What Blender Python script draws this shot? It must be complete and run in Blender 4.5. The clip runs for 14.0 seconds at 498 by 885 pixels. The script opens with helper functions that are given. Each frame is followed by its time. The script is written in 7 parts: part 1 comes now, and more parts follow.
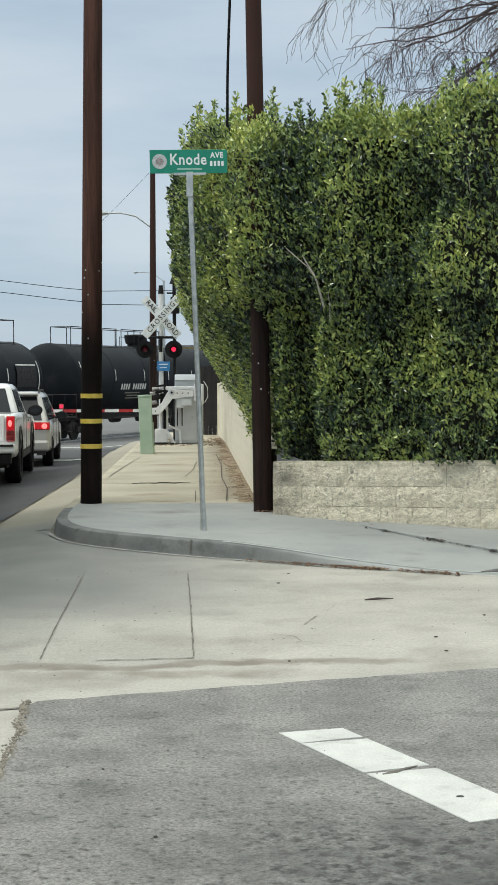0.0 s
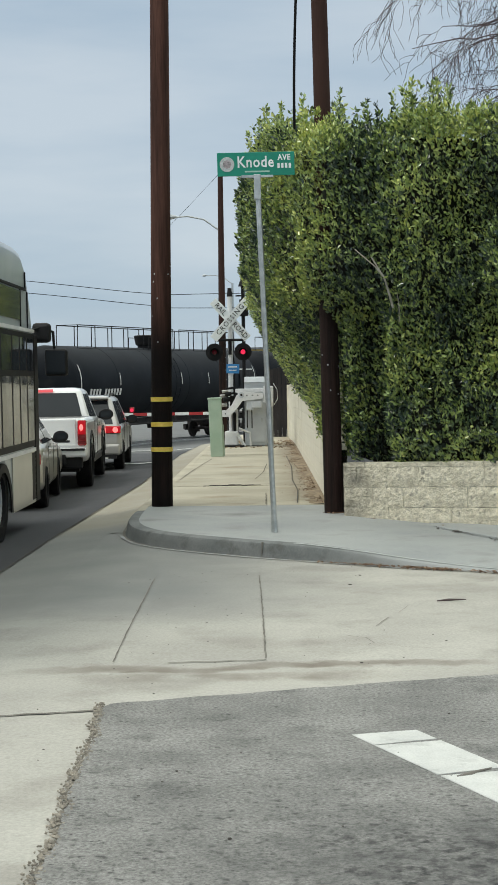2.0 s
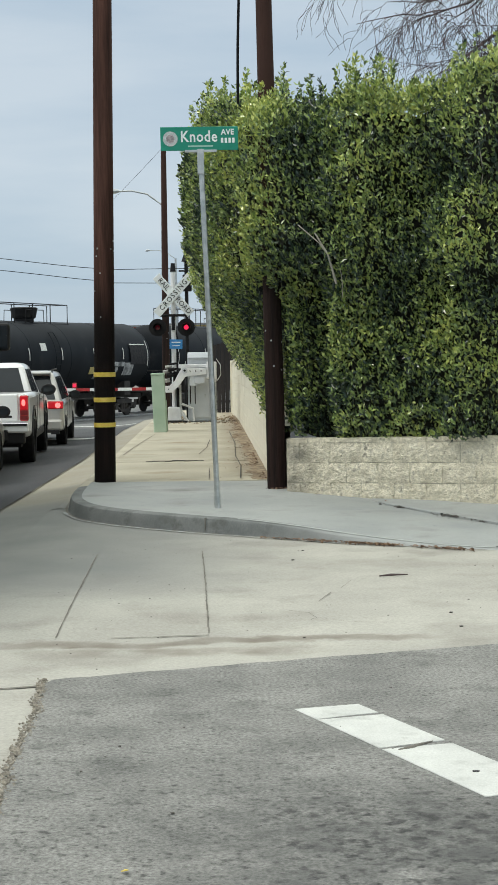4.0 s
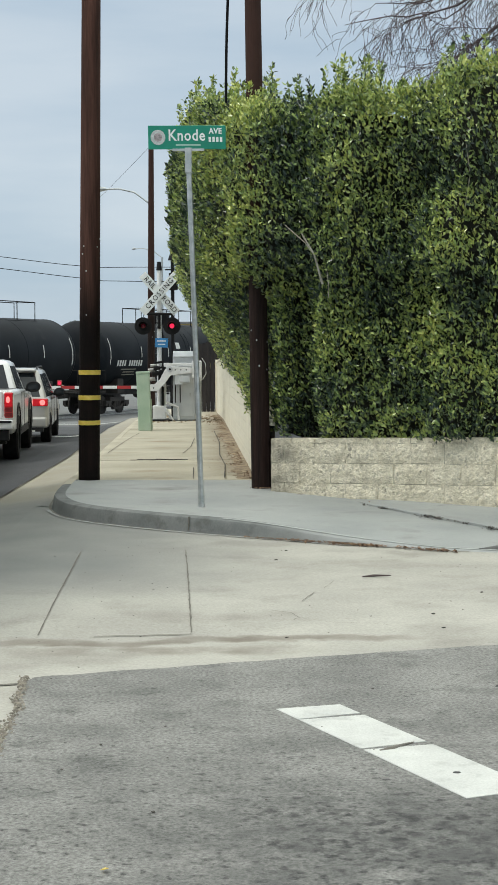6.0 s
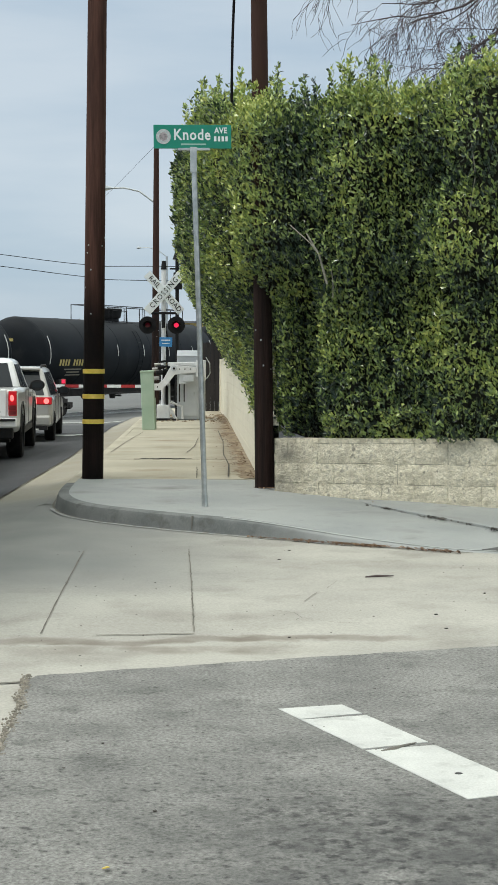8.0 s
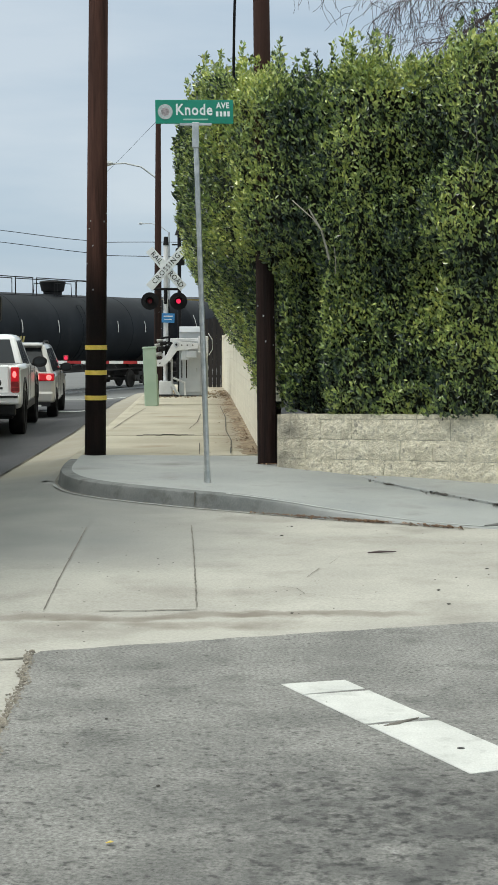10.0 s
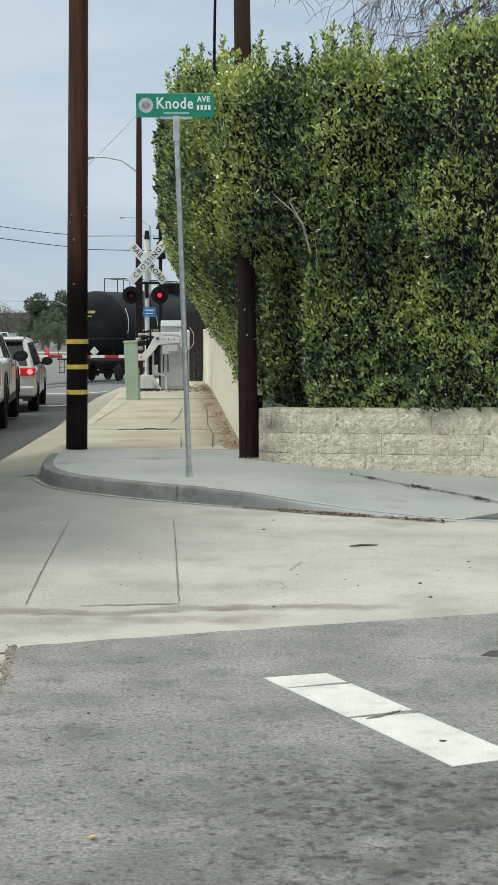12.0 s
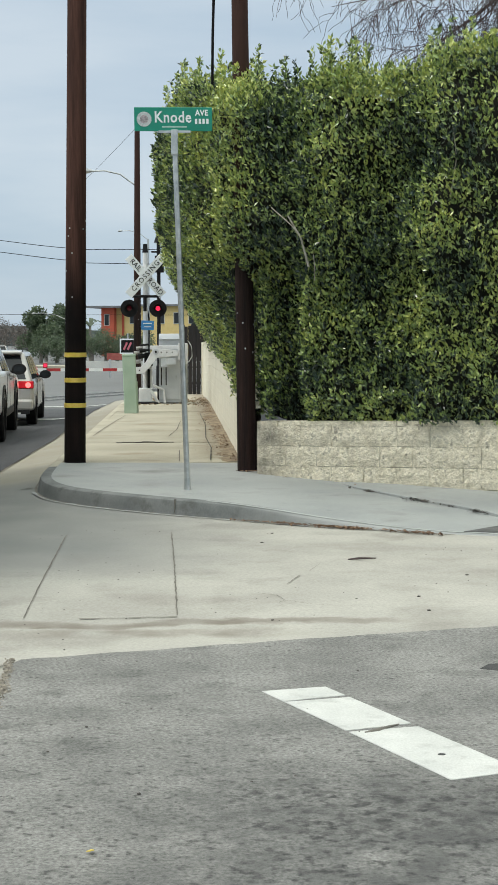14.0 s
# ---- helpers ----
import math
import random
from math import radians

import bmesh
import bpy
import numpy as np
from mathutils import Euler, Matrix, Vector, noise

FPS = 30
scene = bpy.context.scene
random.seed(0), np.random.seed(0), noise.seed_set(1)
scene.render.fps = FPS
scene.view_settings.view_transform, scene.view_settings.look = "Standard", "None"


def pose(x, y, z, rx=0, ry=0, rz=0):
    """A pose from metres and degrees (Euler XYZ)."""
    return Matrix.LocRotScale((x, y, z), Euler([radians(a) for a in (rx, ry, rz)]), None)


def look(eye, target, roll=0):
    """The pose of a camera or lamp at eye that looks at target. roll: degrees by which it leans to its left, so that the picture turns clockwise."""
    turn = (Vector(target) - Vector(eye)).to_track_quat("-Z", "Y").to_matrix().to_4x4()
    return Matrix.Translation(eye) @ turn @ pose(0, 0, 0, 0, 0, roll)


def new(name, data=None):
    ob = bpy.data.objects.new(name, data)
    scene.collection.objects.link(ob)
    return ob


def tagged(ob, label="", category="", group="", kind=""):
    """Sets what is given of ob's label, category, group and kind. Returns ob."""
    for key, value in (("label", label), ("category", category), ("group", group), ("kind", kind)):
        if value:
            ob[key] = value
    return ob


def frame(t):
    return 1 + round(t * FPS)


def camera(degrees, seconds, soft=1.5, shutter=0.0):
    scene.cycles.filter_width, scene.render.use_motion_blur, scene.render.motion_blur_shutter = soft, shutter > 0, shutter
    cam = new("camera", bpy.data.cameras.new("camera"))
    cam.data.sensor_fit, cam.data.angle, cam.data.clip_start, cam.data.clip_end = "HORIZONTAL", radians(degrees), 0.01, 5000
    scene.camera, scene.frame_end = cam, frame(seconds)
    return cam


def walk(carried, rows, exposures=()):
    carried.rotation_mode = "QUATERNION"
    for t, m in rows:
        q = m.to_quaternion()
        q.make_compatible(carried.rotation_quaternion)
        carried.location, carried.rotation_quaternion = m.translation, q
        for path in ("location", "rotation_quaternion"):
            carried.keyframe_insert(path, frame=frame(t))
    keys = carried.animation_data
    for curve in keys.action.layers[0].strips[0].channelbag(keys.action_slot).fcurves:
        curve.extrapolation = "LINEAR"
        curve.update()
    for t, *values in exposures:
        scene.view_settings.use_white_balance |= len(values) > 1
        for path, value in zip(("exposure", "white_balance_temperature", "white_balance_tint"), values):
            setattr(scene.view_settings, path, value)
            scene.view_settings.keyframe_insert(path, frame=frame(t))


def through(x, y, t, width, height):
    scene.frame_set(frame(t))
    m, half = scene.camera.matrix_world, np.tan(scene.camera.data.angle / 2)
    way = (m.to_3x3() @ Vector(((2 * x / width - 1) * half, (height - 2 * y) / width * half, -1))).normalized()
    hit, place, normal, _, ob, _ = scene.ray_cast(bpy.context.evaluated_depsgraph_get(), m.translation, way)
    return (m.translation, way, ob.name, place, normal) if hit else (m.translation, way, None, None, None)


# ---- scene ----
# The camera stands in the hand beside the side street and only turns.
cam = camera(18.553, 14.0, soft=1.1)
PATH = [(0, pose(0, 0, 1.69, 87.555, 0.232, -1.952)),
        (0.5, pose(0, 0, 1.69, 87.672, 0.485, -1.085)),
        (1, pose(0, 0, 1.69, 87.782, 0.614, -0.207)),
        (1.5, pose(0, 0, 1.69, 87.760, 0.838, 0.471)),
        (2, pose(0, 0, 1.69, 87.653, 0.917, 0.657)),
        (2.5, pose(0, 0, 1.69, 87.436, 0.941, 0.368)),
        (3, pose(0, 0, 1.69, 87.175, 0.885, -0.215)),
        (3.5, pose(0, 0, 1.69, 86.933, 0.752, -0.878)),
        (4, pose(0, 0, 1.69, 86.708, 0.753, -1.472)),
        (6.5, pose(0, 0, 1.69, 86.687, 0.038, -2.030)),
        (7, pose(0, 0, 1.69, 86.847, -0.089, -1.932)),
        (7.5, pose(0, 0, 1.69, 86.827, -0.162, -1.914)),
        (8, pose(0, 0, 1.69, 86.673, -0.211, -1.861)),
        (10.5, pose(0, 0, 1.69, 85.623, -0.116, -1.764)),
        (11, pose(0, 0, 1.69, 85.558, -0.097, -1.987)),
        (11.5, pose(0, 0, 1.69, 85.562, -0.003, -2.234)),
        (12, pose(0, 0, 1.69, 85.544, -0.034, -2.470)),
        (12.5, pose(0, 0, 1.69, 85.543, -0.138, -2.700)),
        (13, pose(0, 0, 1.69, 85.615, -0.184, -2.857)),
        (13.5, pose(0, 0, 1.69, 85.831, -0.184, -2.862)),
        (14, pose(0, 0, 1.69, 86.038, -0.000, -2.539))]
walk(cam, PATH, [(0, 0.0), (1, -0.03), (1.75, -0.09), (2.5, -0.08), (3.25, -0.03), (4.2, 0.0), (11, 0.0), (14, 0.04)])

# ---- world and sun: a bright, thinly overcast sky ----
SUN_ELEV, SUN_AZ = radians(58), radians(-115)
world = bpy.data.worlds.new("overcast_sky")
scene.world = world
world.use_nodes = True
wn, wl = world.node_tree.nodes, world.node_tree.links
wn.clear()
w_out = wn.new("ShaderNodeOutputWorld")
w_bg = wn.new("ShaderNodeBackground")
w_sky = wn.new("ShaderNodeTexSky")
w_sky.sky_type, w_sky.sun_disc = "NISHITA", False
w_sky.sun_elevation, w_sky.sun_rotation = SUN_ELEV, SUN_AZ
w_gain = wn.new("ShaderNodeVectorMath")
w_gain.operation = "SCALE"
w_gain.inputs["Scale"].default_value = 0.10
w_tc = wn.new("ShaderNodeTexCoord")
w_sep = wn.new("ShaderNodeSeparateXYZ")
w_map = wn.new("ShaderNodeMapping")
w_map.inputs["Scale"].default_value = (1.0, 1.0, 5.0)
w_noise = wn.new("ShaderNodeTexNoise")
w_noise.inputs["Scale"].default_value = 3.2
w_noise.inputs["Detail"].default_value = 6
w_noise.inputs["Roughness"].default_value = 0.5
w_ramp = wn.new("ShaderNodeValToRGB")
w_ramp.color_ramp.elements[0].position, w_ramp.color_ramp.elements[0].color = 0.36, (0.456, 0.581, 0.698, 1)
w_ramp.color_ramp.elements[1].position, w_ramp.color_ramp.elements[1].color = 0.66, (0.632, 0.724, 0.80, 1)
w_mix = wn.new("ShaderNodeMix")
w_mix.data_type = "RGBA"
w_mix.inputs[0].default_value = 0.85
wl.new(w_tc.outputs["Generated"], w_sep.inputs[0])
wl.new(w_tc.outputs["Generated"], w_map.inputs[0])
wl.new(w_map.outputs[0], w_noise.inputs["Vector"])
wl.new(w_noise.outputs["Fac"], w_ramp.inputs[0])
wl.new(w_sky.outputs[0], w_gain.inputs[0])
wl.new(w_gain.outputs[0], w_mix.inputs[6])
w_tint = wn.new("ShaderNodeMix")
w_tint.data_type = "RGBA"
w_tint.inputs[7].default_value = (1.80, 1.88, 1.74, 1)
w_up = wn.new("ShaderNodeMapRange")
w_up.inputs["From Min"].default_value, w_up.inputs["From Max"].default_value = 0.28, 0.75
wl.new(w_sep.outputs["Z"], w_up.inputs["Value"])
wl.new(w_up.outputs[0], w_tint.inputs[0])
wl.new(w_ramp.outputs[0], w_tint.inputs[6])
wl.new(w_tint.outputs[2], w_mix.inputs[7])
wl.new(w_mix.outputs[2], w_bg.inputs["Color"])
w_bg.inputs["Strength"].default_value = 1.0
wl.new(w_bg.outputs[0], w_out.inputs[0])

sun_data = bpy.data.lights.new("sun", "SUN")
sun_data.energy, sun_data.angle, sun_data.color = 1.35, radians(16), (1.0, 0.96, 0.88)
sun = new("sun", sun_data)
sun.matrix_world = look((-15, -7, 26), (0, 0, 0))


# ---- materials ----
def material(name, c1, c2, scale=6.0, rough=0.7, bump=0.2, fine=60.0, metal=0.0, spread=(0.35, 0.65),
             c3=None, c3_at=(0.62, 0.75), c3_scale=1.2, speck=0.12, coat=0.0, distance=0.01, rand=0.0, stretch=(1, 1, 1), pits=0.0, pit_scale=14.0, spec=0.5):
    """Two tones mixed by a broad noise, a fine grain over them, stains of a third tone, relief from the grain."""
    m = bpy.data.materials.new(name)
    m.use_nodes = True
    n, k = m.node_tree.nodes, m.node_tree.links
    b = n["Principled BSDF"]
    tc = n.new("ShaderNodeTexCoord")
    mp = n.new("ShaderNodeMapping")
    mp.inputs["Scale"].default_value = stretch
    k.new(tc.outputs["Object"], mp.inputs[0])
    broad = n.new("ShaderNodeTexNoise")
    broad.inputs["Scale"].default_value, broad.inputs["Detail"].default_value = scale, 5
    k.new(mp.outputs[0], broad.inputs["Vector"])
    ramp = n.new("ShaderNodeValToRGB")
    ramp.color_ramp.elements[0].position, ramp.color_ramp.elements[0].color = spread[0], (*c1, 1)
    ramp.color_ramp.elements[1].position, ramp.color_ramp.elements[1].color = spread[1], (*c2, 1)
    k.new(broad.outputs["Fac"], ramp.inputs[0])
    colour = ramp.outputs[0]
    if c3:
        stain = n.new("ShaderNodeTexNoise")
        stain.inputs["Scale"].default_value, stain.inputs["Detail"].default_value = c3_scale, 6
        k.new(mp.outputs[0], stain.inputs["Vector"])
        sr = n.new("ShaderNodeMapRange")
        sr.inputs["From Min"].default_value, sr.inputs["From Max"].default_value = c3_at
        k.new(stain.outputs["Fac"], sr.inputs["Value"])
        mx = n.new("ShaderNodeMix")
        mx.data_type = "RGBA"
        k.new(sr.outputs[0], mx.inputs[0])
        k.new(colour, mx.inputs[6])
        mx.inputs[7].default_value = (*c3, 1)
        colour = mx.outputs[2]
    grain = n.new("ShaderNodeTexNoise")
    grain.inputs["Scale"].default_value, grain.inputs["Detail"].default_value, grain.inputs["Roughness"].default_value = fine, 6, 0.66
    k.new(mp.outputs[0], grain.inputs["Vector"])
    gr = n.new("ShaderNodeMapRange")
    gr.inputs["From Min"].default_value, gr.inputs["From Max"].default_value = 0.3, 0.7
    gr.inputs["To Min"].default_value, gr.inputs["To Max"].default_value = 1 - speck, 1 + speck
    k.new(grain.outputs["Fac"], gr.inputs["Value"])
    sc = n.new("ShaderNodeVectorMath")
    sc.operation = "SCALE"
    k.new(colour, sc.inputs[0])
    k.new(gr.outputs[0], sc.inputs["Scale"])
    colour = sc.outputs[0]
    if pits:
        pn = n.new("ShaderNodeTexNoise")
        pn.inputs["Scale"].default_value, pn.inputs["Detail"].default_value, pn.inputs["Roughness"].default_value = pit_scale, 6, 0.65
        k.new(mp.outputs[0], pn.inputs["Vector"])
        pr = n.new("ShaderNodeMapRange")
        pr.inputs["From Min"].default_value, pr.inputs["From Max"].default_value = 0.60, 0.70
        pr.inputs["To Min"].default_value, pr.inputs["To Max"].default_value = 1.0, 1.0 - pits
        k.new(pn.outputs["Fac"], pr.inputs["Value"])
        ps = n.new("ShaderNodeVectorMath")
        ps.operation = "SCALE"
        k.new(colour, ps.inputs[0])
        k.new(pr.outputs[0], ps.inputs["Scale"])
        colour = ps.outputs[0]
    if rand:
        info = n.new("ShaderNodeObjectInfo")
        rr = n.new("ShaderNodeMapRange")
        rr.inputs["To Min"].default_value, rr.inputs["To Max"].default_value = 1 - rand, 1 + rand
        k.new(info.outputs["Random"], rr.inputs["Value"])
        s2 = n.new("ShaderNodeVectorMath")
        s2.operation = "SCALE"
        k.new(colour, s2.inputs[0])
        k.new(rr.outputs[0], s2.inputs["Scale"])
        colour = s2.outputs[0]
    k.new(colour, b.inputs["Base Color"])
    b.inputs["Roughness"].default_value, b.inputs["Metallic"].default_value = rough, metal
    b.inputs["Coat Weight"].default_value = coat
    b.inputs["Specular IOR Level"].default_value = spec
    b.inputs["Coat Roughness"].default_value = 0.06
    if bump:
        bp = n.new("ShaderNodeBump")
        bp.inputs["Strength"].default_value, bp.inputs["Distance"].default_value = bump, distance
        k.new(grain.outputs["Fac"], bp.inputs["Height"])
        k.new(bp.outputs[0], b.inputs["Normal"])
    return m


def add_field(m, colour, fields, wobble=0.25, scale=1.5, warp=0.0):
    """Mix another tone into a material where all the (axis, from, to) ramps hold, with an uneven border."""
    n, k = m.node_tree.nodes, m.node_tree.links
    b = n["Principled BSDF"]
    old = b.inputs["Base Color"].links[0].from_socket
    tc = n.new("ShaderNodeTexCoord")
    sep = n.new("ShaderNodeSeparateXYZ")
    if warp:
        wv = n.new("ShaderNodeTexNoise")
        wv.inputs["Scale"].default_value, wv.inputs["Detail"].default_value = 1.7, 5
        k.new(tc.outputs["Object"], wv.inputs["Vector"])
        wa = n.new("ShaderNodeVectorMath")
        wa.operation = "MULTIPLY_ADD"
        wa.inputs[1].default_value = (warp, warp, 0)
        k.new(wv.outputs["Color"], wa.inputs[0])
        k.new(tc.outputs["Object"], wa.inputs[2])
        k.new(wa.outputs[0], sep.inputs[0])
    else:
        k.new(tc.outputs["Object"], sep.inputs[0])
    fac = None
    for axis, a, z in fields:
        r = n.new("ShaderNodeMapRange")
        r.interpolation_type = "SMOOTHSTEP"
        r.inputs["From Min"].default_value, r.inputs["From Max"].default_value = a, z
        k.new(sep.outputs[axis], r.inputs["Value"])
        if fac:
            mu = n.new("ShaderNodeMath")
            mu.operation = "MULTIPLY"
            k.new(fac, mu.inputs[0])
            k.new(r.outputs[0], mu.inputs[1])
            fac = mu.outputs[0]
        else:
            fac = r.outputs[0]
    no = n.new("ShaderNodeTexNoise")
    no.inputs["Scale"].default_value, no.inputs["Detail"].default_value = scale, 6
    k.new(tc.outputs["Object"], no.inputs["Vector"])
    nr = n.new("ShaderNodeMapRange")
    nr.inputs["From Min"].default_value, nr.inputs["From Max"].default_value = 0.3, 0.7
    nr.inputs["To Min"].default_value, nr.inputs["To Max"].default_value = 1 - 2 * wobble, 1.0
    k.new(no.outputs["Fac"], nr.inputs["Value"])
    mu = n.new("ShaderNodeMath")
    mu.operation = "MULTIPLY"
    k.new(fac, mu.inputs[0])
    k.new(nr.outputs[0], mu.inputs[1])
    mx = n.new("ShaderNodeMix")
    mx.data_type = "RGBA"
    k.new(mu.outputs[0], mx.inputs[0])
    k.new(old, mx.inputs[6])
    mx.inputs[7].default_value = (*colour, 1)
    k.new(mx.outputs[2], b.inputs["Base Color"])
    return m


def glow(name, colour, strength):
    m = bpy.data.materials.new(name)
    m.use_nodes = True
    b = m.node_tree.nodes["Principled BSDF"]
    b.inputs["Base Color"].default_value = (*(0.3 * c for c in colour), 1)
    b.inputs["Emission Color"].default_value = (*colour, 1)
    b.inputs["Emission Strength"].default_value = strength
    b.inputs["Roughness"].default_value = 0.25
    return m


def leaf_material(name, c1, c2, c3, gloss=0.35, through=0.25, new_growth=(90.0, 99.0), dark_to=0.0, full_at=0.62):
    """Leaves: a tone for each leaf, a little light passing through."""
    m = bpy.data.materials.new(name)
    m.use_nodes = True
    n, k = m.node_tree.nodes, m.node_tree.links
    b, out = n["Principled BSDF"], n["Material Output"]
    geo = n.new("ShaderNodeNewGeometry")
    ramp = n.new("ShaderNodeValToRGB")
    ramp.color_ramp.elements[0].position, ramp.color_ramp.elements[1].position = dark_to, 0.92
    ramp.color_ramp.elements[0].color, ramp.color_ramp.elements[1].color = (*c1, 1), (*c3, 1)
    e = ramp.color_ramp.elements.new(full_at)
    e.color = (*c2, 1)
    tc = n.new("ShaderNodeTexCoord")
    patch = n.new("ShaderNodeTexNoise")
    patch.inputs["Scale"].default_value, patch.inputs["Detail"].default_value = 1.3, 3
    k.new(tc.outputs["Object"], patch.inputs["Vector"])
    mr = n.new("ShaderNodeMapRange")
    mr.inputs["From Min"].default_value, mr.inputs["From Max"].default_value = 0.3, 0.72
    mr.inputs["To Min"].default_value, mr.inputs["To Max"].default_value = -0.32, 0.34
    k.new(patch.outputs["Fac"], mr.inputs["Value"])
    add = n.new("ShaderNodeMath")
    add.operation = "MULTIPLY_ADD"
    add.inputs[1].default_value = 0.72
    k.new(geo.outputs["Random Per Island"], add.inputs[0])
    k.new(mr.outputs[0], add.inputs[2])
    sep = n.new("ShaderNodeSeparateXYZ")
    k.new(tc.outputs["Object"], sep.inputs[0])
    young = n.new("ShaderNodeMapRange")
    young.inputs["From Min"].default_value, young.inputs["From Max"].default_value = new_growth
    young.inputs["To Min"].default_value, young.inputs["To Max"].default_value = 0.0, 0.15
    k.new(sep.outputs["Z"], young.inputs["Value"])
    tip = n.new("ShaderNodeMath")
    tip.operation = "ADD"
    k.new(add.outputs[0], tip.inputs[0])
    k.new(young.outputs[0], tip.inputs[1])
    k.new(tip.outputs[0], ramp.inputs[0])
    k.new(ramp.outputs[0], b.inputs["Base Color"])
    b.inputs["Roughness"].default_value = gloss
    b.inputs["Specular IOR Level"].default_value = 0.9
    tr = n.new("ShaderNodeBsdfTranslucent")
    k.new(ramp.outputs[0], tr.inputs["Color"])
    mix = n.new("ShaderNodeMixShader")
    mix.inputs[0].default_value = through
    k.new(b.outputs[0], mix.inputs[1])
    k.new(tr.outputs[0], mix.inputs[2])
    k.new(mix.outputs[0], out.inputs["Surface"])
    return m


ASPHALT_OLD = material("worn_asphalt", (0.168, 0.168, 0.160), (0.250, 0.248, 0.235), 1.9, 0.92, 0.8, 62, speck=0.55,
                       c3=(0.125, 0.126, 0.120), c3_at=(0.55, 0.75), c3_scale=3.0, distance=0.013, pits=0.62, pit_scale=24)
add_field(ASPHALT_OLD, (0.085, 0.086, 0.084), (("Y", 6.2, 5.2), ("X", -0.6, 0.6)), 0.5, 4.5)
add_field(ASPHALT_OLD, (0.040, 0.041, 0.040), (("Y", 6.1, 5.3), ("X", -0.3, 0.5)), 1.0, 24.0)
add_field(ASPHALT_OLD, (0.07, 0.070, 0.068), (("Y", 7.5, 5.8),), 1.6, 31.0)
add_field(ASPHALT_OLD, (0.045, 0.045, 0.044), (("Y", 5.75, 5.55), ("Y", 5.05, 5.25), ("X", 0.1, 0.6)), 1.0, 15.0, 0.3)
ASPHALT = material("road_asphalt", (0.037, 0.039, 0.044), (0.062, 0.064, 0.069), 0.35, 0.9, 0.4, 60, speck=0.22,
                   c3=(0.06, 0.06, 0.064), c3_scale=0.5)
add_field(ASPHALT, (0.15, 0.155, 0.155), (("Y", 43.0, 47.0),), 0.1, 0.6)
CONCRETE = material("apron_concrete", (0.335, 0.326, 0.294), (0.425, 0.415, 0.372), 0.9, 0.88, 0.35, 55, speck=0.16,
                    c3=(0.27, 0.257, 0.227), c3_at=(0.52, 0.75), c3_scale=1.6, pits=0.14, pit_scale=12)
add_field(CONCRETE, (0.185, 0.192, 0.186), (("Y", 9.6, 12.0), ("X", 1.0, -0.9), ("Y", 19.5, 17.2)), 0.12, 1.1)
add_field(CONCRETE, (0.19, 0.168, 0.138), (("Y", 8.45, 8.62), ("Y", 8.85, 8.72), ("X", -1.3, -0.5), ("X", 0.9, 0.3)), 0.5, 3.4, 0.0)
add_field(CONCRETE, (0.165, 0.142, 0.115), (("Y", 9.30, 9.42), ("Y", 9.62, 9.50), ("X", -1.3, -0.4), ("X", 2.0, 1.3)), 0.3, 2.8, 0.95)
add_field(CONCRETE, (0.30, 0.275, 0.215), (("Y", 17.0, 19.0),), 0.2, 1.5)
CONCRETE_NEW = material("new_grey_concrete", (0.285, 0.303, 0.302), (0.36, 0.376, 0.368), 0.9, 0.85, 0.2, 80, speck=0.12,
                        c3=(0.22, 0.225, 0.215), c3_at=(0.55, 0.8), c3_scale=1.8, pits=0.15, pit_scale=8)
CONCRETE_OLD = material("old_buff_concrete", (0.38, 0.352, 0.275), (0.48, 0.45, 0.36), 0.9, 0.9, 0.25, 60, speck=0.13,
                        c3=(0.30, 0.25, 0.18), c3_at=(0.58, 0.75), c3_scale=1.1, rand=0.06)
KERB = material("kerb_concrete", (0.125, 0.136, 0.136), (0.185, 0.195, 0.193), 2.6, 0.9, 0.35, 60, speck=0.16, c3=(0.10, 0.105, 0.10), c3_at=(0.55, 0.7), c3_scale=5)
add_field(KERB, (0.33, 0.345, 0.34), (("X", 0.3, 1.6), ("Y", 15.5, 14.5)), 0.1, 2.0)
DIRT = material("bare_dirt", (0.17, 0.125, 0.08), (0.34, 0.27, 0.185), 7, 0.95, 0.8, 40, speck=0.35, spread=(0.4, 0.6))
DARK = material("dark_joint_and_shade", (0.05, 0.045, 0.04), (0.09, 0.08, 0.07), 8, 0.95, 0.2, 80)
CRACK = material("crack_shadow", (0.12, 0.11, 0.095), (0.2, 0.19, 0.165), 8, 0.95, 0.2, 80)
STAIN = material("gutter_silt", (0.27, 0.25, 0.215), (0.35, 0.33, 0.285), 5, 0.95, 0.2, 60)
TAR = material("tar_patch", (0.035, 0.035, 0.036), (0.065, 0.065, 0.065), 6, 0.85, 0.5, 80)
PAINT_WHITE = material("road_paint", (0.49, 0.50, 0.48), (0.58, 0.59, 0.565), 4, 0.8, 0.5, 90, speck=0.12,
                       c3=(0.36, 0.365, 0.35), c3_at=(0.58, 0.78), c3_scale=6, pits=0.15)
WOOD_POLE = material("creosoted_pole_lit_above", (0.012, 0.0075, 0.0065), (0.032, 0.017, 0.014), 9, 0.85, 0.8, 45, speck=0.35, stretch=(1, 1, 0.06), distance=0.015, spec=0.2)
WOOD_TARRED = material("tarred_pole", (0.044, 0.022, 0.017), (0.10, 0.048, 0.036), 9, 0.85, 0.8, 45, speck=0.35, stretch=(1, 1, 0.06), distance=0.015, spec=0.15)
# paler above 2.6 m: the stronger light up there is put into the colour
add_field(WOOD_POLE, (0.054, 0.027, 0.021), (("Z", 2.6, 4.2),), 0.15, 3.0)
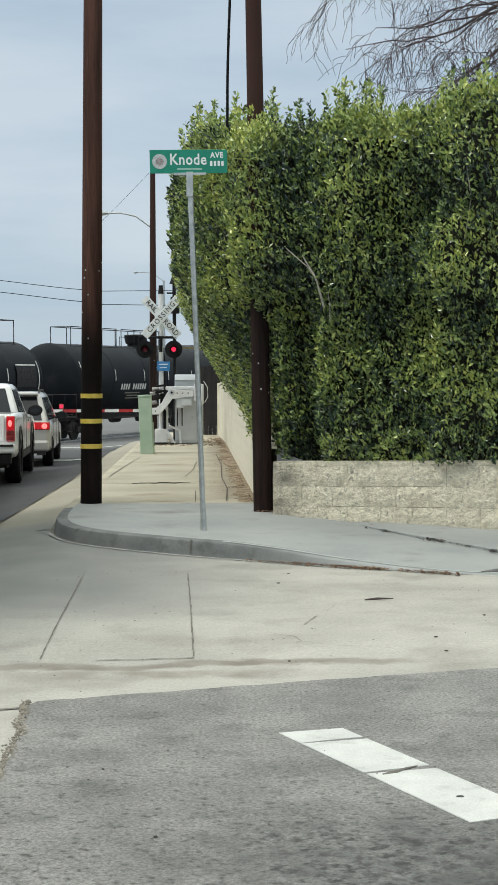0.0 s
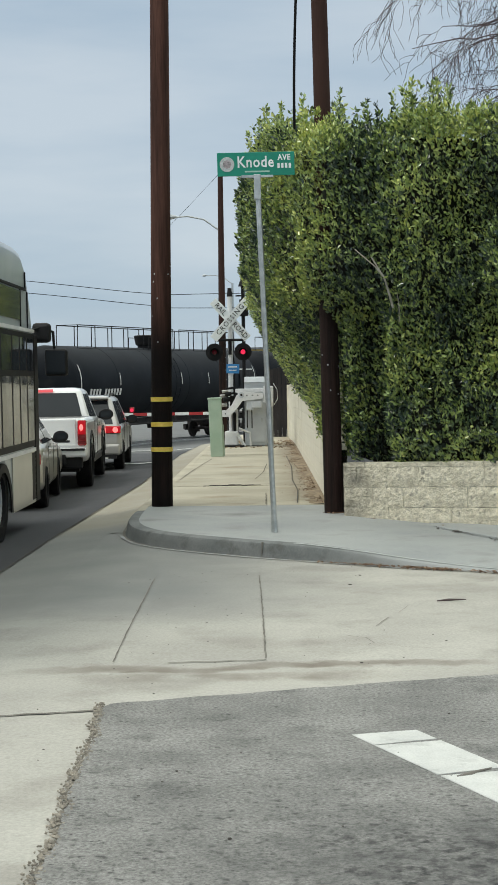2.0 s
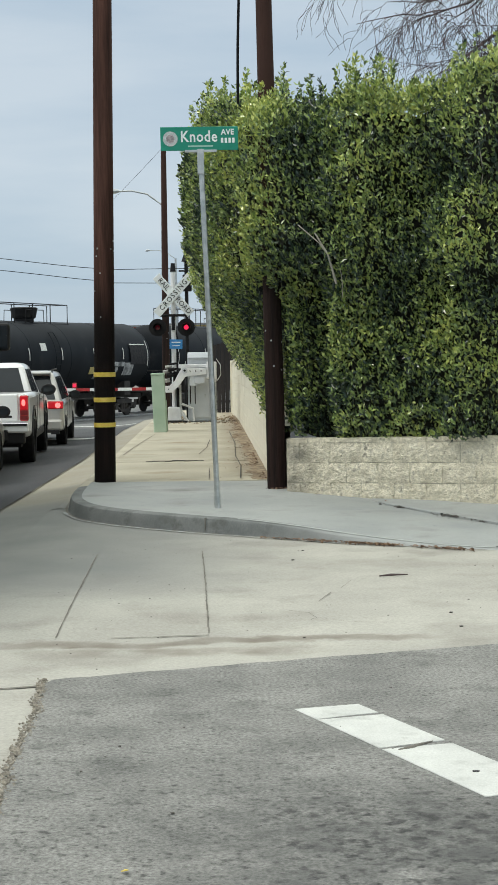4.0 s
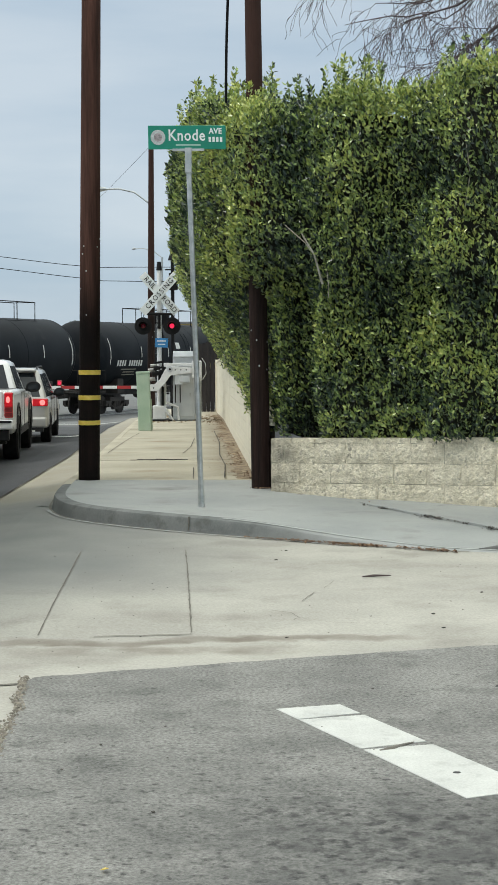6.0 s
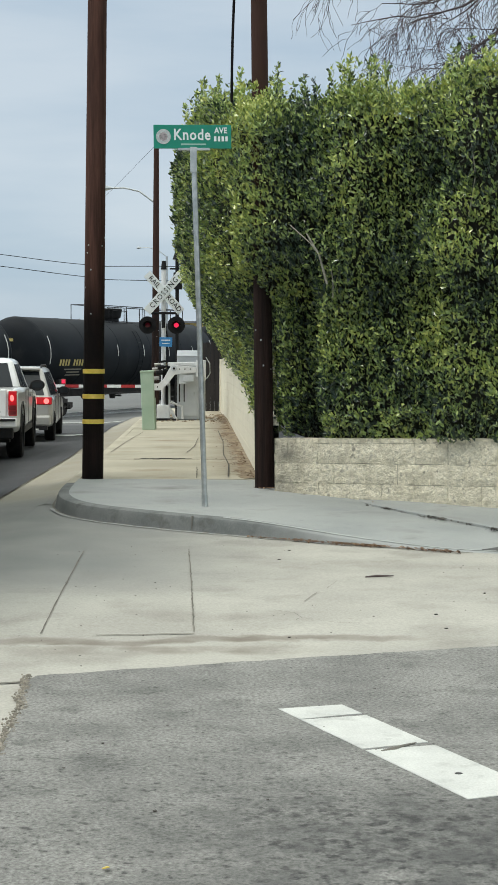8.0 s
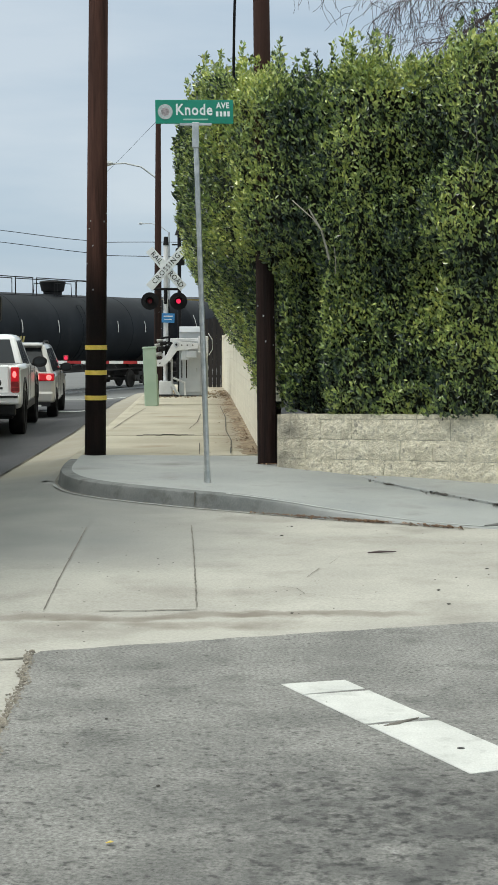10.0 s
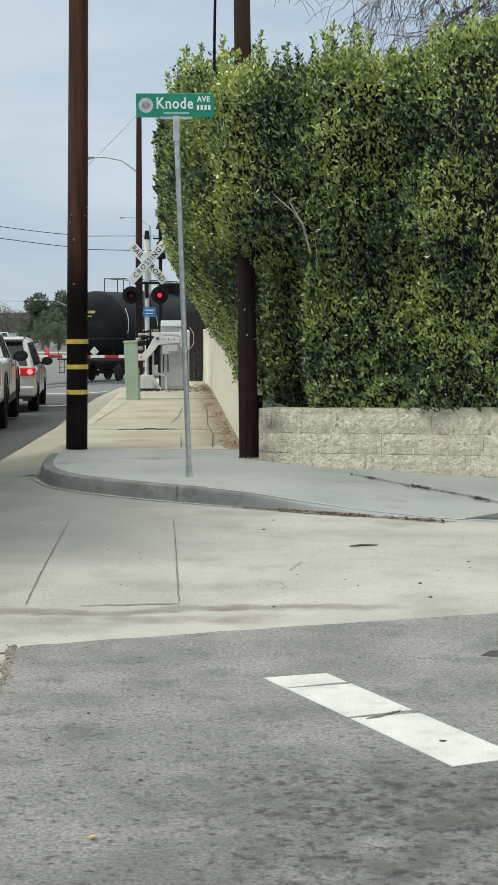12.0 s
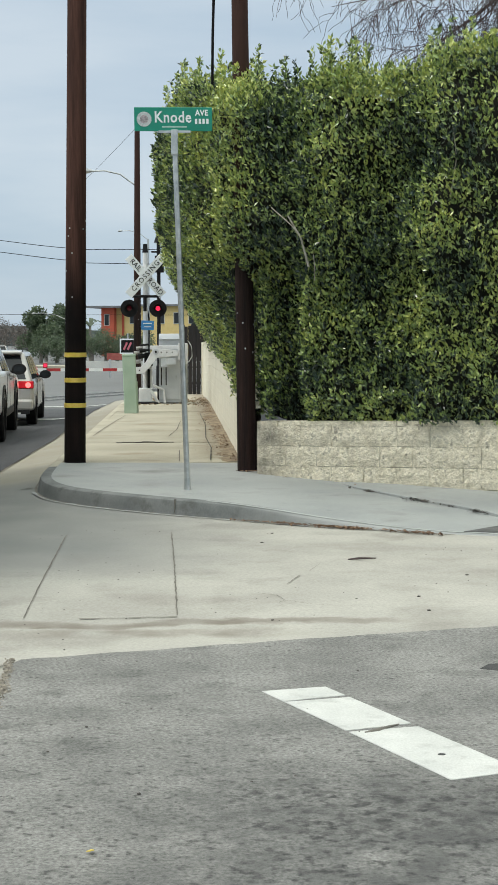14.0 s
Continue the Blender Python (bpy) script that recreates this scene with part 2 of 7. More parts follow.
add_field(WOOD_TARRED, (0.003, 0.0027, 0.0027), (("Z", 2.75, 1.85),), 0.06, 3.0)
POLE_TAR = material("black_pole_wrap", (0.012, 0.010, 0.010), (0.024, 0.019, 0.017), 6, 0.6, 0.4, 40, speck=0.2)
YELLOW = material("yellow_band", (0.62, 0.46, 0.07), (0.74, 0.56, 0.12), 12, 0.5, 0.1, 60)
BLOCK = material("split_face_block", (0.66, 0.61, 0.475), (0.86, 0.805, 0.65), 9, 0.95, 1.0, 26, speck=0.20,
                 c3=(0.44, 0.41, 0.325), c3_at=(0.60, 0.72), c3_scale=9, distance=0.04, rand=0.05, pits=0.55, pit_scale=15)
add_field(BLOCK, (0.17, 0.16, 0.135), (("X", 1.3, 0.9),), 0.4, 5.0)
MORTAR = material("mortar", (0.40, 0.375, 0.30), (0.62, 0.59, 0.48), 9, 0.95, 0.3, 70)
STUCCO = material("cream_wall", (0.66, 0.62, 0.50), (0.76, 0.72, 0.60), 2, 0.9, 0.3, 50,
                  c3=(0.55, 0.49, 0.37), c3_scale=1.5, rand=0.03)
GALV = material("galvanised_steel", (0.40, 0.43, 0.44), (0.56, 0.58, 0.58), 14, 0.45, 0.05, 90, metal=0.75, speck=0.08)
GREY_PAINT = material("grey_cabinet_paint", (0.50, 0.53, 0.56), (0.58, 0.61, 0.63), 2, 0.45, 0.03, 50, speck=0.04)
SILVER = material("aluminium_paint", (0.68, 0.69, 0.70), (0.80, 0.81, 0.81), 5, 0.45, 0.05, 60, speck=0.06)
GREEN_BOX = material("pale_green_plastic", (0.34, 0.46, 0.35), (0.42, 0.53, 0.42), 3, 0.6, 0.05, 60, speck=0.05)
SIGN_GREEN = material("green_sign_sheeting", (0.004, 0.20, 0.13), (0.006, 0.25, 0.165), 4, 0.35, 0.02, 60, speck=0.04)
SIGN_WHITE = material("white_sign_sheeting", (0.72, 0.76, 0.76), (0.82, 0.85, 0.84), 8, 0.4, 0.02, 60, speck=0.04)
SIGN_BLUE = material("blue_sign_sheeting", (0.03, 0.20, 0.50), (0.05, 0.26, 0.58), 8, 0.4, 0.02, 60, speck=0.04)
BLACK = material("black_paint", (0.007, 0.007, 0.008), (0.013, 0.013, 0.014), 6, 0.6, 0.05, 60, spec=0.2)
RUBBER = material("tyre_rubber", (0.008, 0.008, 0.009), (0.016, 0.016, 0.017), 10, 0.85, 0.3, 60, spec=0.2)
TANK_BLACK = material("black_tank_paint", (0.007, 0.009, 0.0115), (0.012, 0.015, 0.019), 0.7, 0.55, 0.03, 30, speck=0.1, spec=0.10,
                      c3=(0.026, 0.027, 0.028), c3_at=(0.62, 0.85), c3_scale=1.4)
TANK_DIRTY = material("grimy_running_gear", (0.014, 0.012, 0.011), (0.03, 0.025, 0.021), 4, 0.8, 0.3, 40)
STEEL = material("worn_steel", (0.35, 0.34, 0.33), (0.5, 0.49, 0.47), 8, 0.4, 0.1, 60, metal=0.9)
DECAL = material("white_decal", (0.5, 0.5, 0.48), (0.68, 0.68, 0.65), 12, 0.6, 0.0, 60)
DECAL_YELLOW = material("yellow_decal", (0.36, 0.29, 0.10), (0.5, 0.41, 0.15), 12, 0.6, 0.0, 60)
RED_PAINT = material("red_paint", (0.36, 0.02, 0.025), (0.46, 0.035, 0.035), 7, 0.5, 0.02, 60)
RED_LENS = glow("lit_red_lens", (0.95, 0.03, 0.10), 1.0)
RED_DIM = glow("fading_red_lens", (0.16, 0.008, 0.02), 0.12)
TAIL_LIT = glow("lit_tail_lamp", (0.62, 0.006, 0.016), 0.55)
TAIL_HOT = glow("lit_brake_bulb", (1.0, 0.14, 0.13), 2.4)
TAIL_DIM = material("red_lens_plastic", (0.35, 0.012, 0.015), (0.45, 0.02, 0.02), 8, 0.2, 0.0, 60, coat=0.6)
CAR_WHITE = material("white_car_paint", (0.70, 0.71, 0.71), (0.76, 0.77, 0.77), 1, 0.3, 0.0, 60, coat=0.8, speck=0.02)
CAR_SILVER = material("silver_beige_car_paint", (0.44, 0.43, 0.41), (0.50, 0.49, 0.46), 1, 0.33, 0.0, 60, metal=0.35, coat=0.8, speck=0.02)
CAR_BEIGE = material("pale_champagne_car_paint", (0.48, 0.46, 0.41), (0.54, 0.52, 0.46), 1, 0.32, 0.0, 60, metal=0.3, coat=0.8, speck=0.02)
CAR_GLASS = material("dark_car_glass", (0.014, 0.018, 0.021), (0.02, 0.024, 0.028), 1, 0.06, 0.0, 60, speck=0.0, spec=0.4)
CHROME = material("chrome", (0.62, 0.63, 0.64), (0.72, 0.72, 0.72), 6, 0.15, 0.0, 60, metal=1.0)
PLASTIC = material("dark_trim_plastic", (0.010, 0.010, 0.011), (0.018, 0.018, 0.020), 6, 0.6, 0.1, 60, spec=0.3)
BUS_WHITE = material("bus_paint", (0.36, 0.41, 0.44), (0.45, 0.49, 0.51), 1.2, 0.35, 0.0, 60, coat=0.4, speck=0.03)
BUS_CREAM = material("bus_skirt_paint", (0.31, 0.305, 0.26), (0.38, 0.37, 0.315), 1.2, 0.3, 0.0, 60, coat=0.4, speck=0.03)
BARK = material("grey_bark", (0.16, 0.14, 0.12), (0.27, 0.245, 0.215), 10, 0.9, 0.6, 40, speck=0.25)
STEM = material("pale_stem", (0.34, 0.31, 0.26), (0.48, 0.45, 0.39), 12, 0.85, 0.4, 40, speck=0.2)
TWIG = material("bare_twig", (0.050, 0.036, 0.036), (0.105, 0.078, 0.076), 10, 0.9, 0.3, 40)
LEAVES = leaf_material("hedge_leaves", (0.017, 0.042, 0.026), (0.275, 0.380, 0.110), (0.58, 0.61, 0.155), 0.30, 0.10, (3.6, 4.9), 0.14, 0.42)
# near-black, so the shade deep in the hedge sits in the colour
HEDGE_CORE = material("hedge_inner_shade", (0.005, 0.006, 0.003), (0.010, 0.012, 0.006), 5, 0.95, 0.3, 20)
# lightened for distance: the haze is part of the leaf colour
FAR_LEAVES = leaf_material("hazed_far_leaves", (0.055, 0.085, 0.045), (0.105, 0.15, 0.075), (0.17, 0.21, 0.105), 0.6)
DRY_LEAF = leaf_material("dry_leaves", (0.10, 0.055, 0.03), (0.22, 0.13, 0.07), (0.36, 0.25, 0.14), 0.8, 0.1)
FENCE = material("weathered_fence", (0.012, 0.010, 0.010), (0.028, 0.023, 0.021), 5, 0.9, 0.5, 50, stretch=(1, 1, 0.1))
WALL_RED = material("red_stucco", (0.42, 0.085, 0.05), (0.5, 0.11, 0.065), 1, 0.9, 0.1, 20)
WALL_YELLOW = material("yellow_stucco", (0.62, 0.48, 0.20), (0.7, 0.55, 0.25), 1, 0.9, 0.1, 20)
ROOF_GREY = material("grey_roof", (0.13, 0.14, 0.15), (0.19, 0.2, 0.21), 1, 0.8, 0.1, 20)
PALE_WALL = material("pale_far_wall", (0.48, 0.48, 0.46), (0.57, 0.57, 0.54), 0.6, 0.9, 0.1, 20)
EDGE_GRIT = material("edge_grit", (0.17, 0.155, 0.13), (0.32, 0.29, 0.24), 25, 0.95, 0.4, 60, speck=0.3)
BALLAST = material("ballast", (0.14, 0.13, 0.12), (0.27, 0.25, 0.23), 9, 0.95, 1.0, 30, speck=0.4, distance=0.04)
WIRE = material("black_cable", (0.008, 0.008, 0.009), (0.014, 0.014, 0.015), 5, 0.8, 0.0, 40, spec=0.1)


add_field(CONCRETE_OLD, (0.25, 0.205, 0.145), (("X", 0.05, 0.55), ("Y", 18.9, 20.5)), 0.3, 9.0)


# ---- mesh helpers ----
def part(name, bm, mat, parent=None, label="", smooth=False, bevel=0.0):
    """A bmesh as one mesh object, under a thing or a part."""
    bmesh.ops.recalc_face_normals(bm, faces=bm.faces)
    me = bpy.data.meshes.new(name)
    bm.to_mesh(me)
    bm.free()
    me.materials.append(mat)
    if smooth:
        for p in me.polygons:
            p.use_smooth = True
    ob = new(name, me)
    if parent:
        ob.parent = parent
    if label:
        ob["label"] = label
    if bevel:
        b = ob.modifiers.new("edge", "BEVEL")
        b.width, b.segments, b.limit_method = bevel, 2, "ANGLE"
    if smooth:
        me.set_sharp_from_angle(angle=radians(38))
    return ob


def thing(name, m, label, category, group="", kind=""):
    ob = new(name)
    ob.matrix_basis = m
    return tagged(ob, label, category, group, kind)


def box(bm, lo, hi, m=None):
    """A box between two corners."""
    vs = [bm.verts.new((x, y, z)) for x in (lo[0], hi[0]) for y in (lo[1], hi[1]) for z in (lo[2], hi[2])]
    for f in ((0, 1, 3, 2), (4, 6, 7, 5), (0, 4, 5, 1), (2, 3, 7, 6), (0, 2, 6, 4), (1, 5, 7, 3)):
        bm.faces.new([vs[i] for i in f])
    if m:
        bmesh.ops.transform(bm, matrix=m, verts=vs)
    return bm


def boxes(*pairs):
    bm = bmesh.new()
    for lo, hi in pairs:
        box(bm, lo, hi)
    return bm


def tube(bm, points, radii, seg=10, caps=True):
    """A round tube along points; radii: one for all or one a point."""
    pts = [Vector(p) for p in points]
    if not hasattr(radii, "__len__"):
        radii = [radii] * len(pts)
    rings = []
    for i, p in enumerate(pts):
        d = (pts[min(i + 1, len(pts) - 1)] - pts[max(i - 1, 0)]).normalized()
        a = d.orthogonal() if abs(d.z) < 0.99 else Vector((1, 0, 0))
        a = (a - d * a.dot(d)).normalized() if abs(d.z) >= 0.99 else Vector((0, 0, 1)).cross(d).normalized()
        b = d.cross(a)
        rings.append([bm.verts.new(p + (a * math.cos(t) + b * math.sin(t)) * radii[i])
                      for t in (2 * math.pi * j / seg for j in range(seg))])
    for r0, r1 in zip(rings, rings[1:]):
        for j in range(seg):
            bm.faces.new((r0[j], r0[(j + 1) % seg], r1[(j + 1) % seg], r1[j]))
    if caps:
        bm.faces.new(rings[0])
        bm.faces.new(rings[-1])
    return bm


def tubes(*runs, seg=8):
    bm = bmesh.new()
    for pts, r in runs:
        tube(bm, pts, r, seg)
    return bm


def revolve(bm, profile, axis_m, seg=24):
    """Turn (radius, height) pairs round the z axis of axis_m."""
    rings = []
    for r, h in profile:
        rings.append([bm.verts.new(axis_m @ Vector((r * math.cos(t), r * math.sin(t), h)))
                      for t in (2 * math.pi * j / seg for j in range(seg))])
    for r0, r1 in zip(rings, rings[1:]):
        for j in range(seg):
            bm.faces.new((r0[j], r0[(j + 1) % seg], r1[(j + 1) % seg], r1[j]))
    bm.faces.new(rings[0])
    bm.faces.new(rings[-1])
    return bm


def sheet(bm, rows):
    """Quads over rows of points."""
    vs = [[bm.verts.new(p) for p in r] for r in rows]
    for a, b in zip(vs, vs[1:]):
        for i in range(len(a) - 1):
            bm.faces.new((a[i], a[i + 1], b[i + 1], b[i]))
    return bm


def plate(bm, pts, thick, up=Vector((0, 0, 1))):
    """A flat polygon with thickness below it."""
    top = [bm.verts.new(p) for p in pts]
    low = [bm.verts.new(Vector(p) - up * thick) for p in pts]
    bm.faces.new(top)
    bm.faces.new(low[::-1])
    for i in range(len(pts)):
        j = (i + 1) % len(pts)
        bm.faces.new((top[i], low[i], low[j], top[j]))
    return bm


def writing(name, text, size, mat, parent, m, stretch=1.0, thick=0.002, space=1.0, bold=0.0):
    """Raised letters in the built-in font, centred at m, facing m's -y... the text lies in m's xy plane."""
    cu = bpy.data.curves.new(name, "FONT")
    cu.body, cu.size, cu.align_x, cu.align_y, cu.extrude, cu.space_character = text, size, "CENTER", "CENTER", thick, space
    cu.resolution_u, cu.offset = 2, bold
    tmp = bpy.data.objects.new(name, cu)
    scene.collection.objects.link(tmp)
    me = bpy.data.meshes.new_from_object(tmp.evaluated_get(bpy.context.evaluated_depsgraph_get()))
    bpy.data.objects.remove(tmp)
    me.materials.clear()
    me.materials.append(mat)
    ob = new(name, me)
    ob.parent = parent
    ob.matrix_basis = m @ Matrix.Diagonal((stretch, 1, 1, 1))
    return ob


def clamp(v, a, b):
    return max(a, min(b, v))


def grade(y):
    """The street falls gently towards the railway and rises a little behind it."""
    return -0.008 * clamp(y - 17, 0, 23) - 0.022 * clamp(y - 40, 0, 33) + 0.02 * clamp(y - 80, 0, 9)


TRACK_AT, TRACK_TURN, RAIL_Z, SPEED = Vector((-3.165, 72.5)), 66.0, -1.0, 7.1


def road_z(x, y):
    """The carriageway falls from the gutter to the lane."""
    z = grade(y) - 0.12 * clamp((-1.7 - x) / 1.3, 0, 1)
    a = radians(TRACK_TURN)
    w = clamp((9 - abs((x - TRACK_AT.x) * math.sin(a) - (y - TRACK_AT.y) * math.cos(a))) / 6.5, 0, 1)
    w *= clamp((y - 50) / 5, 0, 1)
    return z + (RAIL_Z - 0.03 - z) * w * w * (3 - 2 * w)


# ---- ground, road and pavements ----
def ground_sheet():
    xs = sorted({-900, -400, -150, -60, *range(-44, -4, 2), -4, -3, -2.5, -2.1, -1.7, 0, *range(2, 26, 2), 40, 120, 400, 900})
    ys = [-600, -100, -30, -5, 5, 12, *range(17, 120, 2), 140, 200, 500, 1500]
    bm = bmesh.new()
    sheet(bm, [[(x, y, road_z(x, y) - 0.03) for x in xs] for y in ys])
    tagged(part("ground", bm, ASPHALT), "grey asphalt ground reaching to the horizon", "ground", kind="structure")


ground_sheet()


def strip(name, left, right, ys, z, mat, label, cat, nx=6):
    bm = bmesh.new()
    sheet(bm, [[(left(y) + (right(y) - left(y)) * i / nx, y, z(left(y) + (right(y) - left(y)) * i / nx, y)) for i in range(nx + 1)]
               for y in ys])
    return tagged(part(name, bm, mat), label, cat, kind="structure")


def span(a, b, step):
    n = max(1, round((b - a) / step))
    return [a + (b - a) * i / n for i in range(n + 1)]


# dry yellow leaf on the asphalt
bm = bmesh.new()
plate(bm, [(-0.312, 4.85, 0.03), (-0.30, 4.838, 0.035), (-0.287, 4.856, 0.032), (-0.298, 4.872, 0.029)], 0.003)
tagged(part("fallen_leaf", bm, YELLOW), "small yellow leaf lying on the asphalt", "leaf")
def road_edge(y):
    """The asphalt's edge against the gutter, drawing away from the kerb at the corner."""
    return -2.28 - 0.02 * clamp(27 - y, 0, 15)


# main road lanes
strip("road", lambda y: -14.0, lambda y: road_edge(y) + 0.012 * math.sin(y * 1.7) + 0.01 * math.sin(y * 4.1), span(-6, 140, 1.0), road_z, ASPHALT,
      "dark grey asphalt main road with queueing traffic", "road", 16)
# concrete gutter pan beside the kerb and the wide apron across the side street
strip("gutter", lambda y: -2.9, lambda y: -1.5, span(17.0, 60, 1.0), lambda x, y: road_z(x, y) + 0.008 - 0.018 * clamp((-1.75 - x) / 0.3, 0, 1), CONCRETE,
      "buff concrete gutter pan beside the kerb", "gutter")


def apron_z(x, y):
    return 0.006 - 0.016 * clamp((-1.6 - x) / 0.6, 0, 1) + road_z(x, 0) - 0.02 * math.exp(-((y - 9.2 + 0.05 * x) / 0.7) ** 2)


def apron():
    bm = bmesh.new()
    sheet(bm, [[(x, y, apron_z(x, y)) for x in span(-3.0, 9, 0.4)] for y in span(-4, 17.2, 0.3)])
    return tagged(part("apron", bm, CONCRETE), "pale worn concrete apron across the side street", "pavement", kind="structure")


apron()


def asphalt_patch():
    """Side street asphalt, with a ragged broken edge against the concrete."""
    rng = random.Random(3)
    edge = []
    y = -3.0
    while y < 7.85:
        edge.append((-0.865 + 0.025 * (7.85 - y) + 0.03 * noise.noise(Vector((y * 3.0, 0, 0))) + rng.uniform(-0.012, 0.012), y))
        y += 0.07
    x = -0.84
    while x < 9:
        edge.append((x, 7.87 + 0.33 * (x + 0.84) + rng.uniform(-0.014, 0.014)))
        x += 0.09
    bm = bmesh.new()
    z = lambda p: apron_z(p[0], p[1]) + 0.012
    rim = [bm.verts.new((p[0], p[1], z(p))) for p in edge]
    low = [bm.verts.new((p[0], p[1], z(p) - 0.05)) for p in edge]
    for i in range(len(edge) - 1):
        bm.faces.new((rim[i], rim[i + 1], low[i + 1], low[i]))
    for i in range(len(edge) - 1):
        (x0, y0), (x1, y1) = edge[i], edge[i + 1]
        if y1 <= 7.86 and x1 < 0:
            n0 = n1 = None
            a = bm.verts.new((-0.6, y0, z((-0.6, y0))))
            b = bm.verts.new((-0.6, y1, z((-0.6, y1))))
        else:
            a = bm.verts.new((x0, y0 - 0.3, z((x0, y0 - 0.3))))
            b = bm.verts.new((x1, y1 - 0.3, z((x1, y1 - 0.3))))
        bm.faces.new((rim[i], a, b, rim[i + 1]))
    xs = span(-0.6, 9, 0.3)
    top_y = lambda x: 7.87 + 0.33 * (x + 0.84) - 0.25
    sheet(bm, [[(x, -3 + (top_y(x) + 3) * j / 40, z((x, -3 + (top_y(x) + 3) * j / 40))) for x in xs] for j in range(41)])
    ob = part("side_street", bm, ASPHALT_OLD)
    tagged(ob, "worn grey asphalt of the side street", "road", kind="structure")
    # crumbled rim along the broken edge
    bm = bmesh.new()
    for i in range(1300):
        y = rng.uniform(3.5, 7.9)
        x = -0.88 + 0.025 * (7.85 - y) + 0.03 * noise.noise(Vector((y * 3.0, 0, 0))) + rng.gauss(0, 0.014)
        s = rng.uniform(0.002, 0.0055) if rng.random() < 0.96 else rng.uniform(0.006, 0.009)
        box(bm, (-s, -s, -s), (s, s, s * 0.5), pose(x, y, apron_z(x, y) + 0.012, rng.uniform(-40, 40), rng.uniform(-40, 40), rng.uniform(0, 180)))
    tagged(part("gravel", bm, EDGE_GRIT), "crumbled asphalt and grit along the broken edge", "gravel", kind="stuff")


asphalt_patch()


# stop stripe, cracked across
def stripe():
    bm = bmesh.new()
    a, b, d = Vector((0.375, 7.095, 0)), Vector((0.69, 7.16, 0)), Vector((0.64, -1.475, 0))
    for u, v in ((0.0, 0.14), (0.147, 0.50), (0.515, 1.0)):
        lift = Vector((0, 0, 0.021))
        plate(bm, [a + d * u + lift, b + d * (u - 0.01) + lift, b + d * (v - 0.03) + lift, a + d * v + lift], 0.012)
    dark = tubes(([a + d * 0.54 + Vector((0.05, 0.02, 0.021)), a + d * 0.525 + Vector((0.12, 0.03, 0.022)), a + d * 0.50 + Vector((0.19, 0.05, 0.022)), a + d * 0.47 + Vector((0.26, 0.05, 0.021))], [0.004, 0.010, 0.006, 0.003]), seg=6)
    tagged(part("crack", dark, CRACK), "dark ragged crack across the painted stripe", "crack", kind="structure")
    spot = plate(bmesh.new(), [a + d * 0.80 + Vector((0.15 + 0.016 * math.cos(k), 0.05 + 0.012 * math.sin(k), 0.024)) for k in range(6)], 0.006)
    tagged(part("tar_spot", spot, TAR), "small black tar spot on the stripe", "tar spot", kind="structure")
    tagged(part("road_marking", bm, PAINT_WHITE), "worn white painted stripe cracked across", "road marking", kind="structure")


stripe()

# kerb line: the foot of the kerb and its height
KERB_LINE = [(-1.62, 62, 0.15), (-1.62, 40, 0.15), (-1.62, 25, 0.15), (-1.63, 19, 0.15), (-1.62, 17.4, 0.15), (-1.55, 16.55, 0.15), (-1.38, 15.9, 0.15),
             (-1.1, 15.4, 0.15), (-0.72, 14.98, 0.15), (-0.2, 14.5, 0.15), (0.3, 14.12, 0.145), (0.75, 13.8, 0.115), (1.15, 13.5, 0.08),
             (1.6, 13.22, 0.045), (2.1, 12.94, 0.02), (2.7, 12.68, 0.014), (4, 12.1, 0.012), (6, 11.2, 0.012)]


def smooth_line(points, n=4):
    """Points of a smooth curve through the given ones."""
    out = []
    for i in range(len(points) - 1):
        p0, p1, p2, p3 = (Vector(points[clamp(j, 0, len(points) - 1)]) for j in (i - 1, i, i + 1, i + 2))
        for k in range(n):
            t = k / n
            out.append(0.5 * ((2 * p1) + (p2 - p0) * t + (2 * p0 - 5 * p1 + 4 * p2 - p3) * t * t + (3 * p1 - p0 - 3 * p2 + p3) * t ** 3))
    out.append(Vector(points[-1]))
    return out


KERB_CURVE = smooth_line(KERB_LINE)


def kerb_frame(i):
    p = KERB_CURVE[i]
    d = (KERB_CURVE[min(i + 1, len(KERB_CURVE) - 1)] - KERB_CURVE[max(i - 1, 0)])
    return p, Vector((-d.y, d.x, 0)).normalized()


def kerb():
    """Kerb with a rounded nose, following the corner and dying out at the ramp."""
    rows = []
    for i in range(len(KERB_CURVE)):
        p, nrm = kerb_frame(i)
        h, g = p.z, grade(p.y)
        row = []
        for off, z in ((-0.02, -0.03), (0.0, 0.004), (0.012, 0.35 * h), (0.022, 0.75 * h), (0.035, 0.93 * h), (0.06, h), (0.15, h + 0.003), (0.15, h - 0.05)):
            row.append((p.x + nrm.x * off, p.y + nrm.y * off, g + z))
        rows.append(row)
    cut = next(i for i in range(len(KERB_CURVE)) if KERB_CURVE[i].y < 18.9)
    bm = bmesh.new()
    sheet(bm, rows[cut:])
    tagged(part("kerb", bm, KERB, smooth=True), "grey concrete kerb rounding the street corner", "kerb", kind="structure")
    bm = bmesh.new()
    sheet(bm, rows[:cut + 1])
    tagged(part("old_kerb", bm, CONCRETE_OLD, smooth=True), "old buff concrete kerb along the main road", "kerb", kind="structure")


kerb()

# back of the pavement: the wall foot
BACK_LINE = [(0.80, 62), (0.78, 40), (0.74, 25), (0.74, 19.5), (0.82, 17.3), (1.5, 16.75), (2.95, 15.7), (4.5, 14.6), (7, 12.8)]


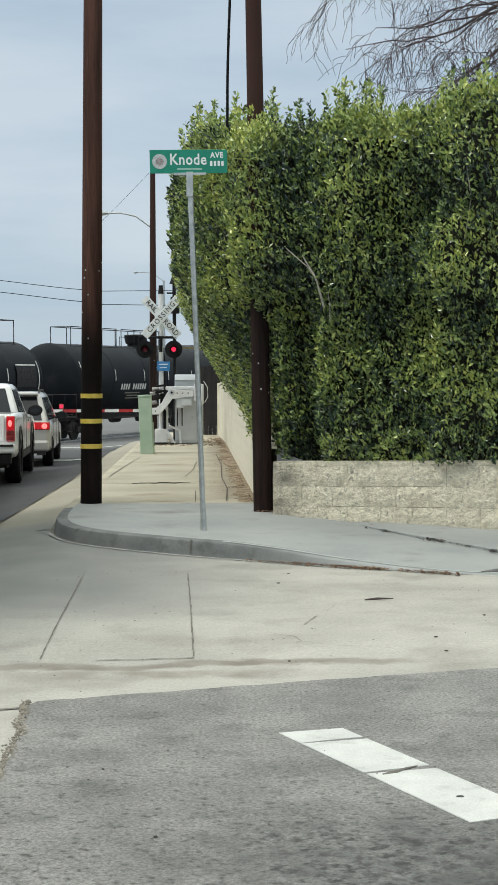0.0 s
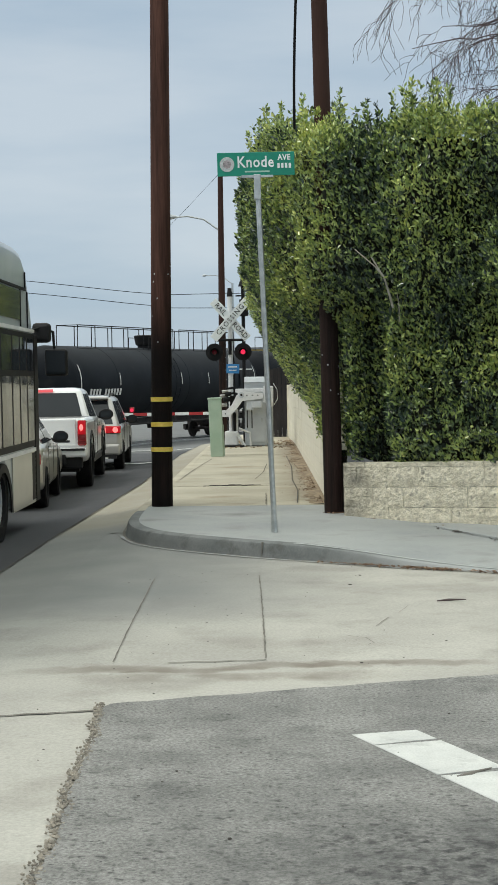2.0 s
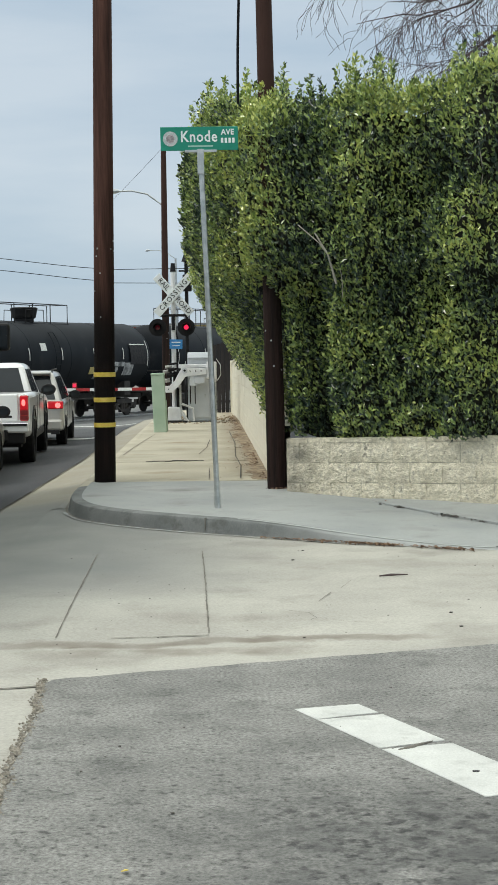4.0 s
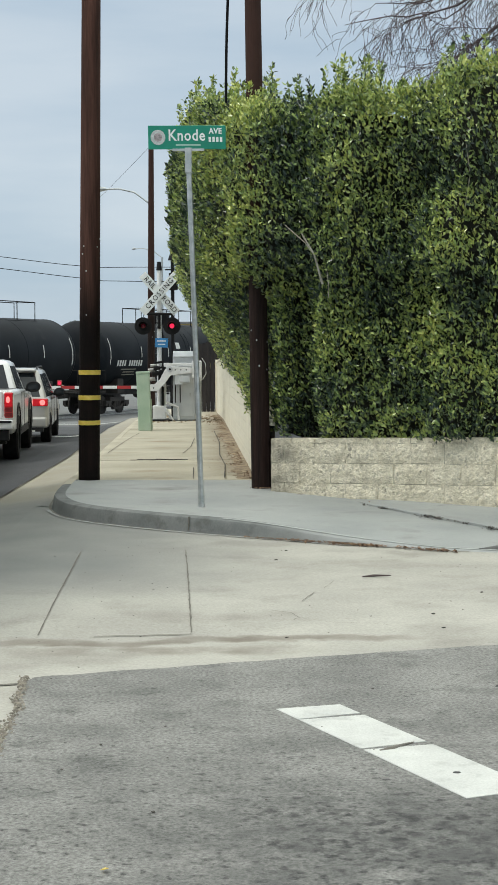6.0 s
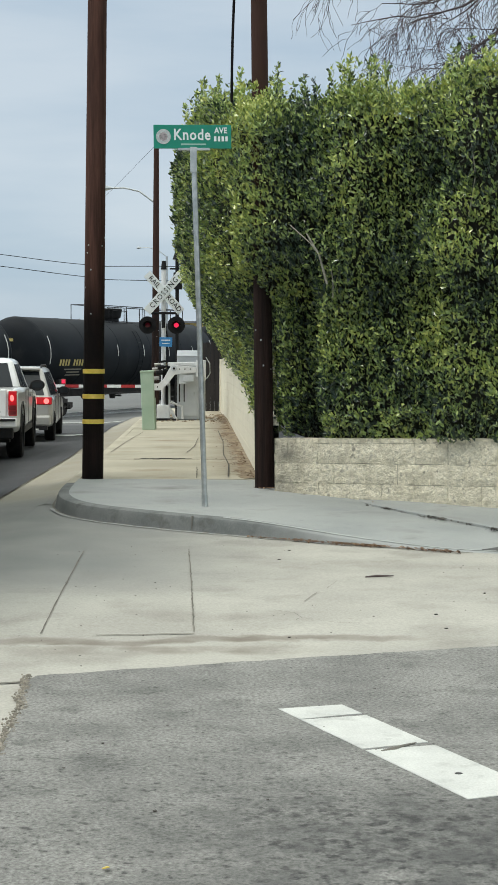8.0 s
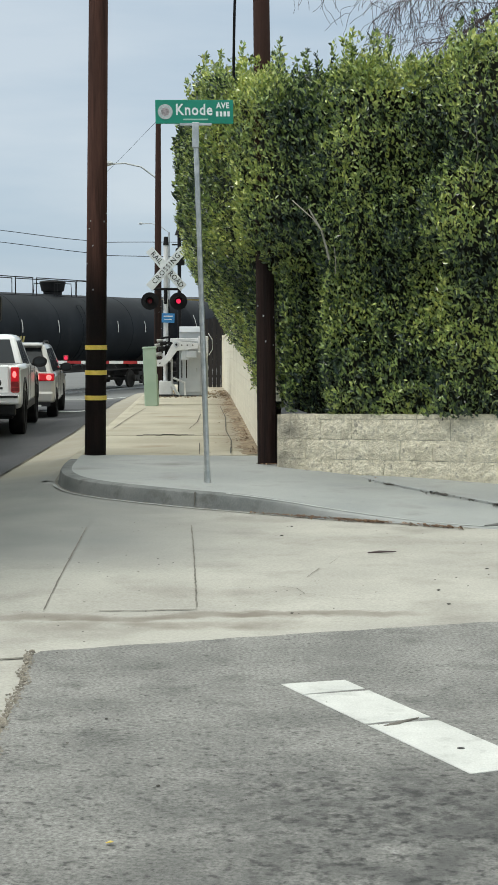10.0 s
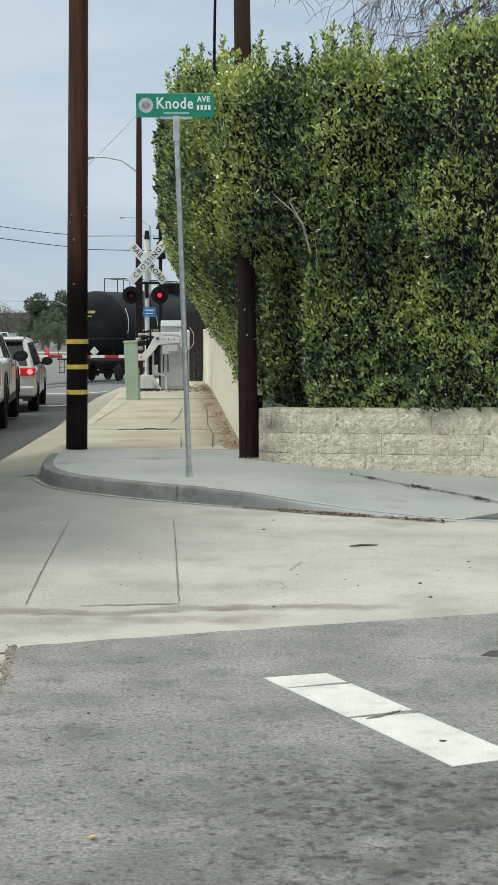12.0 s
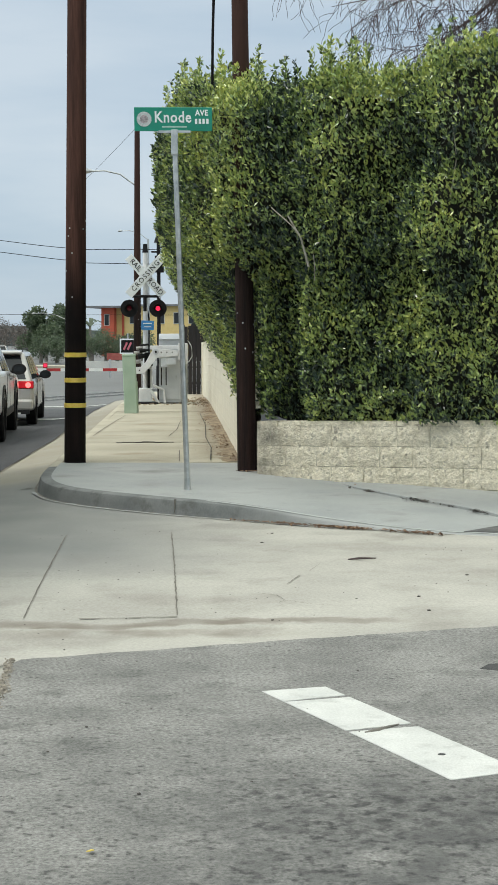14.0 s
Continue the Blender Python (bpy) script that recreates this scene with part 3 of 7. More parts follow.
def pave_back(f):
    """A point along the wall foot, f from 0 to 1 along the kerb's run."""
    n = len(BACK_LINE) - 1
    i = min(int(f * n), n - 1)
    a, b = BACK_LINE[i], BACK_LINE[i + 1]
    return a[0] + (b[0] - a[0]) * (f * n - i), a[1] + (b[1] - a[1]) * (f * n - i)


def back_z(x, y):
    return grade(y) + 0.15 - 0.05 * clamp(x - 0.8, 0, 2.2)


def corner_pavement():
    """New grey concrete from the kerb to the wall, falling to the ramp."""
    rows = []
    idx = [i for i in range(len(KERB_CURVE)) if KERB_CURVE[i].y < 18.85]
    first = KERB_CURVE[idx[0]]
    for k, i in enumerate(idx):
        p, nrm = kerb_frame(i)
        a = Vector((p.x + nrm.x * 0.145, p.y + nrm.y * 0.145, grade(p.y) + p.z + 0.002))
        f = k / (len(idx) - 1)
        if f < 0.22:
            bx, by = 0.9, 18.85 - 1.4 * f / 0.22
        else:
            g = (f - 0.22) / 0.78
            bx, by = 0.9 + 6.0 * g ** 1.2, 17.45 - 4.7 * g ** 1.2
        b = Vector((bx, by, back_z(bx, by)))
        if k == 0:
            a.y = 18.85
        rows.append([a.lerp(b, t) for t in (0, 0.1, 0.25, 0.45, 0.7, 1.0)])
    bm = bmesh.new()
    sheet(bm, rows)
    tagged(part("corner_pavement", bm, CONCRETE_NEW, smooth=True), "new grey concrete corner pavement with a ramp", "pavement", kind="structure")


corner_pavement()


def old_pavement():
    """Buff pavement slabs, each its own piece, along the main road."""
    bm = bmesh.new()
    sheet(bm, [[(x, y, grade(y) + 0.10) for x in (-1.5, 0.9)] for y in span(18.8, 60, 2)])
    base = tagged(part("pavement", bm, DIRT), "old buff concrete pavement strewn with dirt beside the road", "pavement", kind="structure")
    rng = random.Random(5)
    y = 18.87
    while y < 58:
        n = rng.choice((2.6, 3.4, 4.0))
        for x0, x1 in ((-1.47, 0.75),):
            b = bmesh.new()
            dz = rng.uniform(-0.004, 0.004)
            plate(b, [(x0, y, grade(y) + 0.152 + dz), (x1, y, grade(y) + 0.152 + dz), (x1, y + n - 0.006, grade(y + n) + 0.152 + dz),
                      (x0, y + n - 0.006, grade(y + n) + 0.152 + dz)], 0.08)
            part("slab", b, CONCRETE_OLD, base)
        y += n


old_pavement()


def crack(points, width, mat, name, label, cat, zf, thick=0.006):
    """A thin irregular crack or joint, as a narrow strip."""
    rng = random.Random(len(points) * 7 + int(points[0][0] * 50))
    rows = []
    pts = []
    for (x0, y0), (x1, y1) in zip(points, points[1:]):
        n = max(2, int(math.hypot(x1 - x0, y1 - y0) / 0.08))
        pts += [(x0 + (x1 - x0) * i / n + rng.uniform(-0.003, 0.003), y0 + (y1 - y0) * i / n + rng.uniform(-0.01, 0.01)) for i in range(n)]
    pts.append(points[-1])
    for i, (x, y) in enumerate(pts):
        xa, ya = pts[max(i - 1, 0)]
        xb, yb = pts[min(i + 1, len(pts) - 1)]
        d = Vector((-(yb - ya), xb - xa)).normalized() * width * rng.uniform(0.3, 0.75)
        rows.append([(x - d.x, y - d.y, zf(x, y) + thick), (x + d.x, y + d.y, zf(x, y) + thick)])
    bm = bmesh.new()
    sheet(bm, rows)
    return tagged(part(name, bm, mat), label, cat, kind="structure")


for pts, w in (([(-0.98, 12.95), (-0.97, 11.2), (-0.96, 9.2)], 0.008), ([(-0.09, 13.04), (-0.06, 11.5), (-0.03, 9.25)], 0.009),
               ([(-0.62, 9.15), (-0.3, 9.17), (-0.03, 9.2)], 0.014),
               ([(0.50, 9.95), (0.62, 9.86), (0.66, 9.7), (0.62, 9.62)], 0.005), ([(0.72, 10.3), (0.83, 10.65)], 0.006), ([(0.92, 10.85), (1.02, 11.2)], 0.003),
               ([(-2.2, 7.7), (-1.5, 7.62), (-0.9, 7.75)], 0.02), ([(0.66, 9.7), (0.85, 9.55), (1.2, 9.45)], 0.002)):
    crack(pts, w, CRACK, "crack", "dark crack line in the concrete apron", "crack", apron_z)
# raised slab joint; the dark bar stands for the shadow it casts
bm = bmesh.new()
for k in range(9):
    x = -0.98 + 0.096 * k
    box(bm, (x, 22.86 + 0.012 * (k % 3), grade(23) + 0.14), (x + 0.099, 22.92 + 0.012 * (k % 3), grade(23) + 0.158 + 0.008 * math.sin(k * 1.1) ** 2 + (0.006 if 2 < k < 7 else 0)))
tagged(part("slab_edge_shade", bm, DARK), "dark bar at a raised slab joint, its cast shade put into the colour", "joint", kind="structure")
crack([(road_edge(y) + 0.012, y) for y in span(9, 34, 0.5)], 0.022, DARK, "road_seam", "dark seam between asphalt and gutter", "joint", lambda x, y: road_z(x, y))
crack([(-1.42, 24.6), (-1.36, 27.0), (-1.28, 29.5), (-1.18, 32.0)], 0.011, DARK, "crack", "dark crack line beside the old kerb", "crack", lambda x, y: grade(y) + 0.158)
crack([(-0.02, 29.5), (-0.08, 26.5), (-0.2, 24.5)], 0.012, DARK, "crack", "dark crack line in the old pavement", "crack", lambda x, y: grade(y) + 0.158)
crack([(0.36, 19.0), (0.42, 21.5), (0.38, 24.0), (0.44, 28.0), (0.40, 33.0)], 0.013, DARK, "crack", "dark broken edge along the old pavement", "crack", lambda x, y: grade(y) + 0.160)
crack([(-0.03, 18.9), (-0.03, 21.0)], 0.010, DARK, "crack", "dark crack line in the old pavement", "crack", lambda x, y: grade(y) + 0.158)
crack([(KERB_CURVE[i].x - 0.02, KERB_CURVE[i].y - 0.02) for i in range(14, len(KERB_CURVE) - 10)], 0.022, CRACK, "gutter_joint", "dark dirty joint at the kerb foot", "joint", apron_z)
crack([(KERB_CURVE[i].x - 0.045, KERB_CURVE[i].y - 0.06) for i in range(20, len(KERB_CURVE) - 18)], 0.03, CONCRETE_NEW, "gutter_lip", "thin pale mortar lip along the kerb foot", "joint", apron_z, 0.009)
NOSING = material("pale_kerb_nose", (0.35, 0.37, 0.362), (0.44, 0.46, 0.45), 7, 0.85, 0.2, 70, speck=0.12)
rows = []
for i in range(len(KERB_CURVE)):
    p, nrm = kerb_frame(i)
    if 0.1 < p.x < 3.2:
        rows.append([(p.x + nrm.x * off, p.y + nrm.y * off, grade(p.y) + p.z + 0.0045) for off in (0.07, 0.125)])
tagged(part("kerb_nosing", sheet(bmesh.new(), rows), NOSING), "pale strip along the nose of the kerb at the ramp", "kerb", kind="structure")
# kerb joints
for i in (37,):
    p, nrm = kerb_frame(i)
    bm = box(bmesh.new(), (-0.002, 0.002, 0.0), (0.002, 0.03, p.z), pose(p.x, p.y, 0.003, 0, 0, math.degrees(math.atan2(nrm.y, nrm.x)) - 90))
    tagged(part("kerb_joint", bm, CRACK), "dark joint across the kerb", "joint", kind="structure")
# white stop lines on the main road
for y0, y1, x0, x1 in ((36.2, 36.75, -6.9, -2.35), (46.6, 47.3, -8, -2.3)):
    strip("stop_line", lambda y: x0, lambda y: x1, (y0, y1), lambda x, y: road_z(x, y) + 0.012, PAINT_WHITE,
          "white painted stop line across the main road", "road marking", 14)
# dark asphalt mend at the ramp and a tar blot on the side street
bm = bmesh.new()
plate(bm, [(2.42, 12.90, 0.026), (2.85, 13.30, 0.032), (4.2, 13.0, 0.032), (4.2, 12.3, 0.026), (2.9, 12.85, 0.026)], 0.02)
MEND = material("asphalt_mend", (0.085, 0.087, 0.085), (0.125, 0.126, 0.122), 6, 0.9, 0.5, 70, speck=0.3)
tagged(part("asphalt_mend", bm, MEND), "dark grey asphalt mend against the ramp", "road patch", kind="structure")
bm = bmesh.new()
plate(bm, [(1.50, 7.54, 0.02), (1.57, 7.65, 0.02), (1.9, 7.69, 0.02), (1.9, 7.48, 0.02), (1.66, 7.46, 0.02)], 0.01)
tagged(part("tar_blot", bm, TAR), "black tar patch on the asphalt", "road patch", kind="structure")


def litter():
    """Dry leaves in the gutter and grit over the ground."""
    rng = random.Random(9)
    bm = bmesh.new()
    for i in range(900):
        f = clamp(rng.gauss(0.58, 0.24), 0, 1)
        x = 0.45 + 1.75 * f
        if noise.noise(Vector((x * 5, 2.2, 0))) < rng.uniform(-0.5, 0.25):
            continue
        y = 13.98 - (x - 0.35) * 0.62 - abs(rng.gauss(0, 0.030 + 0.03 * f))
        s = rng.uniform(0.008, 0.024)
        m = pose(x, y, apron_z(x, y) + 0.008 + rng.uniform(0, 0.012), rng.uniform(-35, 35), rng.uniform(-35, 35), rng.uniform(0, 360))
        vs = [bm.verts.new(m @ Vector(v)) for v in ((-s, 0, 0), (0, -s * 0.5, 0.003), (s, 0, 0), (0, s * 0.5, 0.003))]
        bm.faces.new(vs)
    tagged(part("dry_leaves", bm, DRY_LEAF), "brown dry leaves gathered along the kerb", "leaf litter", kind="stuff")
    bm = bmesh.new()
    for i in range(170):
        x, y = rng.uniform(-1.2, 3.0), rng.uniform(5.2, 14)
        s = rng.uniform(0.0015, 0.004) if rng.random() < 0.95 else rng.uniform(0.005, 0.010)
        box(bm, (-s, -s, -s * 0.3), (s * rng.uniform(1, 2), s, s * 0.4), pose(x, y, apron_z(x, y) + (0.016 if y < 8 else 0.004), 0, 0, rng.uniform(0, 180)))
    tagged(part("grit", bm, DARK), "scattered dark grit on the pavement", "grit", kind="stuff")
    bm = bmesh.new()
    for i in range(1500):
        x, y = 0.72 - abs(rng.gauss(0, 0.16)), rng.uniform(19, 46)
        if noise.noise(Vector((x * 2, y * 0.8, 4))) < -0.05:
            continue
        s = rng.uniform(0.008, 0.022)
        m = pose(min(x, 0.68), y, grade(y) + 0.165, rng.uniform(-30, 30), rng.uniform(-30, 30), rng.uniform(0, 360))
        bm.faces.new([bm.verts.new(m @ Vector(v)) for v in ((-s, 0, 0), (0, -s * 0.5, 0.004), (s, 0, 0), (0, s * 0.5, 0.004))])
    tagged(part("leaf_litter", bm, DRY_LEAF), "fallen dry leaves along the old pavement", "leaf litter", kind="stuff")
    # soil washed against the wall foot
    bm = bmesh.new()
    rows = []
    for y in span(18.95, 47, 0.12):
        edge = 0.52 + 0.20 * noise.noise(Vector((y * 0.9, 0.3, 0))) + 0.10 * noise.noise(Vector((y * 4.1, 2.0, 0)))
        lift = 0.010 + 0.014 * abs(noise.noise(Vector((y * 2.7, 5.0, 0))))
        rows.append([(edge + (0.745 - edge) * f, y, grade(y) + 0.150 + lift * f * 1.6 + 0.006 * noise.noise(Vector((f * 3, y * 6, 1)))) for f in (0, 0.25, 0.6, 1.0)])
    sheet(bm, rows)
    tagged(part("soil", bm, DIRT, smooth=True), "brown soil and leaf dust washed against the wall", "soil", kind="stuff")
    # one twig lying on the apron
    bm = tubes(([(1.25, 11.34, 0.02), (1.34, 11.38, 0.022), (1.47, 11.40, 0.02)], [0.005, 0.010, 0.004]), seg=6)
    tagged(part("twig", bm, TWIG), "dark twig lying on the concrete apron", "twig")


litter()


# ---- corner wall, side wall and hedge ----
WALL_A, WALL_B = Vector((0.86, 17.25, 0)), Vector((5.2, 14.1, 0))
WALL_TOP_A, WALL_SLOPE = 0.735, 0.031


def corner_wall():
    """Low wall of split-face blocks with a thin cap course."""
    d = (WALL_B - WALL_A).normalized()
    n = Vector((d.y, -d.x, 0))
    if n.y > 0:
        n = -n
    length = (WALL_B - WALL_A).length
    m = Matrix(((d.x, -n.x, 0, WALL_A.x), (d.y, -n.y, 0, WALL_A.y), (0, 0, 1, 0), (0, 0, 0, 1)))
    shear = Matrix(((1, 0, 0, 0), (0, 1, 0, 0), (WALL_SLOPE, 0, 1, 0), (0, 0, 0, 1)))
    root = new("corner_wall")
    tagged(root, "low cream split-face block wall below the hedge", "wall", kind="structure")
    bm = box(bmesh.new(), (0, 0.005, -0.35), (length, 0.18, WALL_TOP_A - 0.012), m @ shear)
    part("mortar_core", bm, MORTAR, root)
    rng = random.Random(11)
    courses = [(WALL_TOP_A - 0.05, WALL_TOP_A), (WALL_TOP_A - 0.272, WALL_TOP_A - 0.056), (WALL_TOP_A - 0.494, WALL_TOP_A - 0.279),
               (WALL_TOP_A - 0.716, WALL_TOP_A - 0.501), (WALL_TOP_A - 0.94, WALL_TOP_A - 0.723)]
    for ci, (z0, z1) in enumerate(courses):
        x = -0.02 - (0.2 if ci % 2 else 0.0)
        while x < length:
            w = 0.40 if ci else 0.30
            x0, x1 = max(x + rng.uniform(-0.008, 0.008), 0.0), min(x + w - rng.choice((0.002, 0.004, 0.010)), length)
            if x1 - x0 > 0.05:
                b = bmesh.new()
                # split face: a grid broken out by uneven relief, chipped at the joints
                nx, nz = (6, 3) if ci else (4, 1)
                seed = rng.uniform(0, 90)
                rows = []
                for iz in range(nz + 1):
                    row = []
                    for ix in range(nx + 1):
                        edge = ix in (0, nx) or iz in (0, nz)
                        xx, zz = x0 + (x1 - x0) * ix / nx, z0 + (z1 - z0) * iz / nz
                        rough = 0.5 + noise.noise(Vector((xx * 13, zz * 15, seed)))
                        out = 0.002 + 0.008 * rough if ci == 0 else (0.010 * rough if edge else 0.004 + 0.020 * clamp(rough, 0, 1) + rng.uniform(-0.004, 0.004))
                        if ci and edge:
                            xx += rng.uniform(-0.005, 0.005) if ix in (0, nx) else 0
                            zz += rng.uniform(-0.005, 0.005) if iz in (0, nz) else 0
                        elif ci:
                            xx += rng.uniform(-0.012, 0.012)
                            zz += rng.uniform(-0.012, 0.012)
                        row.append((xx, -out, zz))
                    rows.append(row)
                sheet(b, rows)
                back = [(x0, 0.19 if ci == 0 else 0.05, z0), (x1, 0.19 if ci == 0 else 0.05, z0), (x1, 0.19 if ci == 0 else 0.05, z1), (x0, 0.19 if ci == 0 else 0.05, z1)]
                bv = [b.verts.new(p) for p in back]
                b.verts.ensure_lookup_table()
                k = (nx + 1)
                bot = [b.verts[i] for i in range(k)]
                top = [b.verts[nz * k + i] for i in range(k)]
                lef = [b.verts[j * k] for j in range(nz + 1)]
                rig = [b.verts[j * k + nx] for j in range(nz + 1)]
                b.faces.new(bot + [bv[1], bv[0]])
                b.faces.new(top + [bv[2], bv[3]])
                b.faces.new(lef + [bv[3], bv[0]])
                b.faces.new(rig + [bv[2], bv[1]])
                bmesh.ops.transform(b, matrix=m @ shear, verts=b.verts)
                part("brick", b, BLOCK, root)
            x += w
    # raised concrete strip widening between the wall and the pavement
    front = [(1.72, 16.45, 0.102), (1.88, 15.85, 0.114), (2.26, 15.08, 0.100), (2.68, 14.30, 0.086), (3.25, 13.40, 0.060), (4.9, 12.9, 0.052)]
    back = [(1.75, 16.60, 0.104), (2.20, 16.27, 0.116), (2.75, 15.87, 0.108), (3.30, 15.47, 0.100), (4.00, 14.96, 0.086), (4.9, 14.3, 0.070)]
    bm = bmesh.new()
    sheet(bm, [[(x, y, z - 0.07), (x, y, z - 0.008), (x + 0.012, y + 0.008, z), q] for (x, y, z), q in zip(smooth_line(front, 4), smooth_line(back, 4))])
    tagged(part("edging", bm, CONCRETE_NEW), "raised concrete strip between the wall and the pavement", "edging", kind="structure")
    rng = random.Random(41)
    bm = bmesh.new()
    line = smooth_line(front, 12)
    for i in range(260):
        c = rng.choice((14, 15, 16, 25, 26, 27, 28, 38, 39, 40)) if rng.random() < 0.75 else rng.randrange(8, 48)
        p = line[c]
        s = rng.uniform(0.008, 0.022)
        q = pose(p.x + rng.gauss(0, 0.04), p.y - 0.03 + rng.gauss(0, 0.05), p.z - 0.02 + rng.uniform(0, 0.014), rng.uniform(-30, 30), rng.uniform(-30, 30), rng.uniform(0, 360))
        bm.faces.new([bm.verts.new(q @ Vector(v)) for v in ((-s, 0, 0), (0, -s * 0.6, 0.004), (s, 0, 0), (0, s * 0.6, 0.004))])
    tagged(part("edge_litter", bm, DARK), "dark leaf litter caught along the raised strip", "leaf litter", kind="stuff")


corner_wall()


def side_wall():
    """Cream block wall along the pavement of the main road: a core, a skin of blocks and a cap course."""
    root = new("side_wall")
    tagged(root, "cream painted block wall along the pavement", "wall", kind="structure")
    ys = span(17.6, 53, 1.5)
    top = lambda y: grade(y) + (0.87 if y < 19.0 else 1.84)
    bm = bmesh.new()
    sheet(bm, [[(x, y, z) for x, z in ((0.75, grade(y) - 0.2), (0.75, top(y)), (0.92, top(y)), (0.92, grade(y) - 0.2))] for y in ys])
    part("core", bm, STUCCO, root)
    part("pier", boxes(((0.70, 52.6, grade(52) - 0.2), (1.0, 53.1, grade(52) + 1.95))), STUCCO, root)
    # blocks in running bond, each on one shared mesh, following the fall of the street
    bm = bmesh.new()
    box(bm, (0.740, 0.0, 0.0), (0.752, 0.395, 0.195))
    proto = part("block", bm, STUCCO, root)
    proto.matrix_basis = pose(0, 19.2, grade(19.2) + 0.14)
    rest = bmesh.new()
    for c in range(8):
        y = 17.62 + (0.2 if c % 2 else 0.0)
        while y < 52.2:
            z = grade(y + 0.2) + 0.14 + 0.2 * c
            if z + 0.195 < top(y) + 0.03 and not (c == 0 and abs(y - 19.2) < 0.3):
                if y < 31.5:
                    ob = new("block", proto.data)
                    ob.parent = root
                    ob.matrix_basis = pose(0, y, z)
                else:
                    box(rest, (0.740, y, z), (0.752, y + 0.395, z + 0.195))
            y += 0.4
    tagged(part("far_blocks", rest, STUCCO, root, "blocks farther along the wall"), kind="stuff")
    bm = bmesh.new()
    cap = [y for y in ys if y > 19.0]
    sheet(bm, [[(x, y, grade(y) + z) for x, z in ((0.73, 1.835), (0.725, 1.89), (0.95, 1.89), (0.95, 1.835))] for y in cap])
    part("cap", bm, STUCCO, root)


side_wall()

# hedge outline in plan, from far along the street round the corner to the side street
HEDGE_PLAN = [(0.35, 40), (0.30, 34), (0.28, 28), (0.30, 23), (0.36, 19.6), (0.62, 17.75), (1.05, 17.0), (2.0, 16.3), (3.2, 15.42), (5.2, 13.95)]


def hedge_profile(z, street):
    """How far the foliage stands out from its plan line at height z."""
    top = 4.7
    if street > 0.5:
        pts = [(0.7, -0.5), (1.2, -0.46), (1.8, -0.24), (2.4, 0.14), (3.1, 0.50), (4.2, 0.52), (4.6, 0.38), (top + 0.25, 0.1)]
    else:
        pts = [(0.7, -0.14), (1.0, -0.06), (1.7, -0.04), (2.3, 0.02), (2.75, 0.30), (3.6, 0.42), (4.1, 0.38), (4.5, 0.16), (top + 0.25, -0.15)]
    for (z0, a), (z1, b) in zip(pts, pts[1:]):
        if z <= z1:
            return a + (b - a) * clamp((z - z0) / (z1 - z0), 0, 1)
    return pts[-1][1]


HEDGE_CURVE = smooth_line([(x, y, 0) for x, y in HEDGE_PLAN], 6)


def hedge_point(u, z):
    """A point of the hedge's face and its outward way; u from 0 to 1 along the plan."""
    f = u * (len(HEDGE_CURVE) - 1)
    i = min(int(f), len(HEDGE_CURVE) - 2)
    a, b = HEDGE_CURVE[i], HEDGE_CURVE[i + 1]
    p = a.lerp(b, f - i)
    d = (b - a).normalized()
    n = Vector((d.y, -d.x, 0))
    street = clamp((p.y - 17.2) / 1.6, 0, 1)
    out = hedge_profile(z, 1) * street + hedge_profile(z, 0) * (1 - street)
    # hollow round the pole that has grown into it
    if p.y < 18.2 and z < 2.9:
        out -= 0.60 * math.exp(-((p.x - 1.0) / 0.25) ** 2) * clamp((2.9 - z) / 0.5, 0, 1)
    calm = 1 - 0.45 * street
    # deep upright furrows between the single shrubs
    furrow = noise.noise(Vector((p.x * 1.25 + 7.3, p.y * 0.4, z * 0.16)))
    out -= (1 - street) * 0.20 * max(0.0, 1 - abs(furrow) / 0.10) * clamp((z - 1.9) / 1.6, 0, 1)
    out += calm * 0.24 * noise.noise(Vector((p.x * 1.9 + 3, p.y * 1.9, z * 0.25)))
    out += calm * (0.12 * noise.noise(Vector((p.x * 1.5, p.y * 1.5, z * 1.1))) + 0.09 * noise.noise(Vector((p.x * 4, p.y * 4, z * 3.4))))
    return Vector((p.x, p.y, z)) + n * out, n


def hedge_base(u):
    """The lower edge of the foliage, higher along the pavement."""
    f = u * (len(HEDGE_CURVE) - 1)
    p = HEDGE_CURVE[min(int(f), len(HEDGE_CURVE) - 1)]
    s = clamp((p.y - 17.2) / 18, 0, 1)
    return 0.76 + 0.03 * clamp(p.x - 1, 0, 4) + 1.15 * s


def hedge_top(u):
    x = u * 40
    f = u * (len(HEDGE_CURVE) - 1)
    q = HEDGE_CURVE[min(int(f), len(HEDGE_CURVE) - 1)]
    return 4.42 - 0.14 * math.exp(-((q.x - 1.0) / 0.35) ** 2) + 0.26 * clamp((0.9 - q.x) / 0.5, 0, 1) + 0.26 * clamp((q.x - 2.1) / 0.9, 0, 1) + 0.16 * noise.noise(Vector((x, 3.1, 0))) + 0.10 * noise.noise(Vector((x * 3.1, 7.7, 0)))


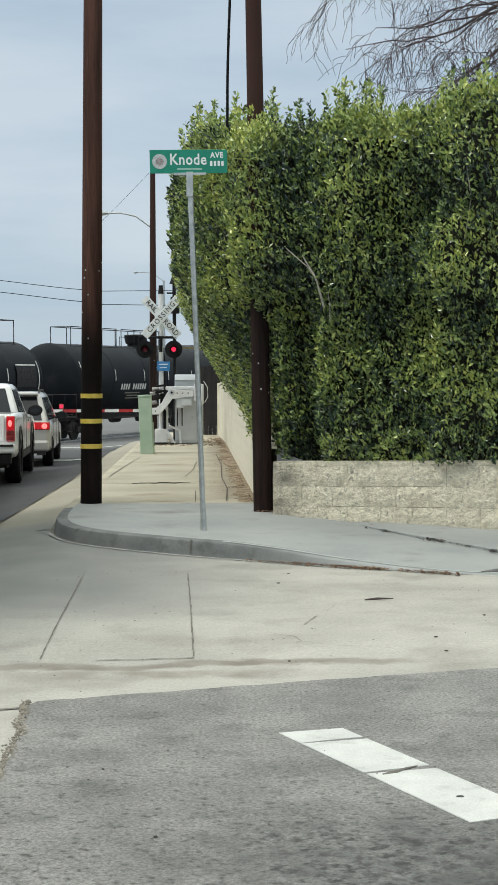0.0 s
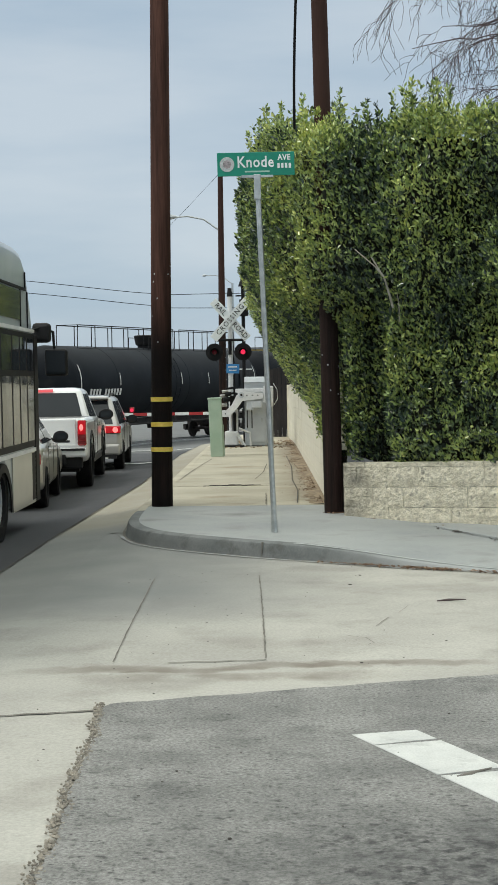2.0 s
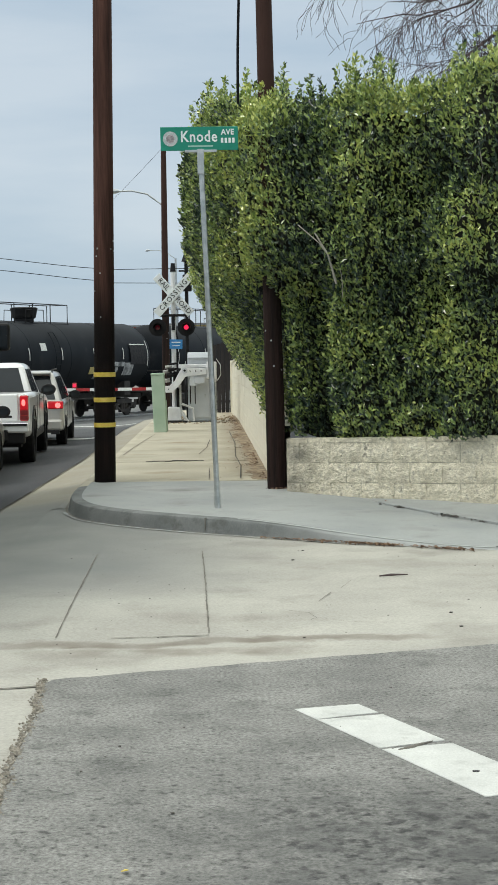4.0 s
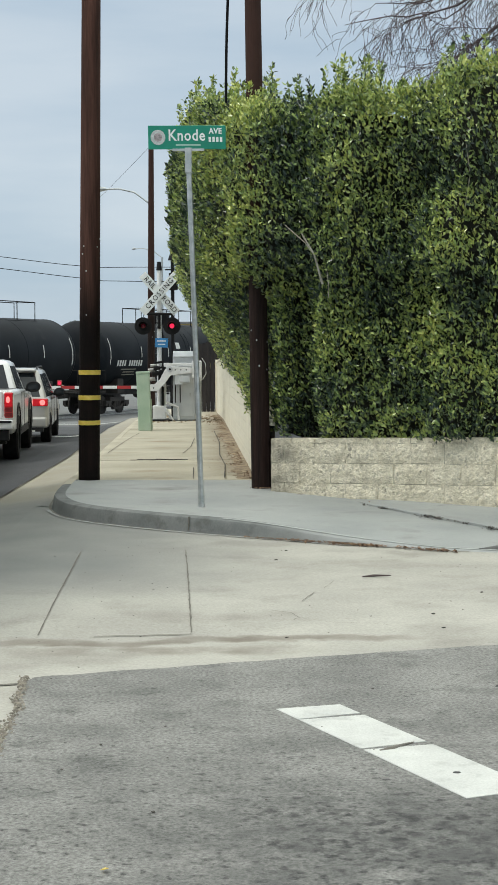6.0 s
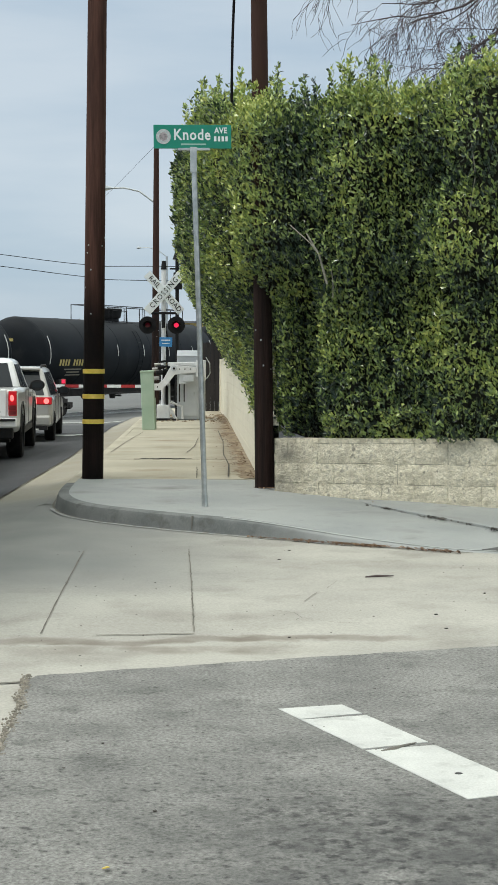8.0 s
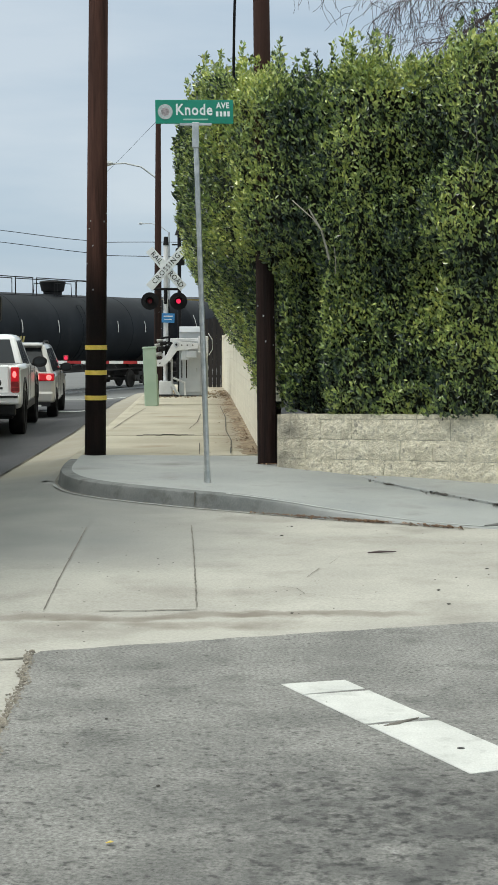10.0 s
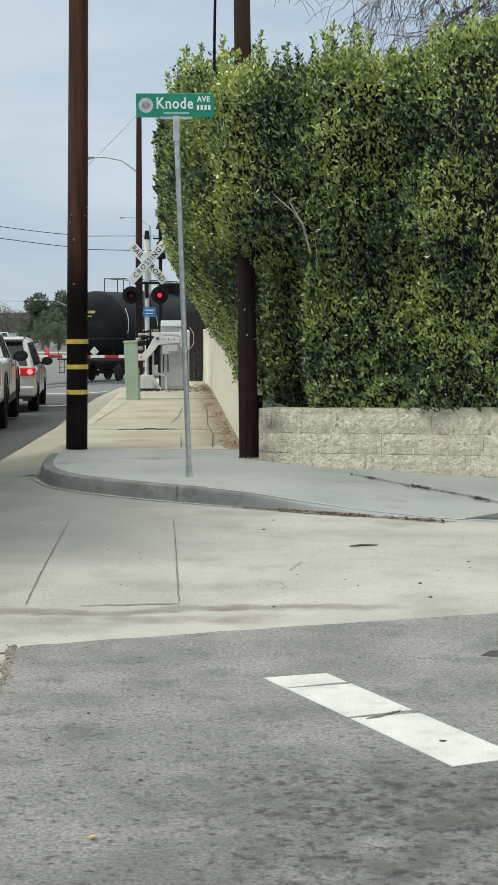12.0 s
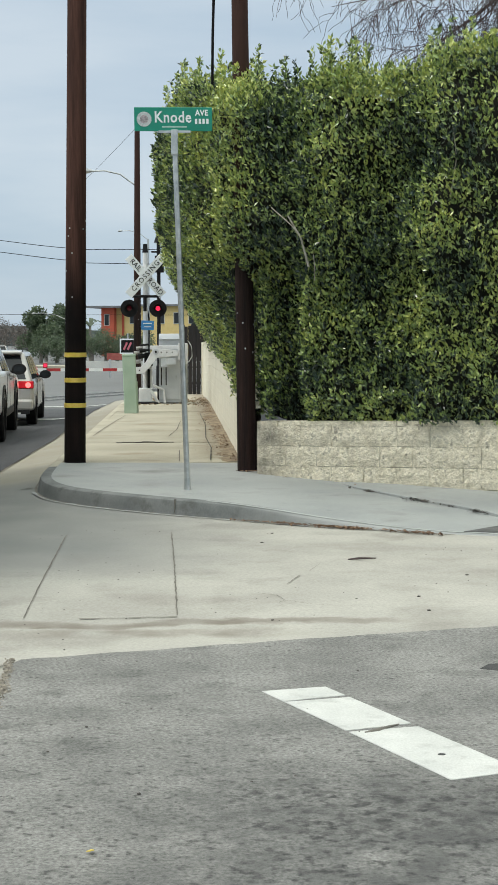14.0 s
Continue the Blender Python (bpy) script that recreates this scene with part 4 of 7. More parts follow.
def leaf_mesh(places, normals, rng, size, spread=0.85, up=0.4):
    """Folded pointed leaves, one island each."""
    n = len(places)
    P, N = np.array(places), np.array(normals)
    axis = N * rng.uniform(0.15, 0.9, (n, 1)) + rng.normal(0, spread, (n, 3)) * [0.75, 0.75, 0.6] + [0, 0, up]
    axis /= np.linalg.norm(axis, axis=1)[:, None]
    side = np.cross(axis, N + rng.normal(0, 0.55, (n, 3)))
    side /= np.linalg.norm(side, axis=1)[:, None] + 1e-9
    lift = np.cross(side, axis)
    L = rng.uniform(0.7, 1.3, (n, 1)) * size
    W = L * rng.uniform(0.18, 0.26, (n, 1))
    v0 = P
    v1 = P + axis * L * 0.5 + side * W + lift * W * 0.35
    v2 = P + axis * L
    v3 = P + axis * L * 0.5 - side * W + lift * W * 0.35
    verts = np.stack([v0, v1, v2, v3], 1).reshape(-1, 3)
    i = np.arange(n)[:, None] * 4
    faces = np.concatenate([i + [0, 1, 2], i + [0, 2, 3]], 1).reshape(-1, 3)
    return verts.tolist(), faces.tolist()


def stuff(name, verts, faces, mat, parent, label):
    me = bpy.data.meshes.new(name)
    me.from_pydata(verts, [], faces)
    me.materials.append(mat)
    ob = new(name, me)
    ob.parent = parent
    return tagged(ob, label, kind="stuff")


def hedge():
    root = thing("hedge", pose(0, 0, 0), "tall dense clipped green hedge growing over the block wall", "hedge")
    us = span(0, 1, 1 / 90)
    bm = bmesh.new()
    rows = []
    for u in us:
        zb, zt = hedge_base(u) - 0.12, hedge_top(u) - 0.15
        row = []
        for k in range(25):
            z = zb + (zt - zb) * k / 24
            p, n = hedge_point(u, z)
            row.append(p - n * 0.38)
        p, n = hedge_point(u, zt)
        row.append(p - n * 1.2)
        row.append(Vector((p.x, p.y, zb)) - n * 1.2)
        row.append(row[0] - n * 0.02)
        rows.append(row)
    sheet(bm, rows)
    # near-black sheet behind the leaves stands for the shade in their gaps
    part("shade_core", bm, HEDGE_CORE, root, "near-black sheet standing for the shade inside the hedge")
    rng = np.random.RandomState(4)
    places, normals = [], []
    # an open outer layer of leaves with dark gaps, and a thinner layer deep inside;
    # the corner face gets most leaves, the street face is seen along its length
    for k in range(140000):
        u = rng.uniform(0.05, 0.45) if rng.rand() < 0.34 else rng.uniform(0.40, 1.0)
        # short pieces of the plan line take fewer leaves
        i = min(int(u * (len(HEDGE_CURVE) - 1)), len(HEDGE_CURVE) - 2)
        if rng.rand() > (HEDGE_CURVE[i + 1] - HEDGE_CURVE[i]).length / 0.235:
            continue
        zb, zt = hedge_base(u), hedge_top(u)
        z = rng.uniform(zb - 0.04, zt)
        p, n = hedge_point(u, z)
        clump = noise.noise(Vector((p.x * 7, p.y * 7, p.z * 5)))
        sprig = noise.noise(Vector((p.x * 17, p.y * 17, p.z * 11)))
        if rng.rand() < 0.78:
            if sprig + 0.5 * clump < -0.12 and rng.rand() < 0.88:
                continue
            depth = 0.04 + 0.10 * clump + 0.05 * sprig - 0.06 * rng.rand()
        else:
            depth = -rng.uniform(0.08, 0.34)
        places.append(p + n * depth)
        normals.append(n + Vector((0, 0, 0.42)))
    # shoots standing up from the crown
    for k in range(430):
        u = rng.uniform(0.3, 1.0)
        zt = hedge_top(u)
        p, n = hedge_point(u, zt - 0.12)
        p = p - n * rng.uniform(0.0, 0.5)
        h = rng.uniform(0.08, 0.28) if rng.rand() < 0.78 else rng.uniform(0.28, 0.60)
        lean = Vector((rng.normal(0, 0.13), rng.normal(0, 0.13), 1))
        for j in range(int(12 + h * 120)):
            f = rng.rand()
            places.append(p + lean * (h * f) + Vector(rng.normal(0, 0.045 * (1.15 - f), 3)))
            normals.append(Vector((rng.normal(0, 1), rng.normal(0, 1), 0.7)))
    # crown
    for k in range(12000):
        u = rng.uniform(0.2, 1.0)
        zt = hedge_top(u)
        p, n = hedge_point(u, zt - 0.05)
        places.append(p - n * rng.uniform(-0.05, 0.9) + Vector((0, 0, rng.normal(0, 0.06))))
        normals.append(Vector((0, 0, 1)) + n * 0.3)
    v, f = leaf_mesh([tuple(p) for p in places], [tuple(p) for p in normals], rng, 0.060, 0.75, 0.5)
    stuff("leaves", v, f, LEAVES, root, "small glossy green leaves with paler tips")
    # bare stems that show through
    for a, b, c, r in (((1.38, 16.54, 2.45), (1.28, 16.38, 2.75), (1.14, 16.36, 2.98), 0.019), ((1.28, 16.38, 2.75), (1.18, 16.38, 2.88), (0.97, 16.5, 3.08), 0.010),
                       ((2.75, 15.6, 3.1), (2.78, 15.42, 3.5), (2.72, 15.4, 3.9), 0.011), ((1.45, 16.6, 2.3), (1.44, 16.48, 2.45), (1.42, 16.46, 2.6), 0.008)):
        part("stem", tubes(([a, b, c], [r * 0.75, r * 0.6, r * 0.4]), seg=7), STEM, root, "bare pale grey stem")
    return root


hedge()


# ---- poles ----
def utility_pole(x, y, z0, height, r0, r1, lean, label, bands=(), wood=None, name="utility_pole"):
    root = thing(name, pose(x, y, z0), label, "utility pole")
    n = 14
    pts = [(lean * (i / n) * height, 0, height * i / n) for i in range(n + 1)]
    rad = [r0 + (r1 - r0) * i / n for i in range(n + 1)]
    part("shaft", tubes((pts, rad), seg=20), wood or WOOD_POLE, root, smooth=True)
    for h in bands:
        part("band", tubes(([(lean * h, 0, h - 0.028), (lean * h, 0, h + 0.028)], r0 + 0.004), seg=20), YELLOW, root, "yellow reflective band", smooth=True)
    rng = random.Random(int(x * 100))
    for k in range(9):
        a, h = rng.uniform(180, 360), rng.uniform(1.3, 3.2)
        b = box(bmesh.new(), (-0.007, -0.004, -0.009), (0.007, 0.004, 0.009), pose(lean * h + math.cos(radians(a)) * (r0 + (r1 - r0) * h / height), math.sin(radians(a)) * (r0 + (r1 - r0) * h / height), h, 0, 0, a + 90))
        part("staple", b, GALV, root)
    return root


utility_pole(-1.32, 18.9, 0.10, 9.5, 0.132, 0.105, 0.012, "brown wooden utility pole with yellow bands on its black foot", (0.75, 1.06, 1.37), WOOD_TARRED)
utility_pole(0.76, 17.6, 0.10, 9.5, 0.112, 0.078, -0.016, "brown wooden utility pole grown into the hedge")


def street_sign():
    """Leaning square post with a green name blade."""
    root = thing("street_sign", pose(0.06, 15.44, 0.145), "green street name sign on a leaning galvanised post", "street sign")
    lean = (-0.034, 0.0)
    H = 3.56
    at = lambda h: Vector((lean[0] * h, lean[1] * h, h))
    part("post", tubes(([at(0), at(H * 0.5), at(H)], 0.0275), seg=8), GALV, root, "dull galvanised steel post")
    part("sleeve", tubes(([at(-0.02), at(0.12)], 0.033), seg=8), GALV, root)
    b = box(bmesh.new(), (-0.034, -0.034, -0.22), (0.034, 0.034, 0.03), pose(*at(H + 0.02)))
    part("bracket", b, GALV, root, bevel=0.005)
    blade_at = pose(at(H).x - 0.012, -0.0, H + 0.155, 0, -1.0, 5)
    bm = bmesh.new()
    box(bm, (-0.39, -0.006, -0.118), (0.39, 0.006, 0.118), blade_at)
    blade = part("blade", bm, SIGN_GREEN, root, "green reflective name blade", bevel=0.004)
    face = blade_at @ pose(0, -0.0075, 0, 90, 0, 0)
    writing("lettering", "Knode", 0.156, SIGN_WHITE, blade, face @ pose(-0.005, 0.016, 0), 0.84, 0.002, 1.08, 0.0028)
    writing("lettering", "AVE", 0.078, SIGN_WHITE, blade, face @ pose(0.285, 0.060, 0), 0.88, 0.002, 1.1, 0.0025)
    # bars where small or numbered writing stands
    bm = bmesh.new()
    for x in (0.228, 0.266, 0.304, 0.342):
        box(bm, (x - 0.012, -0.008, -0.046), (x + 0.012, -0.0058, 0.004), blade_at)
    part("number_bar", bm, SIGN_WHITE, blade)
    bm = bmesh.new()
    box(bm, (-0.115, -0.008, -0.083), (0.135, -0.0058, -0.068), blade_at)
    part("small_bar", bm, material("faded_bar", (0.3, 0.5, 0.42), (0.36, 0.56, 0.47), 20, 0.5, 0.0), blade)
    bm = bmesh.new()
    revolve(bm, [(0.0, 0), (0.074, 0.0), (0.074, 0.003), (0.0, 0.003)], face @ pose(-0.292, 0.0, -0.001), 28)
    seal = part("seal", bm, material("seal_grey", (0.42, 0.46, 0.46), (0.55, 0.58, 0.57), 30, 0.5, 0.0), blade, "round white emblem")
    bm = bmesh.new()
    revolve(bm, [(0.0, 0), (0.042, 0.0), (0.042, 0.002), (0.0, 0.002)], face @ pose(-0.292, 0.0, 0.0022), 20)
    part("emblem_field", bm, material("emblem_grey", (0.22, 0.20, 0.21), (0.42, 0.36, 0.36), 60, 0.5, 0.0), seal)
    b = box(bmesh.new(), (-0.15, -0.014, -0.135), (0.17, 0.014, -0.112), blade_at)
    part("clamp_rail", b, GALV, root)
    return root


street_sign()



def foot_debris():
    """Dry leaves and crumbs at the pole's foot and along the wall."""
    rng = random.Random(31)
    d = (WALL_B - WALL_A).normalized()
    bm = bmesh.new()
    for i in range(170):
        if i < 60:
            p = Vector((0.84 + rng.gauss(0, 0.09), 17.40 - abs(rng.gauss(0, 0.06)), 0))
        else:
            p = WALL_A + d * rng.uniform(0.5, 4.2) + Vector((-0.58, -0.81, 0)) * (0.27 + rng.gauss(0, 0.02))
            if noise.noise(Vector((p.x * 4, 1.7, 0))) < 0.0:
                continue
        s = rng.uniform(0.008, 0.026)
        m = pose(p.x, p.y, back_z(p.x, p.y) + 0.016, rng.uniform(-25, 25), rng.uniform(-25, 25), rng.uniform(0, 360))
        bm.faces.new([bm.verts.new(m @ Vector(v)) for v in ((-s, 0, 0), (0, -s * 0.5, 0.004), (s, 0, 0), (0, s * 0.5, 0.004))])
    tagged(part("wall_litter", bm, DRY_LEAF), "dry leaves and crumbs along the wall foot", "leaf litter", kind="stuff")


foot_debris()

# ---- railway and train ----


def track():
    m = pose(TRACK_AT.x, TRACK_AT.y, RAIL_Z, 0, 0, TRACK_TURN)
    root = new("railway_track")
    root.matrix_basis = m
    tagged(root, "steel railway track set into the road crossing", "railway track", kind="structure")
    for s in (-0.75, 0.75):
        bm = box(bmesh.new(), (-60, s - 0.035, -0.06), (90, s + 0.035, 0.035))
        part("rail", bm, STEEL, root)


track()


def wheel_set(bm, x, r):
    for s in (-0.72, 0.72):
        revolve(bm, [(0.02, -0.06), (r, -0.06), (r + 0.025, 0.03), (r, 0.05), (0.5 * r, 0.02), (0.02, 0.05)], pose(x, s, r + 0.035, 90 if s > 0 else -90, 0, 0), 22)
    tube(bm, [(x, -0.75, r + 0.035), (x, 0.75, r + 0.035)], 0.07, 8)


def truck(parent, x):
    """Two-axle bogie with side frames, springs and bearing caps."""
    bm = bmesh.new()
    wheel_set(bm, x - 0.86, 0.40)
    part("wheelset", bm, TANK_DIRTY, parent, "rusty wheels", smooth=True)
    bm = bmesh.new()
    wheel_set(bm, x + 0.86, 0.40)
    part("wheelset", bm, TANK_DIRTY, parent, "rusty wheels", smooth=True)
    for s in (-1.02, 1.02):
        bm = bmesh.new()
        for a, b in (((x - 1.12, s - 0.08, 0.40), (x - 0.62, s + 0.08, 0.62)), ((x + 0.62, s - 0.08, 0.40), (x + 1.12, s + 0.08, 0.62)),
                     ((x - 0.7, s - 0.07, 0.60), (x + 0.7, s + 0.07, 0.78)), ((x - 0.36, s - 0.07, 0.22), (x + 0.36, s + 0.07, 0.34))):
            box(bm, a, b)
        tube(bm, [(x - 0.62, s, 0.45), (x - 0.3, s, 0.28)], 0.06, 6)
        tube(bm, [(x + 0.62, s, 0.45), (x + 0.3, s, 0.28)], 0.06, 6)
        for k in (-0.2, 0.0, 0.2):
            tube(bm, [(x + k, s, 0.32), (x + k, s, 0.62)], 0.075, 8)
        for k in (-0.86, 0.86):
            tube(bm, [(x + k, s - 0.12, 0.435), (x + k, s + 0.12, 0.435)], 0.1, 10)
        part("side_frame", bm, TANK_DIRTY, parent)
    part("bolster", boxes(((x - 0.2, -1.0, 0.55), (x + 0.2, 1.0, 0.85))), TANK_DIRTY, parent)


def tank_car(style, rails, h, bars, letters_at, panel_at):
    """A tank wagon; style 0 or 1 sets its markings and top fittings."""
    root = thing("tank_wagon", pose(0, 0, 0), ("black railway tank wagon with white placards and lettering" if style else
                 "black railway tank wagon with yellow stencilled lettering"), "tank wagon", "tank wagons of the train")
    R, HALF, ZC = 1.52, 9.0, 2.66
    prof = [(0.0, -HALF)]
    for k in range(1, 8):
        a = math.pi / 2 * k / 7
        prof.append((R * math.sin(a), -HALF + 0.58 * (1 - math.cos(a))))
    prof += [(R, -5.5), (R, -1.8), (R, 1.8), (R, 5.5)]
    for k in range(7, -1, -1):
        a = math.pi / 2 * k / 7
        prof.append((max(R * math.sin(a), 0.001), HALF - 0.58 * (1 - math.cos(a))))
    prof[0] = (0.001, -HALF)
    bm = bmesh.new()
    revolve(bm, prof, Matrix.Translation((0, 0, ZC)) @ pose(0, 0, 0, 0, 90, 0), 48)
    shell = part("tank_shell", bm, TANK_BLACK, root, "glossy black riveted tank", smooth=True)
    # weld seams
    for x in (-8.4, -5.2, -2.0, 1.2, 4.6, 8.4):
        bm = bmesh.new()
        revolve(bm, [(R + 0.001, -0.02), (R + 0.008, -0.01), (R + 0.008, 0.01), (R + 0.001, 0.02)], Matrix.Translation((x, 0, ZC)) @ pose(0, 0, 0, 0, 90, 0), 48)
        part("weld_band", bm, TANK_BLACK, shell)
    # saddle, sill and draft gear
    part("centre_sill", boxes(((-9.5, -0.22, 0.82), (9.5, 0.22, 1.12))), TANK_DIRTY, root)
    for s in (-1, 1):
        part("bolster_saddle", boxes(((s * 6.7 - 0.3, -1.25, 0.95), (s * 6.7 + 0.3, 1.25, 1.6))), TANK_DIRTY, root, bevel=0.03)
        part("end_platform", boxes(((s * 9.05 - 0.5, -1.45, 1.02), (s * 9.05 + 0.5, 1.45, 1.09))), TANK_DIRTY, root)
        bm = bmesh.new()
        box(bm, (min(s * 9.4, s * 9.93), -0.13, 0.78), (max(s * 9.4, s * 9.93), 0.13, 1.02))
        part("coupler", bm, TANK_DIRTY, root, bevel=0.03)
        # end handrails and ladder
        bm = tubes(([(s * 9.5, -1.4, 1.05), (s * 9.5, -1.4, 2.0), (s * 9.5, 1.4, 2.0), (s * 9.5, 1.4, 1.05)], 0.018),
                   ([(s * 8.7, -1.5, 1.05), (s * 8.7, -1.5, 2.0), (s * 9.5, -1.4, 2.0)], 0.018), seg=6)
        part("end_rail", bm, TANK_DIRTY, root)
        for yy in (-1.42, 1.42):
            bm = bmesh.new()
            for k in range(4):
                tube(bm, [(s * 8.9, yy, 0.45 + 0.24 * k), (s * 9.4, yy, 0.45 + 0.24 * k)], 0.014, 5)
            for xx in (8.9, 9.4):
                tube(bm, [(s * xx, yy, 0.4), (s * xx, yy, 1.3)], 0.014, 5)
            part("end_ladder", bm, TANK_DIRTY, root)
        truck(root, s * 6.7)
    # side running rail with hangers and the bottom outlet
    for yy in (-1.28, 1.28):
        runs = [([(-5.0, yy, 0.93), (5.0, yy, 0.93)], 0.025)]
        for x in (-4.8, -3.2, -1.6, 0.3, 1.8, 3.4, 4.8):
            runs.append(([(x, yy, 0.93), (x, yy * 0.82, 1.32)], 0.02))
        part("side_rail", tubes(*runs, seg=6), TANK_DIRTY, root)
    part("bottom_outlet", tubes(([(0.2, 0, 1.05), (0.2, 0, 0.62)], [0.2, 0.12]), ([(0.5, -0.3, 0.75), (0.5, 0.3, 0.75)], 0.05), seg=10), TANK_DIRTY, root)
    part("brake_cylinder", tubes(([(-1.9, 0.35, 0.78), (-1.2, 0.35, 0.78)], 0.17), seg=12), TANK_DIRTY, root)
    # top platform with railings round the hatch
    top = ZC + R
    hatch_x = 0.0
    bm = bmesh.new()
    revolve(bm, [(0.40, -0.05), (0.40, 0.1), (0.48, 0.14), (0.56, 0.52), (0.50, 0.56), (0.1, 0.58)], pose(hatch_x, 0, top), 20)
    part("hatch", bm, BLACK, root, "black manway dome", smooth=True)
    x_lo, x_hi = rails[0][0], rails[-1][1]
    for yy in (-0.38, 0.38):
        part("platform", boxes(((x_lo, yy - 0.2, top - 0.14), (x_hi, yy + 0.2, top - 0.10))), BLACK, root)
        for x0, x1 in rails:
            n = max(1, round((x1 - x0) / 1.5))
            runs = [([(x0, yy * 1.3, top - 0.12), (x0, yy * 1.3, top + h), (x1, yy * 1.3, top + h), (x1, yy * 1.3, top - 0.12)], 0.022)]
            part("railing", tubes(*runs, seg=6), BLACK, root)
            for i in range(1, n):
                xx = x0 + (x1 - x0) * i / n
                part("stanchion", tubes(([(xx, yy * 1.3, top - 0.12), (xx, yy * 1.3, top + h)], 0.02), seg=6), BLACK, root)
    for x in (x_lo, x_hi):
        part("end_railing", tubes(([(x, -0.49, top - 0.1), (x, -0.49, top + h), (x, 0.49, top + h), (x, 0.49, top - 0.1)], 0.021), seg=6), BLACK, root)
    for yy in (-0.5, 0.5):
        part("hatch_guard", tubes(([(hatch_x - 0.75, yy, top - 0.1), (hatch_x - 0.7, yy, top + 0.45), (hatch_x + 0.7, yy, top + 0.45), (hatch_x + 0.75, yy, top - 0.1)], 0.018), seg=6), BLACK, root)
    # side ladder
    for yy in (-1, 1):
        arc = [(yy * 0.99 * max(math.sqrt(max(0.05, (R + 0.09) ** 2 - (z - ZC) ** 2)), 0.8), z) for z in [1.1 + 0.26 * k for k in range(11)]]
        bm = bmesh.new()
        for xx in (hatch_x - 0.2, hatch_x + 0.2):
            tube(bm, [(xx, a, z) for a, z in arc], 0.014, 5)
        ladder = part("side_ladder", bm, TANK_BLACK, root)
        for a, z in arc:
            part("rung", tubes(([(hatch_x - 0.2, a, z), (hatch_x + 0.2, a, z)], 0.011), seg=5), TANK_BLACK, ladder)
    # grab bars and markings on the near side
    def on_side(x, z, w, hh, lift=0.012):
        """A patch curved onto the near side of the tank."""
        b = bmesh.new()
        rows = []
        for k in range(5):
            zz = z - hh / 2 + hh * k / 4
            yv = -math.sqrt(max(0.01, (R + lift) ** 2 - (zz - ZC) ** 2))
            rows.append([(x - w / 2, yv, zz), (x + w / 2, yv, zz)])
        sheet(b, rows)
        return b
    for x in bars:
        big = abs(x) > 8.0
        part("grab_bar", on_side(x, ZC + 0.16, 0.06, 1.15 if big else 0.50, 0.03), DECAL, root, "thin white stripe")
    letters = DECAL if style else DECAL_YELLOW
    for k in range(11):
        if k != 4:
            part("letter_bar", on_side(letters_at + 0.235 * k, ZC - 0.36, 0.15, 0.26), letters, root)
    faint = bpy.data.materials.get("faint_stencil") or material("faint_stencil", (0.2, 0.19, 0.16), (0.28, 0.26, 0.2), 20, 0.7, 0.0)
    for k, w in enumerate((1.5, 1.1, 1.3)):
        part("small_writing", on_side(letters_at + 1.2 + 0.1 * k, ZC - 0.64 - 0.12 * k, w, 0.05), faint, root)
    part("data_panel", on_side(panel_at, ZC - 0.55, 0.70, 0.30), DECAL_YELLOW, root, "small yellow stencilled data panel")
    if style:
        part("placard", on_side(-1.0, ZC + 0.45, 0.45, 0.30), DECAL, root, "white placard")
        board = bpy.data.materials.get("grey_board") or material("grey_board", (0.022, 0.023, 0.025), (0.04, 0.04, 0.043), 9, 0.9, 0.0, spec=0.15)
        part("placard_board", on_side(7.2, ZC + 0.1, 1.5, 0.85, 0.05), board, root, "grey notice board")
        part("placard_edge", on_side(7.2, ZC + 0.56, 1.5, 0.05, 0.06), DECAL, root)
    if style == 2:
        # pale daubs of paint low on the side
        daub = bpy.data.materials.get("pale_daub") or material("pale_daub", (0.10, 0.105, 0.11), (0.42, 0.43, 0.43), 3.5, 0.8, 0.0, 20)
        for x, z, w, hh in ((4.6, -0.55, 1.6, 0.22), (5.3, -0.30, 1.3, 0.20), (6.4, -0.52, 0.9, 0.55), (3.9, -0.82, 1.1, 0.16)):
            part("paint_daub", on_side(x, ZC + z, w, hh, 0.02), daub, root, "pale sprayed paint")
    if style:
        return root
    # stencils and a warning diamond on the trailing end
    ex = -HALF + 0.14
    bm = bmesh.new()
    box(bm, (ex - 0.12, 0.42, ZC + 0.50), (ex - 0.01, 0.78, ZC + 0.62))
    box(bm, (ex - 0.12, -0.22, ZC + 0.50), (ex - 0.01, 0.30, ZC + 0.62))
    part("end_stencil", bm, DECAL_YELLOW, root)
    for k, w in enumerate((0.7, 0.5, 0.6, 0.4)):
        part("end_writing", boxes(((ex - 0.13, 0.65 - w, ZC + 0.34 - 0.13 * k), (ex - 0.01, 0.65, ZC + 0.39 - 0.13 * k))), DECAL_YELLOW, root)
    bm = bmesh.new()
    box(bm, (-0.16, -0.012, -0.16), (0.16, 0.012, 0.16), pose(-9.12, -0.25, 1.42, 0, 0, 90) @ pose(0, 0, 0, 0, 45, 0))
    part("warning_diamond", bm, DECAL, root, "white and red warning diamond")
    return root


